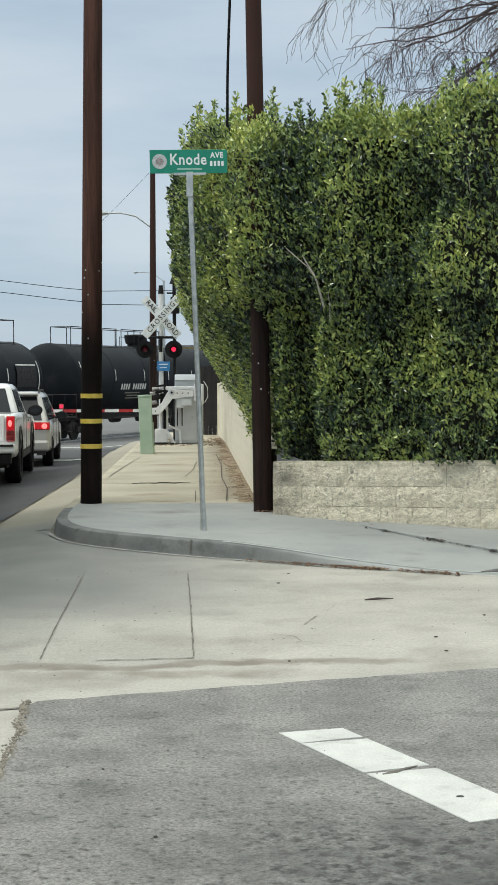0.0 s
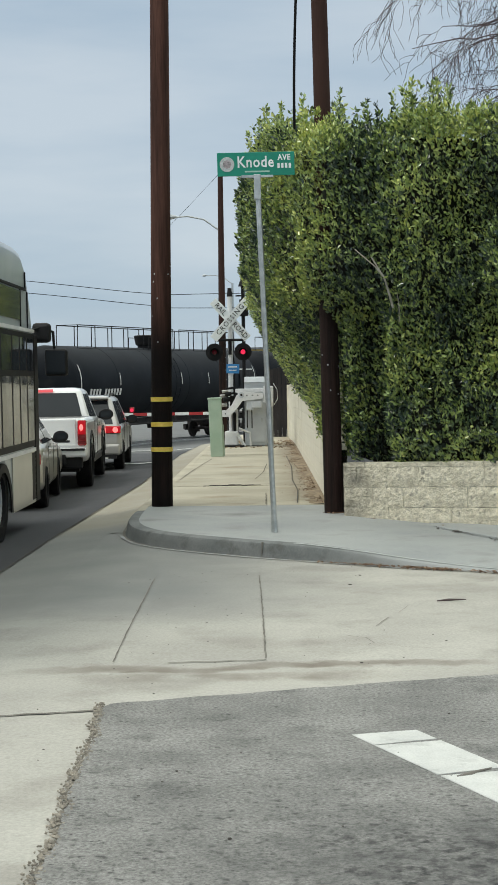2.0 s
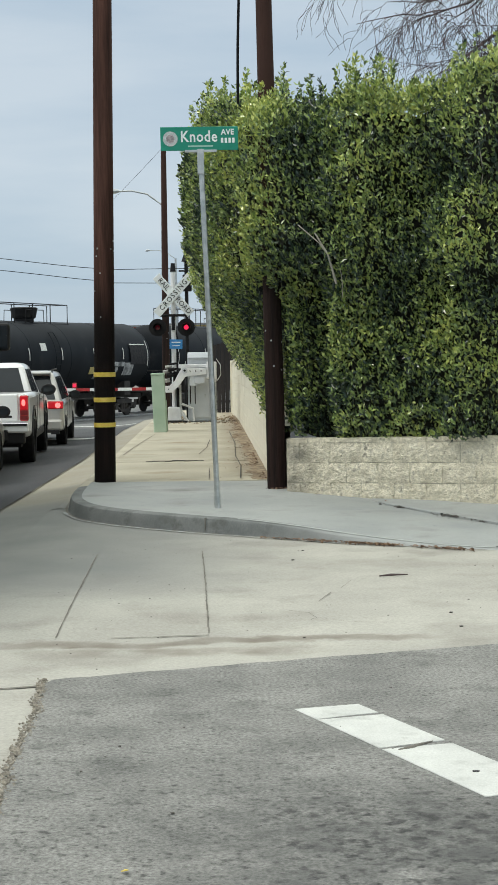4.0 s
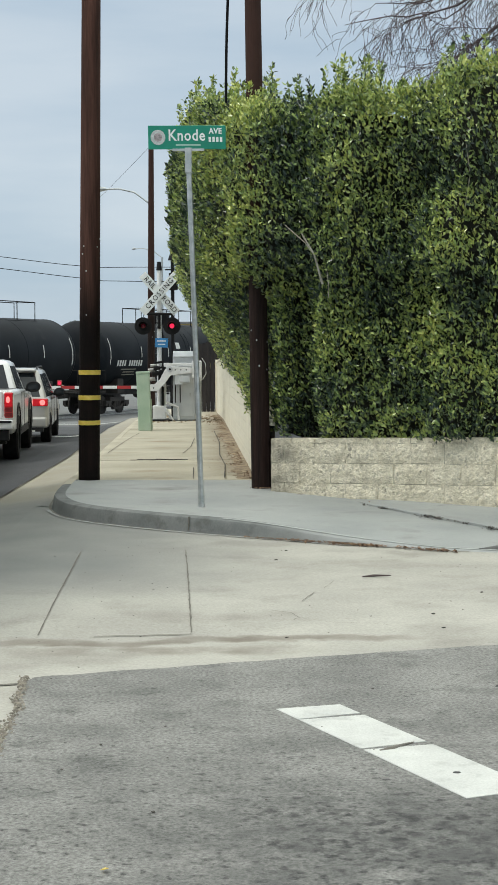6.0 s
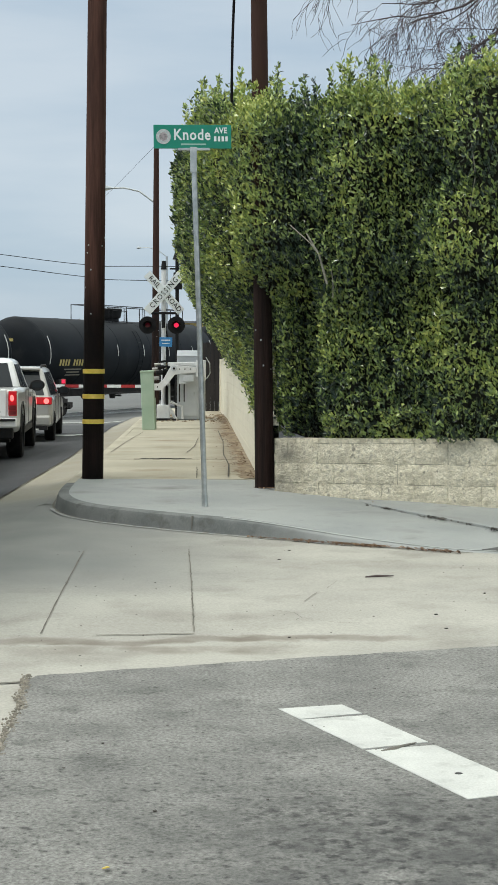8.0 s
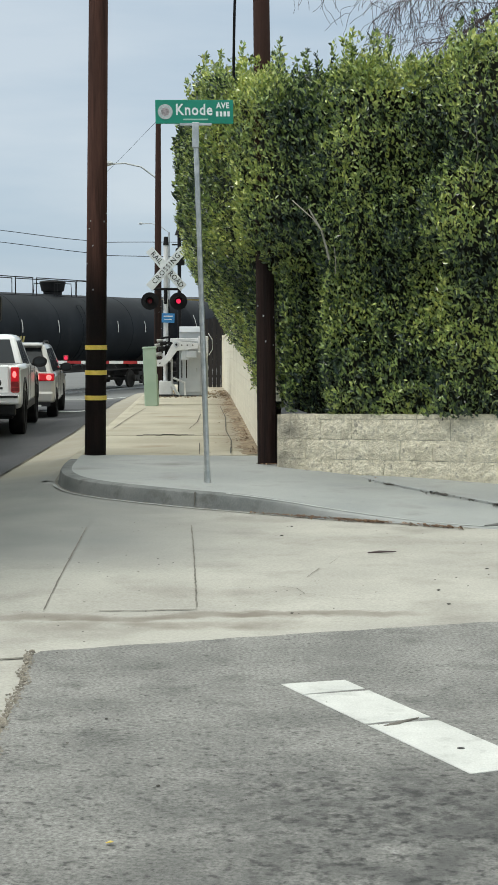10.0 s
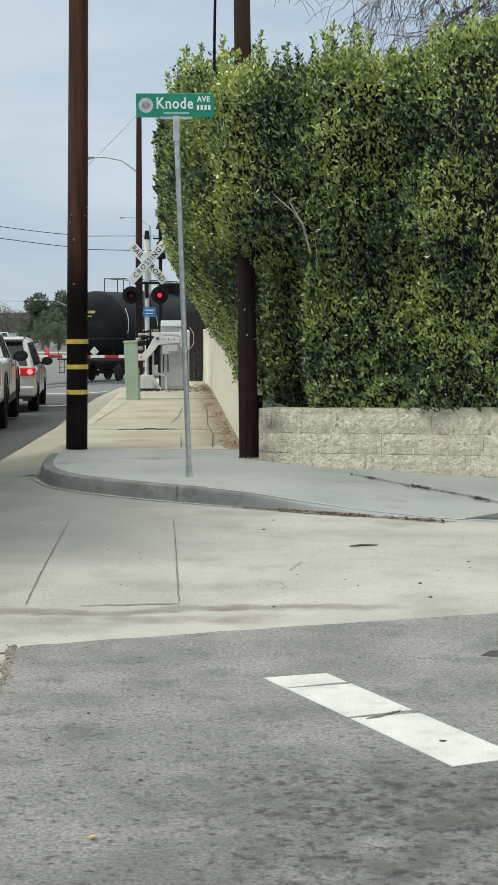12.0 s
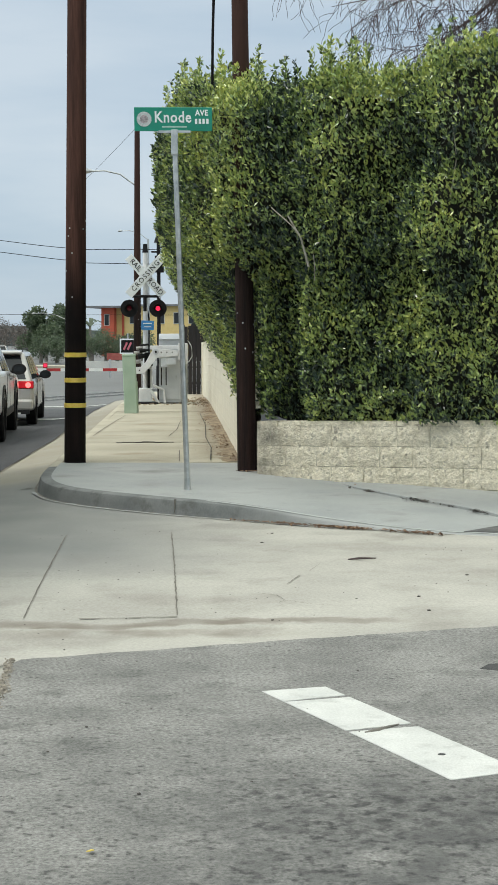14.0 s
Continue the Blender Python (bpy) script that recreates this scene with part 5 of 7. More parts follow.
CARS = []
STRIPES = (-8.2, -5.1, -2.2, 0.4, 3.1, 5.8, 8.2)
for st, rl, hh, letters_x, panel_x, c in ((0, [(-6.6, -2.5), (-2.2, 2.9)], 0.62, -7.3, 1.5, -78.8), (0, [(-2.8, 2.4), (2.6, 6.9)], 0.66, -7.3, 2.8, -59.1),
                                          (2, [(-3.0, 2.7)], 0.70, -7.4, 3.2, -39.2), (1, [(-6.7, 1.6), (2.2, 8.0)], 0.84, -7.4, 5.0, -19.45),
                                          (1, [(-7.3, -3.0), (-2.5, 1.5)], 0.74, -4.4, 5.0, 0.6), (1, [(-1.4, 2.0)], 0.7, -4.4, 5.0, 20.5)):
    CARS.append((tank_car(st, rl, hh, STRIPES, letters_x, panel_x), c))


def motions():
    for car, c in CARS:
        rows = []
        for t in (0.0, 2.0, 4.0, 6.0, 8.0, 10.0, 12.0, 14.0):
            s = c + SPEED * t
            a = radians(TRACK_TURN)
            rows.append((t, pose(TRACK_AT.x + s * math.cos(a), TRACK_AT.y + s * math.sin(a), RAIL_Z, 0, 0, TRACK_TURN)))
        walk(car, rows)


# ---- vehicles waiting at the crossing ----
def side_profile(bm, pts, w, top_in=0.0):
    """A side outline (forward, up) swept across the width; corners rounded later by a bevel."""
    rows = []
    for x in (-w, w):
        rows.append([bm.verts.new((x, y, z)) for y, z in pts])
    bm.faces.new(rows[0])
    bm.faces.new(rows[1][::-1])
    n = len(pts)
    for i in range(n):
        j = (i + 1) % n
        bm.faces.new((rows[0][i], rows[0][j], rows[1][j], rows[1][i]))
    return bm


def arch(yc, r, z0, n=9):
    """Points of a wheel arch cut, from front to rear along the sill."""
    return [(yc + r * math.cos(math.pi * k / n), z0 + r * 0.98 * math.sin(math.pi * k / n)) for k in range(n + 1)]


def quad_panel(q, u0, u1, v0, v1, lift, thick=0.012):
    """A panel on the quad q (four corners: low left, low right, top right, top left), a little proud of it."""
    a, b, c, d = (Vector(p) for p in q)
    n = (b - a).cross(d - a).normalized()
    def at(u, v):
        return a.lerp(b, u).lerp(d.lerp(c, u), v) + n * lift
    bm = bmesh.new()
    plate(bm, [at(u0, v0), at(u1, v0), at(u1, v1), at(u0, v1)], thick, n)
    return bm


def road_wheel(parent, x, y, r, w, side):
    """A wheel: tyre, rim with five spokes, hub."""
    bm = bmesh.new()
    m = pose(x, y, r, 0, 90 * side, 0)
    revolve(bm, [(r * 0.60, -w / 2), (r * 0.93, -w / 2), (r, -w * 0.38), (r, w * 0.38), (r * 0.93, w / 2), (r * 0.60, w / 2), (r * 0.55, 0.0)], m, 28)
    wh = part("wheel", bm, RUBBER, parent, "black tyre", smooth=True)
    bm = bmesh.new()
    revolve(bm, [(0.01, w * 0.20), (r * 0.14, w * 0.30), (r * 0.2, w * 0.22), (r * 0.56, w * 0.30), (r * 0.62, w * 0.42), (r * 0.62, w * 0.2), (0.01, w * 0.1)], m, 24)
    part("rim", bm, GALV, wh, "alloy rim", smooth=True)
    return wh


def mirror(parent, x, y, z, side, s=1.0):
    bm = bmesh.new()
    revolve(bm, [(0.01, -0.07 * s), (0.075 * s, -0.055 * s), (0.10 * s, 0.0), (0.10 * s, 0.055 * s), (0.092 * s, 0.062 * s), (0.01, 0.062 * s)],
            pose(x + side * 0.13 * s, y, z, 90, 0, 0) @ Matrix.Diagonal((1.3, 1.0, 1, 1)), 20)
    tube(bm, [(x - side * 0.02, y, z - 0.05 * s), (x + side * 0.08 * s, y, z - 0.03 * s)], 0.03 * s, 8)
    h = part("door_mirror", bm, PLASTIC, parent, "rounded black door mirror", smooth=True)
    bm = box(bmesh.new(), (min(side * 0.04 * s, side * 0.22 * s), -0.068 * s, -0.05 * s), (max(side * 0.04 * s, side * 0.22 * s), -0.0625 * s, 0.055 * s), pose(x, y, z))
    part("mirror_glass", bm, CAR_GLASS, h)


def greenhouse(parent, y0b, y1b, y0t, y1t, wb, wt, z0, z1, paint, side_windows, rear=True, pillar=0.05):
    """Cab or passenger cell: a tapered shell with dark glass set on it."""
    bm = bmesh.new()
    zm = z1 - 0.06
    sect = [(y0b, y1b, wb, z0), (y0b + (y0t - y0b) * 0.88, y1b + (y1t - y1b) * 0.88, wb + (wt - wb) * 0.88, z0 + (z1 - z0) * 0.86),
            (y0t, y1t, wt, zm), (y0t + 0.07, y1t - 0.08, wt - 0.05, z1 - 0.022), (y0t + 0.2, y1t - 0.25, wt - 0.16, z1)]
    rings = []
    for a, b, w, z in sect:
        r = 0.09
        ring = []
        for cx, cy, t0 in ((-w + r, a + r, 180), (w - r, a + r, 270), (w - r, b - r, 0), (-w + r, b - r, 90)):
            for k in range(5):
                t = radians(t0 + 90 * k / 4)
                ring.append(bm.verts.new((cx + r * math.cos(t), cy + r * math.sin(t), z)))
        rings.append(ring)
    n = len(rings[0])
    for r0, r1 in zip(rings, rings[1:]):
        for i in range(n):
            bm.faces.new((r0[i], r0[(i + 1) % n], r1[(i + 1) % n], r1[i]))
    bm.faces.new(rings[0])
    bm.faces.new(rings[-1])
    cab = part("cabin", bm, paint, parent, smooth=True)
    a, b, w1, zt = sect[1]
    rq = [(-wb, y0b, z0), (wb, y0b, z0), (w1, a, zt), (-w1, a, zt)]
    if rear:
        part("rear_window", quad_panel(rq, 0.075, 0.925, 0.06, 0.97, 0.012), CAR_GLASS, cab, "dark rear window")
    for s in (1, -1):
        q = [(s * wb, y0b, z0), (s * wb, y1b, z0), (s * w1, b, zt), (s * w1, a, zt)]
        if s < 0:
            q = [q[1], q[0], q[3], q[2]]
        for u0, u1 in side_windows:
            if s < 0:
                u0, u1 = 1 - u1, 1 - u0
            part("side_window", quad_panel(q, u0, u1, 0.05, 0.93, 0.012), CAR_GLASS, cab, "dark side window")
    fq = [(wb, y1b, z0), (-wb, y1b, z0), (-w1, b, zt), (w1, b, zt)]
    part("windscreen", quad_panel(fq, 0.05, 0.95, 0.04, 0.95, 0.012), CAR_GLASS, cab, "dark windscreen")
    return cab


def pickup():
    m = pose(-4.14, 26.62, road_z(-4, 27) - 0.012, 0, 0, 2.6)
    root = thing("pickup_truck", m, "white pickup truck with lit brake lights waiting in the queue", "pickup truck")
    W, L = 0.98, 5.6
    pts = [(0.0, 0.70), (0.0, 1.28), (2.03, 1.27), (3.95, 1.22), (5.2, 1.14), (5.55, 1.0), (5.58, 0.55)]
    pts += arch(4.55, 0.50, 0.50) + arch(1.2, 0.50, 0.50)
    pts += [(0.3, 0.50)]
    body = part("body", side_profile(bmesh.new(), pts, W), CAR_WHITE, root, "white painted body", smooth=True, bevel=0.085)
    part("underbody", boxes(((-0.8, 0.4, 0.32), (0.8, 5.3, 0.6))), PLASTIC, root)
    greenhouse(root, 2.0, 4.2, 2.2, 3.5, 0.90, 0.72, 1.2, 1.81, CAR_WHITE, ((0.06, 0.30), (0.34, 0.74)))
    # tailgate, bumper, lamps
    tg = part("tailgate", boxes(((-0.79, -0.03, 0.80), (0.79, 0.01, 1.27))), CAR_WHITE, root, "white tailgate", bevel=0.02)
    part("tailgate_handle", boxes(((-0.14, -0.05, 1.08), (0.14, -0.028, 1.15))), PLASTIC, tg)
    part("badge", boxes(((0.35, -0.036, 0.86), (0.68, -0.029, 0.90))), PLASTIC, tg)
    part("emblem_bar", boxes(((-0.17, -0.036, 0.94), (0.17, -0.029, 1.0))), PLASTIC, tg)
    bp = part("rear_bumper", boxes(((-0.98, -0.16, 0.60), (0.98, 0.06, 0.77))), CAR_WHITE, root, "white rear bumper", bevel=0.04)
    part("bumper_step", boxes(((-0.95, -0.18, 0.72), (0.95, -0.155, 0.76))), PLASTIC, bp)
    part("tow_skirt", boxes(((-0.9, -0.08, 0.40), (0.9, 0.1, 0.61))), PLASTIC, bp, bevel=0.03)
    part("plate_bar", boxes(((-0.15, -0.19, 0.50), (0.15, -0.175, 0.63))), DECAL, bp)
    part("bumper_recess", boxes(((-0.62, -0.172, 0.47), (0.62, -0.10, 0.66))), PLASTIC, bp, "dark bumper recess", bevel=0.02)
    part("cab_gap", boxes(((-0.88, 1.93, 1.15), (0.88, 2.02, 1.275))), BLACK, root, "black gap behind the cab")
    for s in (-1, 1):
        part("rocker", boxes(((s * 0.96 - 0.03, 1.75, 0.42), (s * 0.96 + 0.02, 4.0, 0.54))), PLASTIC, root, bevel=0.01)
        for yc in (1.2, 4.55):
            rows = [[(s * 0.985, yc + r * math.cos(a), 0.50 + r * math.sin(a)) for r in (0.47, 0.535)] for a in (math.pi * k / 12 for k in range(13))]
            lip = part("arch_lip", sheet(bmesh.new(), rows), PLASTIC, body, "dark wheel arch lip")
            sol = lip.modifiers.new("thick", "SOLIDIFY")
            sol.thickness, sol.offset = 0.02, 0.0
    for s in (-1, 1):
        lx0, lx1 = min(s * 0.815, s * 0.97), max(s * 0.815, s * 0.97)
        tl = part("tail_lamp", boxes(((lx0, -0.035, 0.80), (lx1, 0.14, 1.25))), TAIL_DIM, root, "tall red tail lamp, lit above", bevel=0.03)
        part("brake_lens", boxes(((lx0 + 0.012, -0.048, 1.00), (lx1 - 0.012, -0.033, 1.235))), TAIL_LIT, tl, "glowing red lens", bevel=0.008)
        part("turn_lens", boxes(((lx0 + 0.012, -0.046, 0.905), (lx1 - 0.012, -0.033, 0.985))), material("dark_red_lens", (0.12, 0.006, 0.008), (0.17, 0.01, 0.012), 9, 0.2, 0.0, coat=0.5) if s < 0 else bpy.data.materials["dark_red_lens"], tl, "dark red lens")
        part("reverse_lens", boxes(((lx0 + 0.012, -0.046, 0.825), (lx1 - 0.012, -0.033, 0.89))), bpy.data.materials["dark_red_lens"], tl)
        bm = bmesh.new()
        revolve(bm, [(0.003, 0.0), (0.034, 0.001), (0.026, 0.007), (0.003, 0.009)], pose(s * 0.885, -0.049, 1.12, 90, 0, 0) @ Matrix.Diagonal((1.0, 1.7, 1, 1)), 18)
        part("bulb", bm, TAIL_HOT, tl, "bright bulb spot", smooth=True)
        mirror(root, s * 0.96, 3.7, 1.27, s, 1.1)
        for y in (1.2, 4.55):
            road_wheel(root, s * 0.85, y, 0.41, 0.28, s)
        # door seams and handle
        for y in (2.06, 2.75, 3.95):
            part("door_seam", boxes(((s * 0.981 - 0.004, y, 0.56), (s * 0.981 + 0.004, y + 0.012, 1.2))), PLASTIC, body)
        part("door_handle", boxes(((s * 0.995 - 0.015, 2.85, 1.08), (s * 0.995 + 0.015, 3.05, 1.12))), CHROME, body)
    part("high_brake_lamp", boxes(((-0.20, 2.135, 1.735), (0.20, 2.2, 1.785))), glow("pale_lit_lens", (0.95, 0.16, 0.18), 0.7), root, "lit high brake lamp")
    part("bed_cover", boxes(((-0.9, 0.05, 1.24), (0.9, 1.98, 1.27))), PLASTIC, root)
    return root


def compact_suv():
    m = pose(-4.12, 33.45, road_z(-4, 34) - 0.012, 0, 0, 2.0)
    root = thing("suv", m, "silver-beige sport utility car with lit brake lights", "car")
    W = 0.905
    pts = [(0.02, 0.42), (0.0, 0.75), (0.05, 1.0), (0.9, 1.02), (3.3, 1.02), (4.2, 0.92), (4.45, 0.75), (4.48, 0.42)]
    pts += arch(3.65, 0.40, 0.32) + arch(0.85, 0.40, 0.32) + [(0.3, 0.34)]
    body = part("body", side_profile(bmesh.new(), pts, W), CAR_SILVER, root, "silver-beige body", smooth=True, bevel=0.09)
    part("underbody", boxes(((-0.75, 0.3, 0.26), (0.75, 4.2, 0.5))), PLASTIC, root)
    cab = greenhouse(root, 0.10, 3.45, 0.42, 2.5, 0.86, 0.66, 1.0, 1.66, CAR_SILVER, ((0.05, 0.24), (0.27, 0.50), (0.53, 0.80)))
    part("spoiler", boxes(((-0.62, 0.22, 1.585), (0.62, 0.55, 1.635))), CAR_SILVER, cab, bevel=0.015)
    part("rear_bumper", boxes(((-0.88, -0.10, 0.36), (0.88, 0.10, 0.60))), CAR_SILVER, root, bevel=0.05)
    part("bumper_trim", boxes(((-0.8, -0.11, 0.28), (0.8, 0.05, 0.37))), PLASTIC, root)
    part("plate_bar", boxes(((-0.16, -0.03, 0.68), (0.16, -0.015, 0.80))), DECAL, root)
    part("reflector_bar", boxes(((0.30, -0.115, 0.28), (0.62, -0.1, 0.315))), DECAL, root)
    for s in (-1, 1):
        tl = part("tail_lamp", boxes(((min(s * 0.42, s * 0.9), -0.03, 0.83), (max(s * 0.42, s * 0.9), 0.2, 1.0))), TAIL_DIM, root, "red tail lamp, lit", bevel=0.03)
        part("brake_lens", boxes(((min(s * 0.48, s * 0.89), -0.045, 0.845), (max(s * 0.48, s * 0.89), -0.028, 0.985))), TAIL_LIT, tl, bevel=0.01)
        part("bulb", tubes(([(s * 0.78, -0.054, 0.91), (s * 0.78, -0.044, 0.91)], [0.045, 0.062]), seg=18), TAIL_HOT, tl)
        mirror(root, s * 0.88, 2.75, 1.08, s, 1.0)
        for y in (0.85, 3.65):
            road_wheel(root, s * 0.80, y, 0.34, 0.22, s)
        for y in (1.25, 2.25, 3.2):
            part("door_seam", boxes(((s * 0.906 - 0.004, y, 0.42), (s * 0.906 + 0.004, y + 0.01, 1.0))), PLASTIC, body)
        part("roof_rail", tubes(([(s * 0.62, 0.6, 1.62), (s * 0.62, 0.75, 1.69), (s * 0.62, 2.1, 1.69), (s * 0.62, 2.3, 1.63)], 0.018), seg=6), PLASTIC, cab)
    return root


def sedan():
    m = pose(-4.15, 21.85, road_z(-4, 23) - 0.012, 0, 0, 4.0)
    root = thing("sedan", m, "pale champagne saloon car waiting behind the pickup", "car")
    W = 0.90
    pts = [(0.02, 0.35), (0.0, 0.7), (0.1, 0.95), (0.8, 0.98), (3.2, 0.92), (4.3, 0.80), (4.55, 0.65), (4.6, 0.35)]
    pts += arch(3.6, 0.37, 0.28) + arch(0.9, 0.37, 0.28) + [(0.3, 0.30)]
    body = part("body", side_profile(bmesh.new(), pts, W), CAR_BEIGE, root, "champagne body", smooth=True, bevel=0.09)
    part("underbody", boxes(((-0.75, 0.3, 0.2), (0.75, 4.3, 0.42))), PLASTIC, root)
    greenhouse(root, 0.55, 3.35, 1.15, 2.45, 0.84, 0.62, 0.93, 1.42, CAR_BEIGE, ((0.08, 0.42), (0.46, 0.86)))
    for s in (-1, 1):
        part("tail_lamp", boxes(((min(s * 0.5, s * 0.88), -0.02, 0.68), (max(s * 0.5, s * 0.88), 0.2, 0.86))), TAIL_DIM, root, "red tail lamp", bevel=0.03)
        part("head_lamp", boxes(((min(s * 0.5, s * 0.87), 4.35, 0.60), (max(s * 0.5, s * 0.87), 4.58, 0.74))), CHROME, root, "clear head lamp", bevel=0.03)
        mirror(root, s * 0.86, 2.95, 1.0, s, 0.95)
        for y in (0.9, 3.6):
            road_wheel(root, s * 0.80, y, 0.32, 0.21, s)
        for y in (1.3, 2.3, 3.25):
            part("door_seam", boxes(((s * 0.901 - 0.004, y, 0.36), (s * 0.901 + 0.004, y + 0.01, 0.92))), PLASTIC, body)
        part("door_handle", boxes(((s * 0.91 - 0.014, 1.45, 0.80), (s * 0.91 + 0.014, 1.62, 0.83))), CAR_BEIGE, body)
    return root


def bus():
    m = pose(-4.31, 20.02, road_z(-4, 19))
    root = thing("bus", m, "white and cream city bus with dark windows and black mirrors", "bus")
    W, L = 1.29, 11.8
    pts = [(-L, 0.32), (-L, 3.2), (-L + 0.3, 3.5), (-1.6, 3.5), (-1.1, 3.46), (-0.78, 3.3), (-0.52, 3.02), (-0.3, 2.65), (-0.12, 2.2), (-0.04, 1.4), (0.0, 0.9), (0.0, 0.36)]
    pts += [(-0.4, 0.32)] + arch(-2.75, 0.56, 0.32) + arch(-8.6, 0.56, 0.32)
    body = part("body", side_profile(bmesh.new(), pts, W), BUS_WHITE, root, "pale grey-white bus body", smooth=True, bevel=0.10)
    # the cream tone is a reflection painted into the lower panes
    pane = material("bus_pane_with_reflection", (0.05, 0.052, 0.045), (0.22, 0.21, 0.175), 1.6, 0.05, 0.0, 20, speck=0.05, spec=0.35, spread=(0.46, 0.54))
    for s in (-1, 1):
        # cream skirt with its bright belt rail
        part("skirt", boxes(((s * 1.296 - 0.008, -8.0, 0.30), (s * 1.296 + 0.008, -3.4, 0.96)), ((s * 1.296 - 0.008, -2.1, 0.30), (s * 1.296 + 0.008, -0.34, 0.96))), BUS_CREAM, body, "cream skirt panel")
        part("belt_rail", boxes(((s * 1.304 - 0.010, -L + 0.3, 0.955), (s * 1.304 + 0.010, -0.30, 1.0))), SILVER, body, "bright belt rail")
        # dark window band: a black surround, small upper lights and tall lower panes
        part("window_surround", boxes(((s * 1.297 - 0.008, -9.6, 1.02), (s * 1.297 + 0.008, -0.10, 2.46))), BLACK, body, "black window surround")
        y = -0.40
        for k in range(14):
            w = 0.46 if k < 3 else 0.66
            part("upper_light", boxes(((s * 1.303 - 0.006, y - w, 1.99), (s * 1.303 + 0.006, y, 2.40))), CAR_GLASS, body, "dark upper window light")
            part("window_pane", boxes(((s * 1.303 - 0.006, y - w, 1.10), (s * 1.303 + 0.006, y, 1.92))), pane, body, "tall window pane with a cream reflection in its colour")
            y -= w + 0.10
        part("drip_rail", boxes(((s * 1.30 - 0.014, -L + 0.3, 2.475), (s * 1.30 + 0.014, -0.28, 2.52))), SILVER, body, "bright drip rail")
        part("roof_panel", boxes(((s * 1.297 - 0.006, -6.0, 2.60), (s * 1.297 + 0.006, -1.32, 2.97))), CAR_GLASS, body, "dark glossy roof side panel", bevel=0.004)
        part("roof_seam", boxes(((s * 1.299 - 0.007, -L + 0.3, 2.985), (s * 1.299 + 0.007, -0.85, 3.02))), BLACK, body, "black roof seam")
        part("roof_edge", boxes(((s * 1.299 - 0.007, -0.90, 2.985), (s * 1.299 + 0.007, -0.855, 3.22))), BLACK, body)
        for yv in (-0.74, -1.28):
            part("upper_joint", boxes(((s * 1.298 - 0.007, yv, 2.53), (s * 1.298 + 0.007, yv + 0.035, 2.985))), BLACK, body)
        part("front_post", boxes(((s * 1.285 - 0.03, -0.34, 0.30), (s * 1.285 + 0.03, -0.03, 2.46))), BLACK, body, "black front corner post", bevel=0.02)
        part("door_edge", boxes(((s * 1.298 - 0.007, -0.62, 0.34), (s * 1.298 + 0.007, -0.35, 0.94))), BLACK, body)
        rows = [[(s * 1.30, -2.75 + r * math.cos(a), 0.32 + r * math.sin(a)) for r in (0.50, 0.60)] for a in (math.pi * k / 12 for k in range(13))]
        lip = part("arch_lip", sheet(bmesh.new(), rows), BLACK, body, "black wheel arch lip")
        sol = lip.modifiers.new("thick", "SOLIDIFY")
        sol.thickness, sol.offset = 0.02, 0.0
        for yy in (-2.75, -8.6):
            road_wheel(root, s * 1.13, yy, 0.48, 0.29, s)
        # mirrors on arms
        arm = part("mirror_arm", tubes(([(s * 1.2, -0.2, 2.5), (s * 1.36, 0.05, 2.56), (s * 1.5, 0.12, 2.5), (s * 1.52, 0.12, 2.2)], 0.022), seg=7), PLASTIC, root)
        part("convex_mirror", boxes(((s * 1.36 - 0.12, -0.02, 2.36), (s * 1.36 + 0.12, 0.16, 2.62))), PLASTIC, arm, "black convex mirror housing", bevel=0.05)
        head = part("flat_mirror", boxes(((s * 1.54 - 0.15, 0.04, 1.92), (s * 1.54 + 0.15, 0.18, 2.28))), PLASTIC, arm, "black flat mirror housing", bevel=0.04)
        part("mirror_glass", boxes(((s * 1.54 - 0.12, 0.030, 1.95), (s * 1.54 + 0.12, 0.038, 2.25))), CAR_GLASS, head)
    part("windscreen", quad_panel([(1.2, -0.02, 1.2), (-1.2, -0.02, 1.2), (-1.2, -0.30, 2.5), (1.2, -0.30, 2.5)], 0.02, 0.98, 0.0, 1.0, 0.05), CAR_GLASS, body, "dark windscreen")
    return root


pickup()
compact_suv()
sedan()
bus()


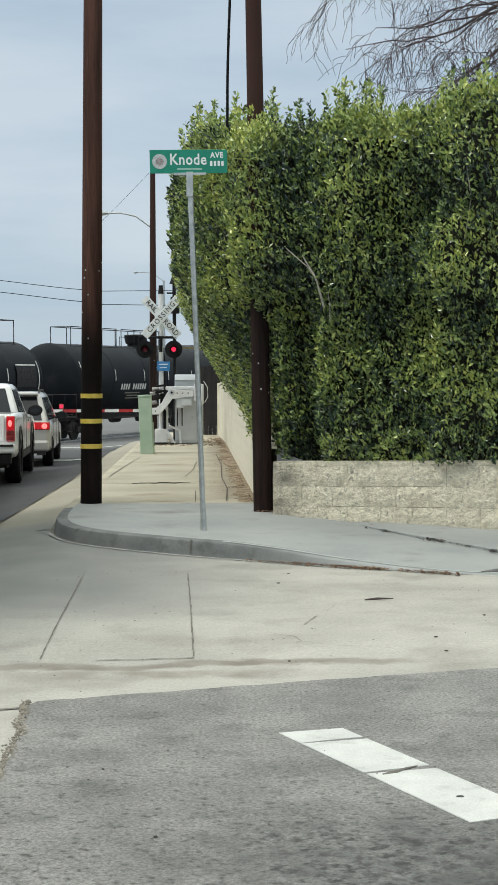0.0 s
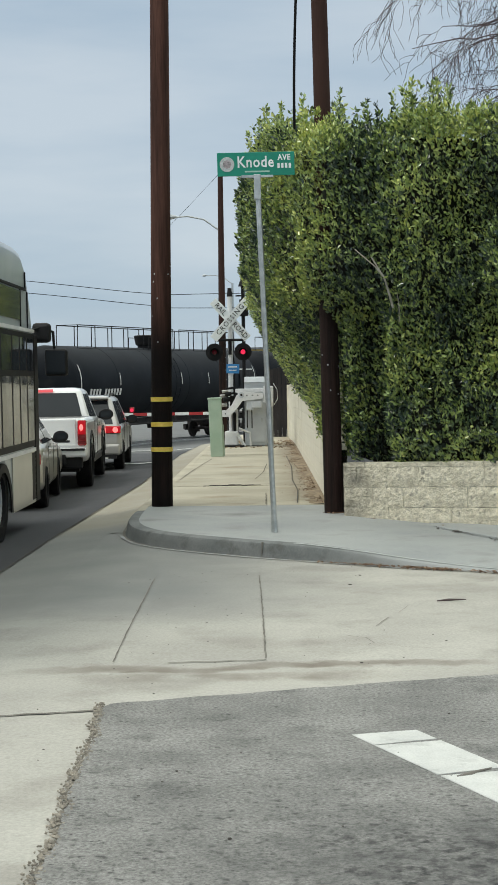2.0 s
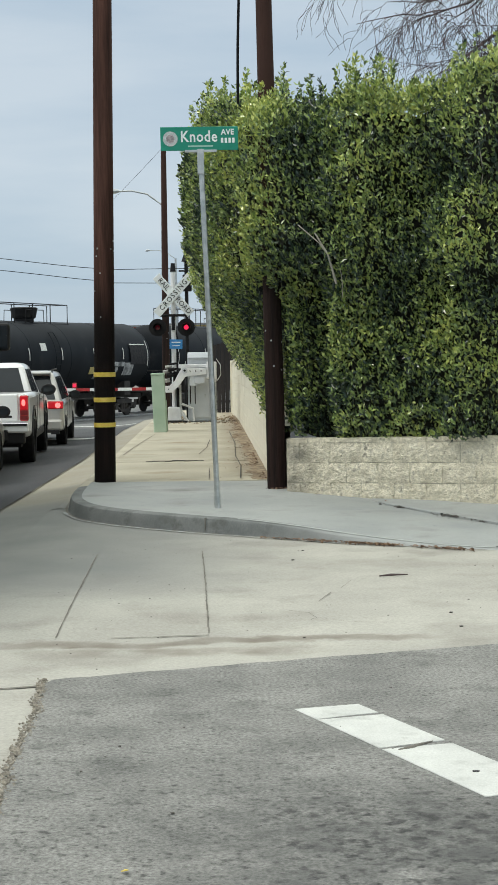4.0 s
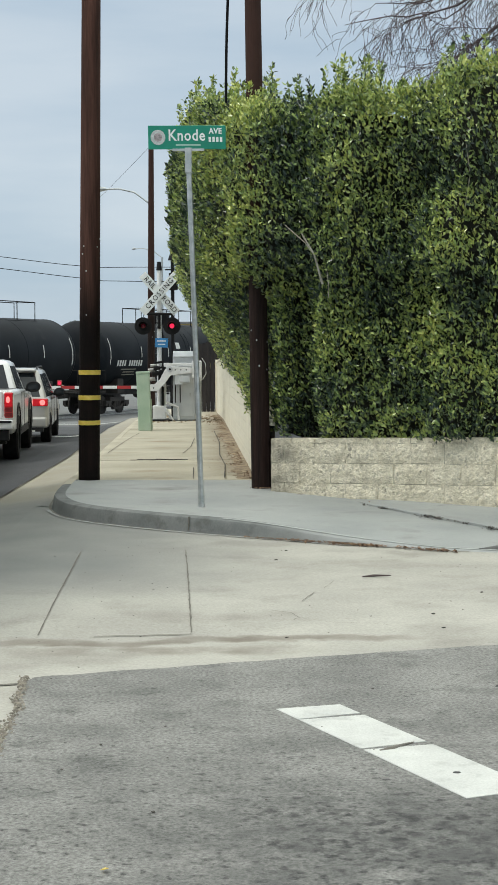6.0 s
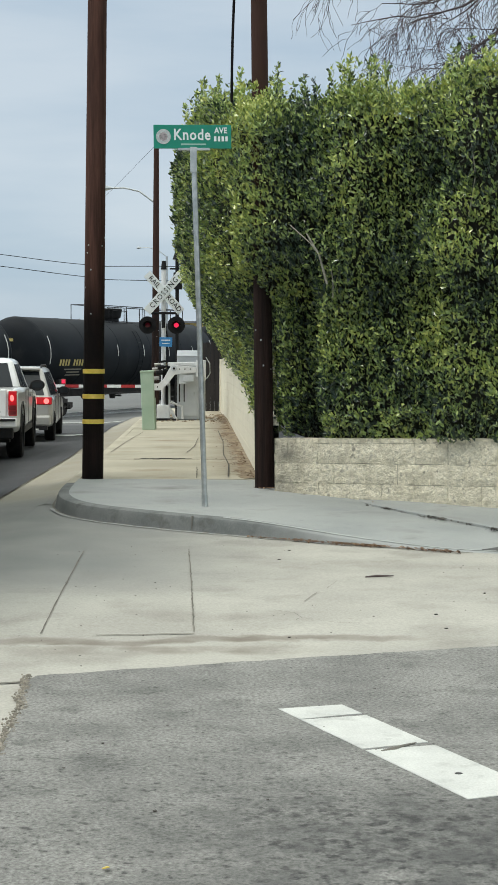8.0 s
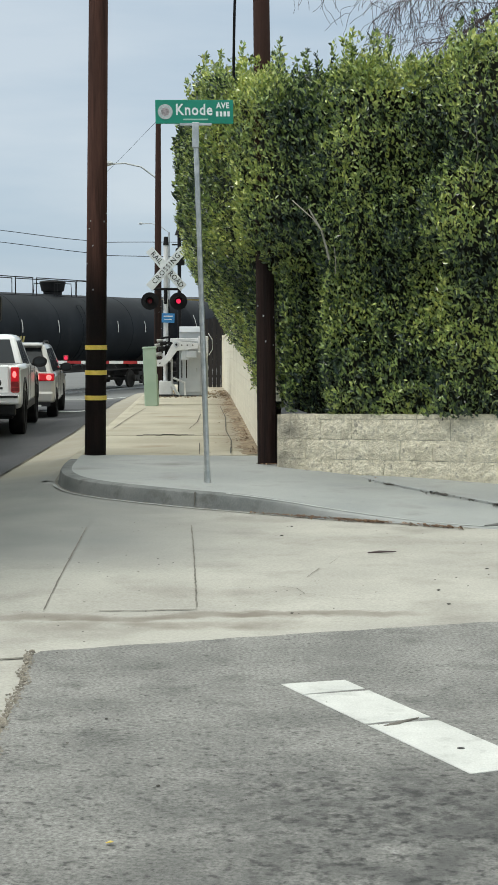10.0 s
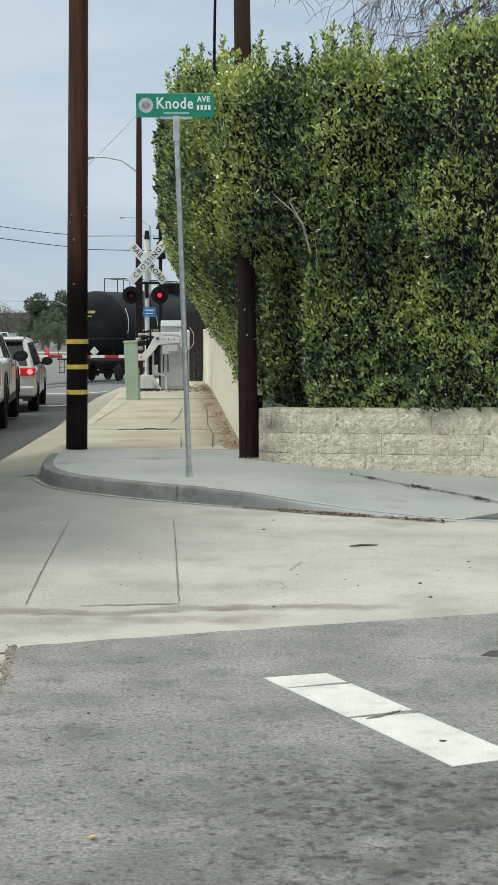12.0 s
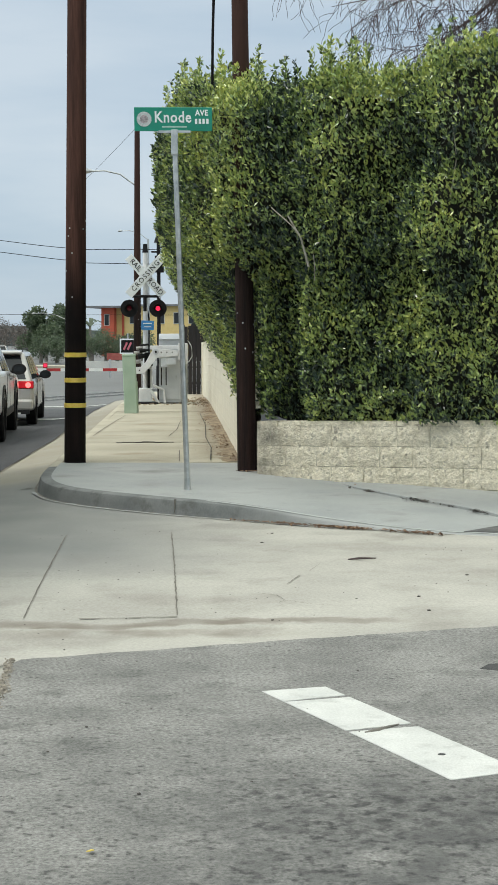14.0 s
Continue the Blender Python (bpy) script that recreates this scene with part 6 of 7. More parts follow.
# ---- crossing signal, gate and roadside boxes ----
def crossing_signal():
    base = Vector((-0.93, 39.5, grade(39.5) + 0.13))
    root = thing("crossing_signal", pose(*base), "railway crossing signal with crossbuck and red lamps on a silver mast", "crossing signal")
    part("mast", tubes(([(0, 0, 0.1), (0.01, 0, 3.95)], 0.062), seg=16), SILVER, root, "silver painted mast", smooth=True)
    part("foot", boxes(((-0.17, -0.17, 0.06), (0.17, 0.17, 0.42))), SILVER, root, "silver junction box foot", bevel=0.02)
    part("foot_plate", boxes(((-0.24, -0.24, 0.0), (0.24, 0.24, 0.08))), KERB, root)
    part("finial", tubes(([(0.01, 0, 3.9), (0.01, 0, 4.12)], [0.075, 0.05]), seg=12), BLACK, root)
    # crossbuck
    for a, words in ((48, (("CROSSING", 0.0),)), (-48, (("RAIL", -0.37), ("ROAD", 0.37)))):
        mm = pose(0.02, -0.11 if a > 0 else -0.085, 3.30, 0, -a, 0)
        bm = box(bmesh.new(), (-0.66, -0.008, -0.112), (0.66, 0.008, 0.112), mm)
        blade = part("crossbuck_blade", bm, SIGN_WHITE, root, "white crossbuck blade", bevel=0.004)
        for text, x in words:
            writing("lettering", text, 0.19, BLACK, blade, mm @ pose(x, 0, 0) @ pose(0, -0.011, 0, 90, 0, 0), 0.92, 0.003, 1.25 if a > 0 else 1.02)
    part("crossbuck_clamp", boxes(((-0.08, -0.08, 3.2), (0.1, 0.0, 3.4))), GALV, root)
    # flashing lamps
    part("crossarm", tubes(([(-0.36, -0.06, 2.78), (0.40, -0.06, 2.78)], 0.035), ([(0, -0.06, 2.4), (0, -0.06, 2.8)], 0.045), seg=10), BLACK, root)
    for x, lens in ((-0.40, RED_DIM), (0.335, RED_LENS)):
        mm = pose(x, -0.14, 2.47, 90, 0, 0)
        bm = bmesh.new()
        revolve(bm, [(0.005, -0.02), (0.225, -0.02), (0.225, 0.0), (0.115, 0.004), (0.005, 0.004)], mm, 32)
        head = part("signal_head", bm, BLACK, root, "round black lamp background", smooth=True)
        bm = bmesh.new()
        revolve(bm, [(0.005, 0.006), (0.062, 0.008), (0.045, 0.022), (0.005, 0.027)], mm, 24)
        part("red_lens", bm, lens, head, "flashing red lens", smooth=True)
        hood = bmesh.new()
        rows = []
        for k in range(13):
            t = radians(-20 + 220 * k / 12)
            rows.append([mm @ Vector((0.112 * math.cos(t), 0.112 * math.sin(t), 0.0)), mm @ Vector((0.118 * math.cos(t), 0.118 * math.sin(t), 0.26 - 0.1 * (1 - max(0, math.sin(t)))))])
        sheet(hood, rows)
        h = part("hood", hood, BLACK, head)
        sol = h.modifiers.new("thick", "SOLIDIFY")
        sol.thickness = 0.006
        bm = bmesh.new()
        revolve(bm, [(0.005, -0.22), (0.13, -0.2), (0.15, -0.02), (0.005, -0.02)], mm, 20)
        part("lamp_case", bm, BLACK, head)
    bm = box(bmesh.new(), (-0.13, -0.012, -0.12), (0.20, 0.0, 0.12), pose(0.03, -0.08, 2.04, 0, 2, 0))
    notice = part("notice", bm, SIGN_BLUE, root, "blue emergency notice plate")
    bm = boxes(((-0.05, -0.1, 2.07), (0.18, -0.094, 2.10)), ((-0.03, -0.1, 1.99), (0.16, -0.094, 2.01)))
    part("notice_bar", bm, SIGN_WHITE, notice)
    # cable from the mast down to the gate machine
    part("conduit", tubes(([(0.09, 0.05, 0.4), (0.1, 0.06, 2.2), (0.05, 0.0, 2.5)], 0.02), seg=6), BLACK, root)
    return root


def crossing_gate():
    base = Vector((-0.93, 39.3, grade(39.5) + 0.13))
    root = thing("crossing_gate", pose(*base), "lowered railway crossing gate with a red and white arm", "crossing gate")
    part("gate_machine", boxes(((0.84, -0.16, 1.14), (1.10, 0.03, 1.58))), SILVER, root, "silver gate machine case", bevel=0.03)
    part("machine_door", boxes(((0.93, -0.175, 1.30), (1.0, -0.158, 1.46))), GREY_PAINT, root)
    part("machine_bracket", boxes(((0.12, -0.06, 1.42), (0.86, 0.03, 1.52))), SILVER, root, bevel=0.02)
    part("pivot", tubes(([(0.28, -0.16, 1.42), (0.28, 0.2, 1.42)], 0.10), seg=16), SILVER, root, smooth=True)
    for dy in (-0.14, 0.02):
        bm = bmesh.new()
        plate(bm, [(0.84, dy, 1.40), (0.34, dy, 1.44), (0.16, dy, 1.36), (0.02, dy, 1.10), (-0.12, dy, 0.97), (-0.36, dy, 0.97), (-0.36, dy, 0.80), (-0.04, dy, 0.80), (0.14, dy, 0.98), (0.30, dy, 1.20), (0.84, dy, 1.26)],
              0.045, Vector((0, 1, 0)))
        part("arm_bracket", bm, SILVER, root, "silver curved arm bracket", bevel=0.008)
    for z in (1.2, 1.36, 1.5):
        part("linkage", tubes(([(-0.12, -0.05, z + 0.02), (0.1, 0.02, z + 0.05)], 0.028), seg=8), BLACK, root)
    for k, (x, y, z, r) in enumerate(((-0.20, -0.05, 1.10, 0.05), (-0.12, -0.1, 1.24, 0.06), (-0.22, 0.0, 1.33, 0.045), (-0.08, -0.12, 1.38, 0.05), (-0.16, -0.06, 1.45, 0.04))):
        part("spring_can", tubes(([(x - 0.06, y, z), (x + 0.10, y + 0.02, z + 0.015)], r), seg=12), BLACK if k % 2 else bpy.data.materials["worn_steel"], root, "dark spring buffer" if k % 2 else "worn steel buffer", smooth=True)
    part("pivot_ring", tubes(([(0.28, -0.20, 1.36), (0.28, -0.16, 1.36)], 0.075), seg=20), GREY_PAINT, root, "grey pivot ring", smooth=True)
    part("pivot_bolt", tubes(([(0.28, -0.215, 1.36), (0.28, -0.19, 1.36)], 0.03), seg=12), BLACK, root)
    for dx in (-0.28, -0.14, 0.42, 0.56, 0.70):
        part("bolt", tubes(([(dx, -0.195, 0.885 if dx < 0 else 1.345), (dx, -0.18, 0.885 if dx < 0 else 1.345)], 0.018), seg=8), PLASTIC, root)
    part("crank_plate", boxes(((0.52, -0.17, 1.02), (0.80, -0.12, 1.20))), GREY_PAINT, root, "grey crank plate", bevel=0.02)
    # black bar standing for the shade between the bracket plates
    part("shadow_gap", boxes(((0.36, -0.10, 1.27), (0.84, -0.02, 1.33))), BLACK, root)
    part("warning_tag", boxes(((0.90, -0.185, 1.26), (0.96, -0.176, 1.36))), BLACK, root, "small black tag")
    part("foot_brace", tubes(([(0.16, 0.0, 0.34), (0.34, 0.02, 0.04)], 0.04), seg=8), SILVER, root)
    part("dark_base", boxes(((-0.2, -0.22, -0.02), (0.34, 0.1, 0.07))), BLACK, root, bevel=0.01)
    for x in (0.30, 0.42, 0.54):
        part("hanging_rod", tubes(([(x, -0.04, 0.5), (x, -0.04, 1.0)], 0.014), seg=6), BLACK, root)
    part("counterweight", boxes(((0.40, -0.15, 0.96), (0.60, 0.0, 1.24))), GREY_PAINT, root, bevel=0.02)
    part("gear_case", boxes(((-0.02, -0.02, 1.0), (0.20, 0.06, 1.34))), BLACK, root, "black gear case", bevel=0.02)
    part("support_post", boxes(((0.10, 0.1, 0.0), (0.18, 0.3, 1.3))), SILVER, root, bevel=0.01)
    part("support_post", boxes(((0.06, 0.05, 0.05), (0.13, 0.2, 0.9))), BLACK, root)
    part("guard_strut", tubes(([(0.2, 0.0, 0.5), (0.48, 0.05, 0.38), (0.5, 0.05, 0.05)], 0.03), seg=8), SILVER, root)
    # arm in alternating red and white lengths
    x = -0.36
    k = 0
    arm_root = part("arm_core", boxes(((-2.78, -0.05, 0.872), (-0.3, -0.03, 0.928))), SIGN_WHITE, root, "slender gate arm")
    while x > -2.76:
        w = 0.36
        part("arm_length", boxes(((max(x - w, -2.78), -0.062, 0.862), (x, -0.02, 0.938))), RED_PAINT if k % 2 else SIGN_WHITE, arm_root, "red length" if k % 2 else "white length")
        x -= w
        k += 1
    for x in (-2.55,):
        lamp = part("arm_lamp", boxes(((x - 0.06, -0.07, 0.94), (x + 0.06, 0.0, 1.08))), RED_PAINT, arm_root, bevel=0.02)
        part("lamp_lens", tubes(([(x, -0.075, 1.01), (x, -0.06, 1.01)], 0.045), seg=14), RED_LENS, lamp, "lit red lamp")
    return root


crossing_signal()
crossing_gate()


def control_cabinet():
    root = thing("control_cabinet", pose(-0.29, 39.72, grade(39.7) + 0.12), "grey steel railway control cabinet beside the mast", "cabinet")
    bm = bmesh.new()
    side_profile(bm, [(-0.26, 0.06), (-0.26, 1.66), (-0.30, 1.70), (0.28, 1.84), (0.26, 0.06)], 0.29)
    part("case", bm, GREY_PAINT, root, "grey painted case", bevel=0.012)
    part("door", boxes(((-0.25, -0.285, 0.14), (0.25, -0.262, 1.46))), GREY_PAINT, root, bevel=0.008)
    part("hasp", boxes(((0.14, -0.30, 0.66), (0.175, -0.28, 0.76))), GALV, root)
    part("plinth", boxes(((-0.32, -0.32, -0.02), (0.32, 0.32, 0.07))), KERB, root)
    part("meter_box", boxes(((0.34, -0.2, 1.05), (0.46, 0.1, 1.50))), SILVER, root, "small silver meter box", bevel=0.04)
    part("meter_post", tubes(([(0.42, 0.0, 0.0), (0.42, 0.0, 1.2)], 0.03), seg=8), GALV, root)
    part("cable_loop", tubes(([(0.46, -0.05, 1.66), (0.56, -0.05, 1.5), (0.57, -0.05, 1.25), (0.48, -0.05, 1.1)], 0.012), seg=6), SILVER, root)
    return root


control_cabinet()


def rear_mast():
    """A second dark mast behind the signal, with a bell and a lamp back."""
    root = thing("signal_mast", pose(-0.60, 41.2, grade(41) + 0.12), "dark signal mast behind the crossing signal", "signal mast")
    part("pole", tubes(([(0, 0, 0), (0, 0, 4.45)], 0.05), seg=10), BLACK, root)
    part("bell", tubes(([(0, 0, 4.3), (0, 0, 4.52)], [0.13, 0.05]), seg=12), BLACK, root)
    part("side_box", boxes(((-0.1, -0.1, 3.5), (0.14, 0.1, 3.95))), BLACK, root, bevel=0.02)
    part("side_arm", tubes(([(0, 0, 4.05), (-0.2, 0, 4.05)], 0.025), seg=6), BLACK, root)


rear_mast()


def pedestal():
    root = thing("utility_pedestal", pose(-1.105, 33.6, grade(33.6) + 0.14, 0, -2.0, 0), "pale green plastic utility pedestal on the pavement", "pedestal")
    part("shell", boxes(((-0.145, -0.12, 0.0), (0.145, 0.12, 1.27))), GREEN_BOX, root, bevel=0.02)
    part("cap", boxes(((-0.155, -0.13, 1.26), (0.155, 0.13, 1.31))), GREEN_BOX, root, bevel=0.015)
    part("side_strap", boxes(((0.146, -0.05, 0.02), (0.165, 0.05, 0.7))), GREEN_BOX, root)
    return root


pedestal()

# far pole with its street lamp
far_pole = utility_pole(-1.21, 42.0, grade(42) + 0.1, 7.55, 0.115, 0.07, 0.004, "brown wooden utility pole behind the crossing signal")


def lamp_arm(parent, z, reach, rise, r=0.022):
    arm = part("lamp_arm", tubes(([(-0.05, 0, z), (-reach * 0.35, 0, z + rise * 0.75), (-reach * 0.7, 0, z + rise), (-reach, 0, z + rise * 0.95)], r), seg=8), GALV, parent, "curved galvanised lamp arm")
    part("lamp_head", tubes(([(-reach - 0.22, 0, z + rise * 0.93), (-reach - 0.1, 0, z + rise * 0.97), (-reach + 0.05, 0, z + rise * 0.98)], [0.03, 0.075, 0.04]), seg=10), GALV, arm, "street lamp head")


lamp_arm(far_pole, 5.95, 1.25, 0.38)


def street_lamp(x, y, h, reach, label):
    root = thing("street_lamp", pose(x, y, grade(y)), label, "street lamp")
    part("post", tubes(([(0, 0, 0), (0, 0, h)], [0.09, 0.06]), seg=10), GALV, root)
    lamp_arm(root, h, reach, 0.5)


street_lamp(-1.92, 90, 8.12, 1.55, "grey street lamp beyond the crossing")
street_lamp(-9.6, 128, 3.9, 2.6, "pale street lamp beside the far road")


def wire(name, pts, r, label):
    tagged(part(name, tubes((smooth_line(pts, 8), r), seg=6), WIRE, smooth=True), label, "cable")


wire("overhead_cable", [(-40, 61, 9.7), (-22, 62, 7.3), (-9.4, 62, 5.82), (-4.6, 62, 5.26), (-1.5, 62, 5.21), (14, 62, 5.25)], 0.014, "black overhead cable across the street")
wire("overhead_cable", [(-40, 61, 8.7), (-22, 60, 6.6), (-9.1, 60, 5.22), (-4.5, 60, 4.68), (-2, 60, 4.54), (14, 61.9, 4.5)], 0.014, "black overhead cable across the street")
wire("overhead_cable", [(-60, 110, 3.6), (-14, 110, 3.3), (12, 110, 3.25)], 0.014, "thin far cable across the street")
wire("guy_wire", [(-1.21, 42, 7.35), (-2.6, 47, 6.75), (-3.6, 50, 6.3)], 0.0045, "thin guy wire from the far pole")
utility_pole(-40, 61.05, -0.95, 11.2, 0.15, 0.1, 0.0, "wooden utility pole across the railway")
utility_pole(14, 62.05, -0.95, 7.5, 0.15, 0.1, 0.0, "wooden utility pole behind the hedge")
utility_pole(-60, 110, -0.95, 5.5, 0.15, 0.1, 0.0, "wooden utility pole far down the road")
utility_pole(12, 110, -0.95, 5.5, 0.15, 0.1, 0.0, "wooden utility pole far down the road")
wire("drop_cable", [(0.37, 17.9, 4.6), (0.38, 17.9, 5.4), (0.44, 17.9, 7.0), (0.5, 17.9, 9.4)], 0.016, "thick black cable rising out of the hedge")


# ---- bare tree behind the hedge ----
def bare_tree():
    """Leafless street tree: trunk, limbs and many fine drooping twigs."""
    rng = random.Random(21)
    root = thing("bare_tree", pose(5.25, 20.6, 0.0), "leafless tree with fine drooping twigs behind the hedge", "tree")
    part("trunk", tubes(([(0, 0, 0), (0.1, 0, 2.2), (-0.1, -0.1, 4.4), (-0.3, -0.2, 7.0)], [0.24, 0.2, 0.16, 0.11]), seg=12), BARK, root, "grey bark trunk", smooth=True)
    twigs = bmesh.new()

    def grow(p, d, length, r, depth):
        pts, rad = [p.copy()], [r]
        n = 6
        q, w = p.copy(), d.copy()
        for i in range(n):
            w = (w + Vector((rng.gauss(0, 0.26), rng.gauss(0, 0.22), rng.gauss(0, 0.2) - (0.20 if depth < 2 else 0.04)))).normalized()
            q = q + w * (length / n)
            pts.append(q.copy())
            rad.append(r * (1 - (0.9 if depth == 3 else 0.62) * (i + 1) / n))
            if depth > 0:
                for k in range(2 if depth > 1 else 3):
                    if rng.random() < (0.60 if depth > 1 else 0.52):
                        side = Vector((rng.gauss(0, 1), rng.gauss(0, 1), rng.gauss(0, 0.8)))
                        nd = (w * 0.9 + side * 0.55).normalized()
                        grow(q.copy(), nd, length * rng.uniform(0.42, 0.68), max(rad[-1] * 0.6, r * 0.3), depth - 1)
        tube(twigs, pts, [max(v, 0.0030) for v in rad], 5 if r > 0.012 else 3, caps=False)

    for a, d, ln, r in (((-0.3, -0.2, 7.0), (-0.9, -0.10, -0.12), 2.6, 0.040), ((-0.28, -0.2, 6.5), (-0.85, 0.05, -0.25), 2.3, 0.034),
                        ((-0.3, -0.2, 7.0), (-0.8, -0.1, 0.25), 2.6, 0.036), ((-0.3, -0.2, 7.0), (-0.2, 0.2, 1.0), 2.2, 0.04),
                        ((-0.2, -0.1, 6.0), (-0.75, -0.2, -0.2), 1.7, 0.034), ((-0.3, -0.2, 6.9), (0.7, 0.1, 0.5), 2.0, 0.04),
                        ((-0.3, -0.2, 6.8), (-0.55, 0.1, -0.35), 1.7, 0.034), ((-0.1, -0.1, 6.2), (-0.6, 0.2, 0.05), 1.5, 0.030),
                        ((-0.3, -0.2, 6.6), (-0.6, -0.2, 0.0), 1.3, 0.026), ((-0.2, 0.0, 6.9), (-0.5, 0.2, -0.5), 1.4, 0.026)):
        grow(Vector(a), Vector(d).normalized(), ln, r, 3)
    tagged(part("twig_mass", twigs, TWIG, root, "fine bare brown twigs"), kind="stuff")
    return root


bare_tree()


# ---- far side of the crossing ----
def far_tree(x, y, z0, height, width, n, label, mat=None, seed=1, leaf=0.3):
    """A tree far off: tapered trunk, limbs, a crown of many small leaf clumps with an uneven outline."""
    root = thing("tree", pose(x, y, z0), label, "tree", "trees beyond the crossing")
    rng = np.random.RandomState(seed)
    part("trunk", tubes(([(0, 0, 0), (0.05, 0, height * 0.4), (0, 0.05, height * 0.75)], [0.18, 0.12, 0.05]), seg=8), BARK, root)
    for k in range(5):
        a = rng.uniform(0, 6.28)
        part("limb", tubes(([(0, 0, height * (0.3 + 0.07 * k)), (math.cos(a) * width * 0.3, math.sin(a) * width * 0.3, height * (0.5 + 0.07 * k))], [0.07, 0.03]), seg=6), BARK, root)
    clumps = [(Vector((rng.normal(0, width * 0.27), rng.normal(0, width * 0.27), height * rng.uniform(0.3, 0.95))), rng.uniform(0.12, 0.26) * width) for k in range(26)]
    places, normals = [], []
    for k in range(n):
        c, r = clumps[rng.randint(len(clumps))]
        shrink = 1.0 - 0.55 * max(0.0, c.z / height - 0.6)
        d = Vector(rng.normal(0, 1, 3)).normalized()
        places.append(tuple(Vector((c.x * shrink, c.y * shrink, c.z)) + d * r * rng.uniform(0.6, 1.05)))
        normals.append(tuple(d))
    v, f = leaf_mesh(places, normals, rng, leaf, 0.6, 0.1)
    stuff("crown", v, f, mat or FAR_LEAVES, root, "dense leafy crown")
    return root


FZ = grade(100)
far_tree(-13.2, 150, FZ, 5.2, 3.4, 11000, "dark green tree beside the far road", seed=2)
far_tree(-11.6, 158, FZ, 5.5, 3.0, 10000, "dark green tree beside the far road", seed=3)
BARE_FAR = leaf_material("bare_far_twigs", (0.10, 0.085, 0.075), (0.15, 0.13, 0.115), (0.2, 0.175, 0.15), 0.9, 0.1)
for i, (x, y, h, w) in enumerate(((-19.5, 170, 3.9, 4.5), (-23, 175, 4.6, 5), (-27, 180, 4.4, 5), (-16.6, 165, 3.7, 3.5), (-32, 185, 4.6, 6))):
    far_tree(x, y, FZ, h, w, 2600, "greyish brown bare tree far down the road", BARE_FAR, 10 + i, 0.2)
for i, (x, y, h, w) in enumerate(((-7.7, 132, 2.6, 2.2), (-6.6, 134, 2.9, 2.4), (-5.6, 133, 2.5, 2.2), (-4.6, 136, 2.6, 2.2), (-10.0, 140, 2.6, 2.4), (-11.5, 142, 2.2, 2.6), (-12.8, 140, 2.4, 2.4), (-3.4, 136, 2.6, 2.4))):
    far_tree(x, y, FZ, h, w, 2600, "green shrub in front of the far building", None, 30 + i, 0.16)


def palm():
    root = thing("palm_tree", pose(-8.9, 150, FZ), "small palm beside the far building", "palm tree")
    part("trunk", tubes(([(0, 0, 0), (0, 0, 3.4)], [0.16, 0.12]), seg=8), BARK, root)
    rng = random.Random(8)
    for k in range(16):
        a, e = rng.uniform(0, 6.28), rng.uniform(0.1, 1.2)
        c, s = math.cos(a), math.sin(a)
        bm = bmesh.new()
        pts = [(0, 3.4), (0.5, 3.4 + 0.55 * e), (1.0, 3.4 + 0.75 * e), (1.45, 3.4 + 0.5 * e)]
        sheet(bm, [[(c * d - s * w, s * d + c * w, z) for w in (-0.1, 0.0, 0.1)] for d, z in pts])
        part("frond", bm, FAR_LEAVES, root)


palm()


def apartment_building():
    """Red and yellow block of flats far behind the crossing."""
    root = thing("apartment_building", pose(-10.4, 200, FZ, 0, 0, -14), "red and yellow stuccoed apartment building with a flat grey roof", "building")
    part("red_wing", boxes(((0.0, 0.0, 0), (1.7, 10, 6.2))), WALL_RED, root, "red stuccoed wing")
    body = part("main_block", boxes(((1.7, 1.2, 0), (16, 12, 6.4))), WALL_YELLOW, root, "yellow stuccoed block")
    part("second_red_bay", boxes(((2.5, 0.9, 0), (2.75, 1.3, 6.3))), WALL_RED, root)
    part("roof", boxes(((-2.2, -0.8, 6.2), (3.4, 10.5, 6.45)), ((3.4, 0.6, 6.4), (16.4, 12.4, 6.65))), ROOF_GREY, root, "grey flat roof")
    for z in (1.2, 4.1):
        for x in (3.5, 5.4, 7.4, 9.4, 11.4):
            w = part("window", boxes(((x, 1.15, z), (x + 0.8, 1.24, z + 1.5))), PALE_WALL, root, "pale framed window")
            part("pane", boxes(((x + 0.08, 1.12, z + 0.08), (x + 0.72, 1.16, z + 1.42))), CAR_GLASS, w)
    for x in (0.4,):
        w = part("window", boxes(((x, -0.06, 3.9), (x + 0.7, 0.02, 5.4))), PALE_WALL, root)
        part("pane", boxes(((x + 0.07, -0.1, 3.97), (x + 0.63, -0.05, 5.33))), CAR_GLASS, w)
    return root


apartment_building()

# low pale wall and kerb on the far side of the road
bm = boxes(((-8.6, 118, FZ - 0.1), (6, 118.3, FZ + 0.55)))
tagged(part("far_wall", bm, PALE_WALL), "low pale wall beyond the crossing", "wall", kind="structure")
bm = boxes(((-30, 121, FZ - 0.1), (-8.4, 126, FZ + 0.12)))
tagged(part("far_pavement", bm, CONCRETE_OLD), "pale pavement across the far road", "pavement", kind="structure")
# plain hills of roofs and trees closing the distance
bm = bmesh.new()
rng_h = random.Random(2)
xs = span(-260, 260, 4)
sheet(bm, [[(x, 420, FZ - 1) for x in xs], [(x, 420, 4.2 + 1.6 * noise.noise(Vector((x * 0.03, 0, 0))) + 0.9 * noise.noise(Vector((x * 0.15, 1, 0)))) for x in xs]])
tagged(part("backdrop", bm, material("far_woods", (0.10, 0.12, 0.12), (0.16, 0.175, 0.17), 0.08, 1.0, 0.0, 2)), "distant grey-green treeline", "treeline", kind="structure")


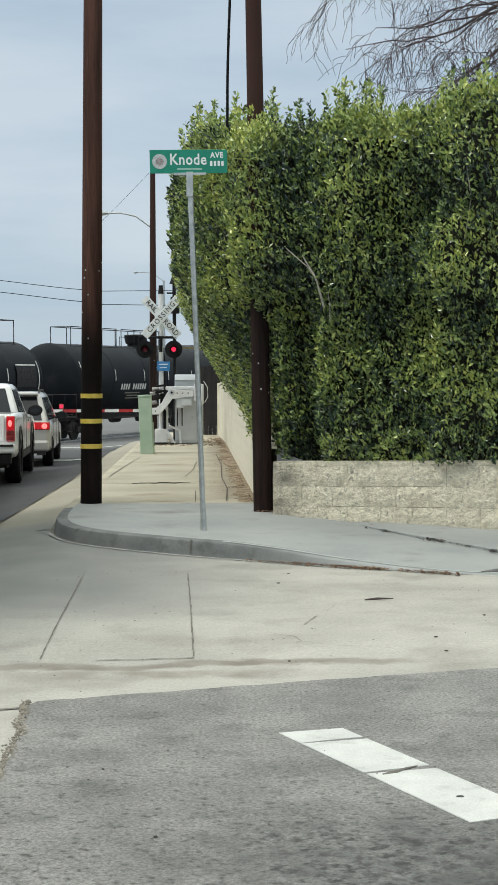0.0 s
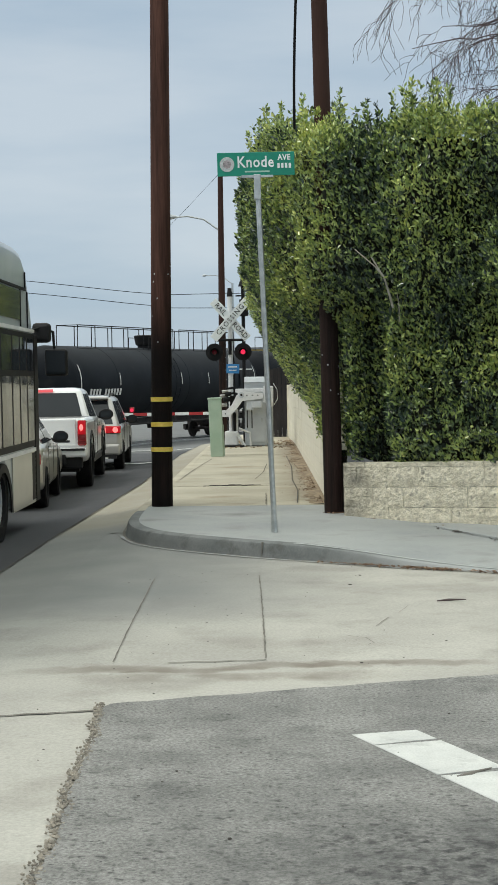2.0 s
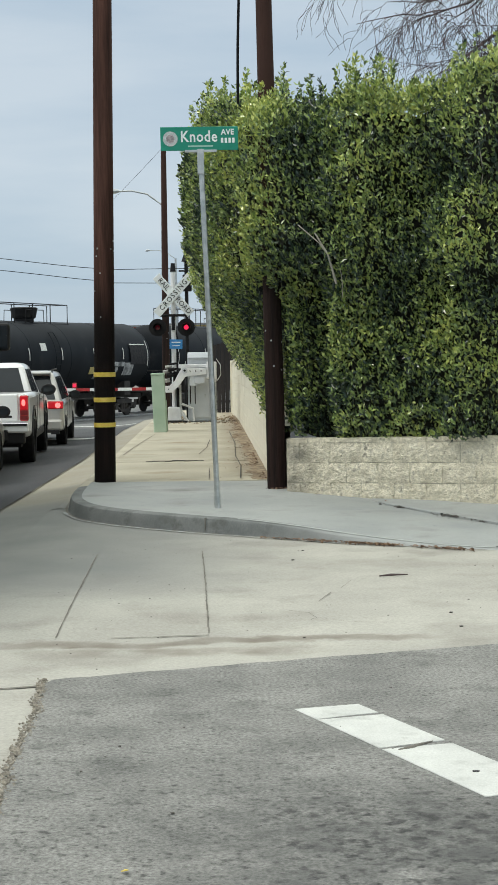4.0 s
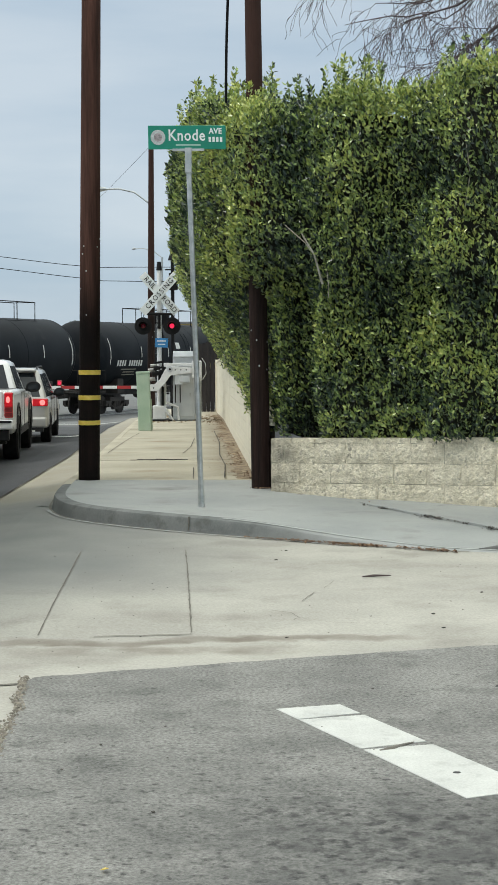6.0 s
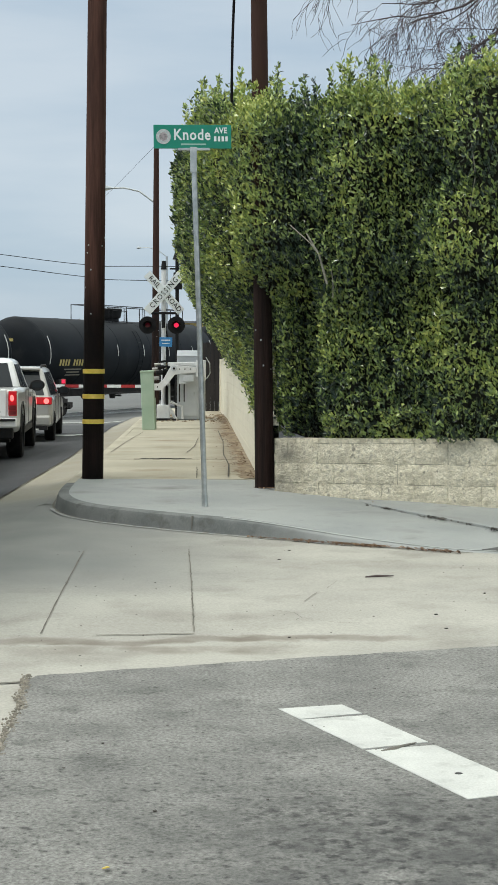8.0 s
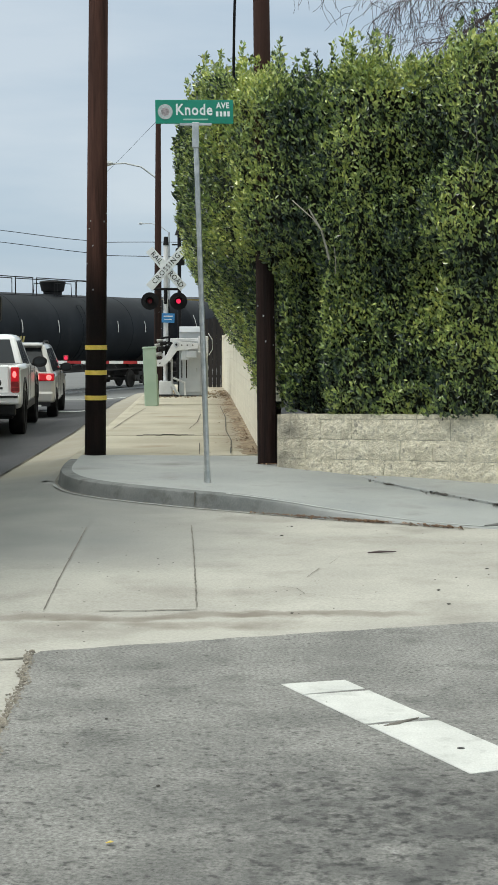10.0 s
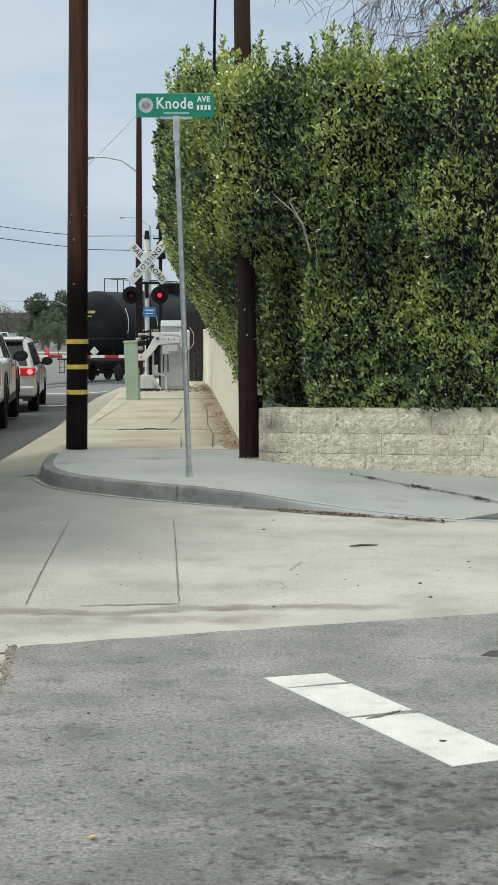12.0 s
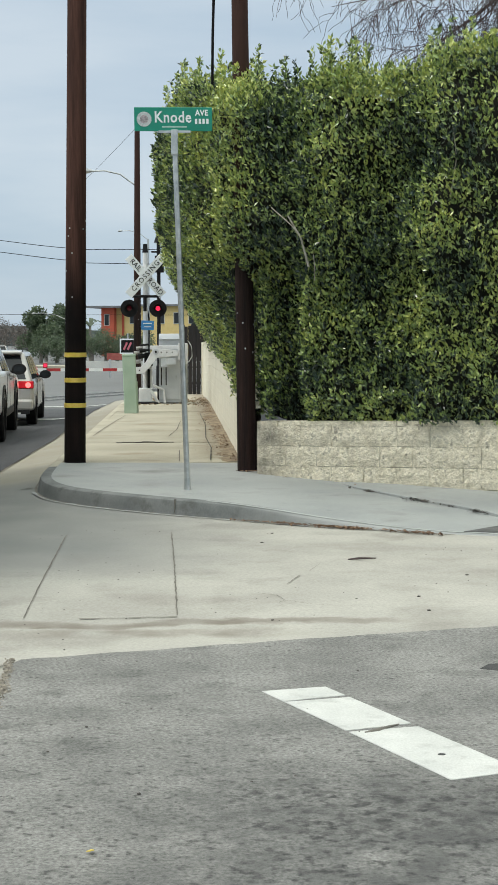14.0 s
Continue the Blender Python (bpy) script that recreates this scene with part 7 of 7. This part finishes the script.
def far_sign():
    """Lit no-turn sign and a red and white board on a post across the tracks."""
    root = thing("warning_sign", pose(-3.31, 95, -1.34) @ Matrix.Scale(1.25, 4), "square warning sign with a white frame across the tracks", "road sign")
    part("post", tubes(([(0, 0.05, 0), (0, 0.05, 2.6)], 0.04), seg=8), GALV, root)
    part("face", boxes(((-0.36, -0.02, 1.62), (0.36, 0.02, 2.3))), BLACK, root, "black sign face")
    for lo, hi in (((-0.4, -0.04, 1.58), (0.4, 0.0, 1.65)), ((-0.4, -0.04, 2.27), (0.4, 0.0, 2.34)), ((-0.4, -0.04, 1.65), (-0.33, 0.0, 2.27)), ((0.33, -0.04, 1.65), (0.4, 0.0, 2.27))):
        part("frame_bar", boxes((lo, hi)), SIGN_WHITE, root)
    for x in (-0.12, 0.08):
        bm = box(bmesh.new(), (-0.05, -0.035, -0.2), (0.05, -0.02, 0.2), pose(x, 0, 1.97, 0, 25, 0))
        part("symbol_bar", bm, material("dull_red_symbol", (0.5, 0.12, 0.16), (0.6, 0.18, 0.22), 8, 0.5, 0.0) if x < 0 else bpy.data.materials["dull_red_symbol"], root)


far_sign()


def barrier():
    root = thing("barrier", pose(-3.75, 96.5, -1.33) @ Matrix.Scale(1.25, 4), "red and white barrier board across the tracks", "barrier")
    part("board", boxes(((-0.75, -0.03, 1.25), (0.75, 0.03, 1.6))), material("faded_red_board", (0.30, 0.07, 0.06), (0.4, 0.12, 0.1), 4, 0.7, 0.1), root, "faded red board")
    part("centre_plate", boxes(((0.22, -0.05, 1.28), (0.5, -0.03, 1.68))), RED_PAINT, root)
    part("centre_mark", boxes(((0.3, -0.06, 1.38), (0.42, -0.05, 1.58))), SIGN_WHITE, root)
    for x in (-0.6, 0.6):
        part("leg", boxes(((x - 0.04, -0.04, 0), (x + 0.04, 0.04, 1.3))), GALV, root)


barrier()


def far_car(x, y, label, paint):
    root = thing("parked_car", pose(x, y, grade(y), 0, 0, 4), label, "car")
    pts = [(0.0, 0.35), (0.0, 0.9), (0.6, 1.0), (3.3, 0.98), (4.4, 0.8), (4.5, 0.35)] + arch(3.6, 0.35, 0.28) + arch(0.9, 0.35, 0.28)
    part("body", side_profile(bmesh.new(), pts, 0.88), paint, root, bevel=0.05)
    greenhouse(root, 0.3, 3.3, 0.7, 2.5, 0.82, 0.64, 0.95, 1.5, paint, ((0.08, 0.45), (0.5, 0.88)))
    for s in (-1, 1):
        for yy in (0.9, 3.6):
            road_wheel(root, s * 0.78, yy, 0.32, 0.2, s)


far_car(-16.2, 172, "white car far down the road", CAR_WHITE)
far_car(-19.5, 165, "silver car far down the road", CAR_SILVER)


# dark board fence closing the pavement beyond the wall
def fence():
    root = thing("board_fence", pose(0.0, 54.2, grade(54)), "dark weathered board fence at the end of the wall", "fence")
    x = 0.1
    k = 0
    while x < 2.4:
        part("board", boxes(((x, 0.0, 0.05), (x + 0.135, 0.025, 2.55 + 0.03 * (k % 3)))), FENCE, root)
        x += 0.145
        k += 1
    for z in (0.5, 1.9):
        part("rail", boxes(((0.05, 0.025, z), (2.4, 0.07, z + 0.09))), FENCE, root)
    for xx in (0.08, 1.2, 2.35):
        part("post", boxes(((xx - 0.05, 0.07, 0), (xx + 0.05, 0.17, 2.6))), FENCE, root)


fence()

# ballast and debris round the signal foot
bm = bmesh.new()
rng_b = random.Random(14)
for i in range(260):
    x, y = rng_b.uniform(-1.3, 0.7), rng_b.uniform(38.0, 47)
    s = rng_b.uniform(0.008, 0.03)
    box(bm, (-s, -s, -s * 0.5), (s, s, s * 0.6), pose(x, y, grade(y) + 0.16, rng_b.uniform(-30, 30), rng_b.uniform(-30, 30), rng_b.uniform(0, 180)))
tagged(part("rubble", bm, DIRT), "stones and rubble round the signal foot", "rubble", kind="stuff")


motions()
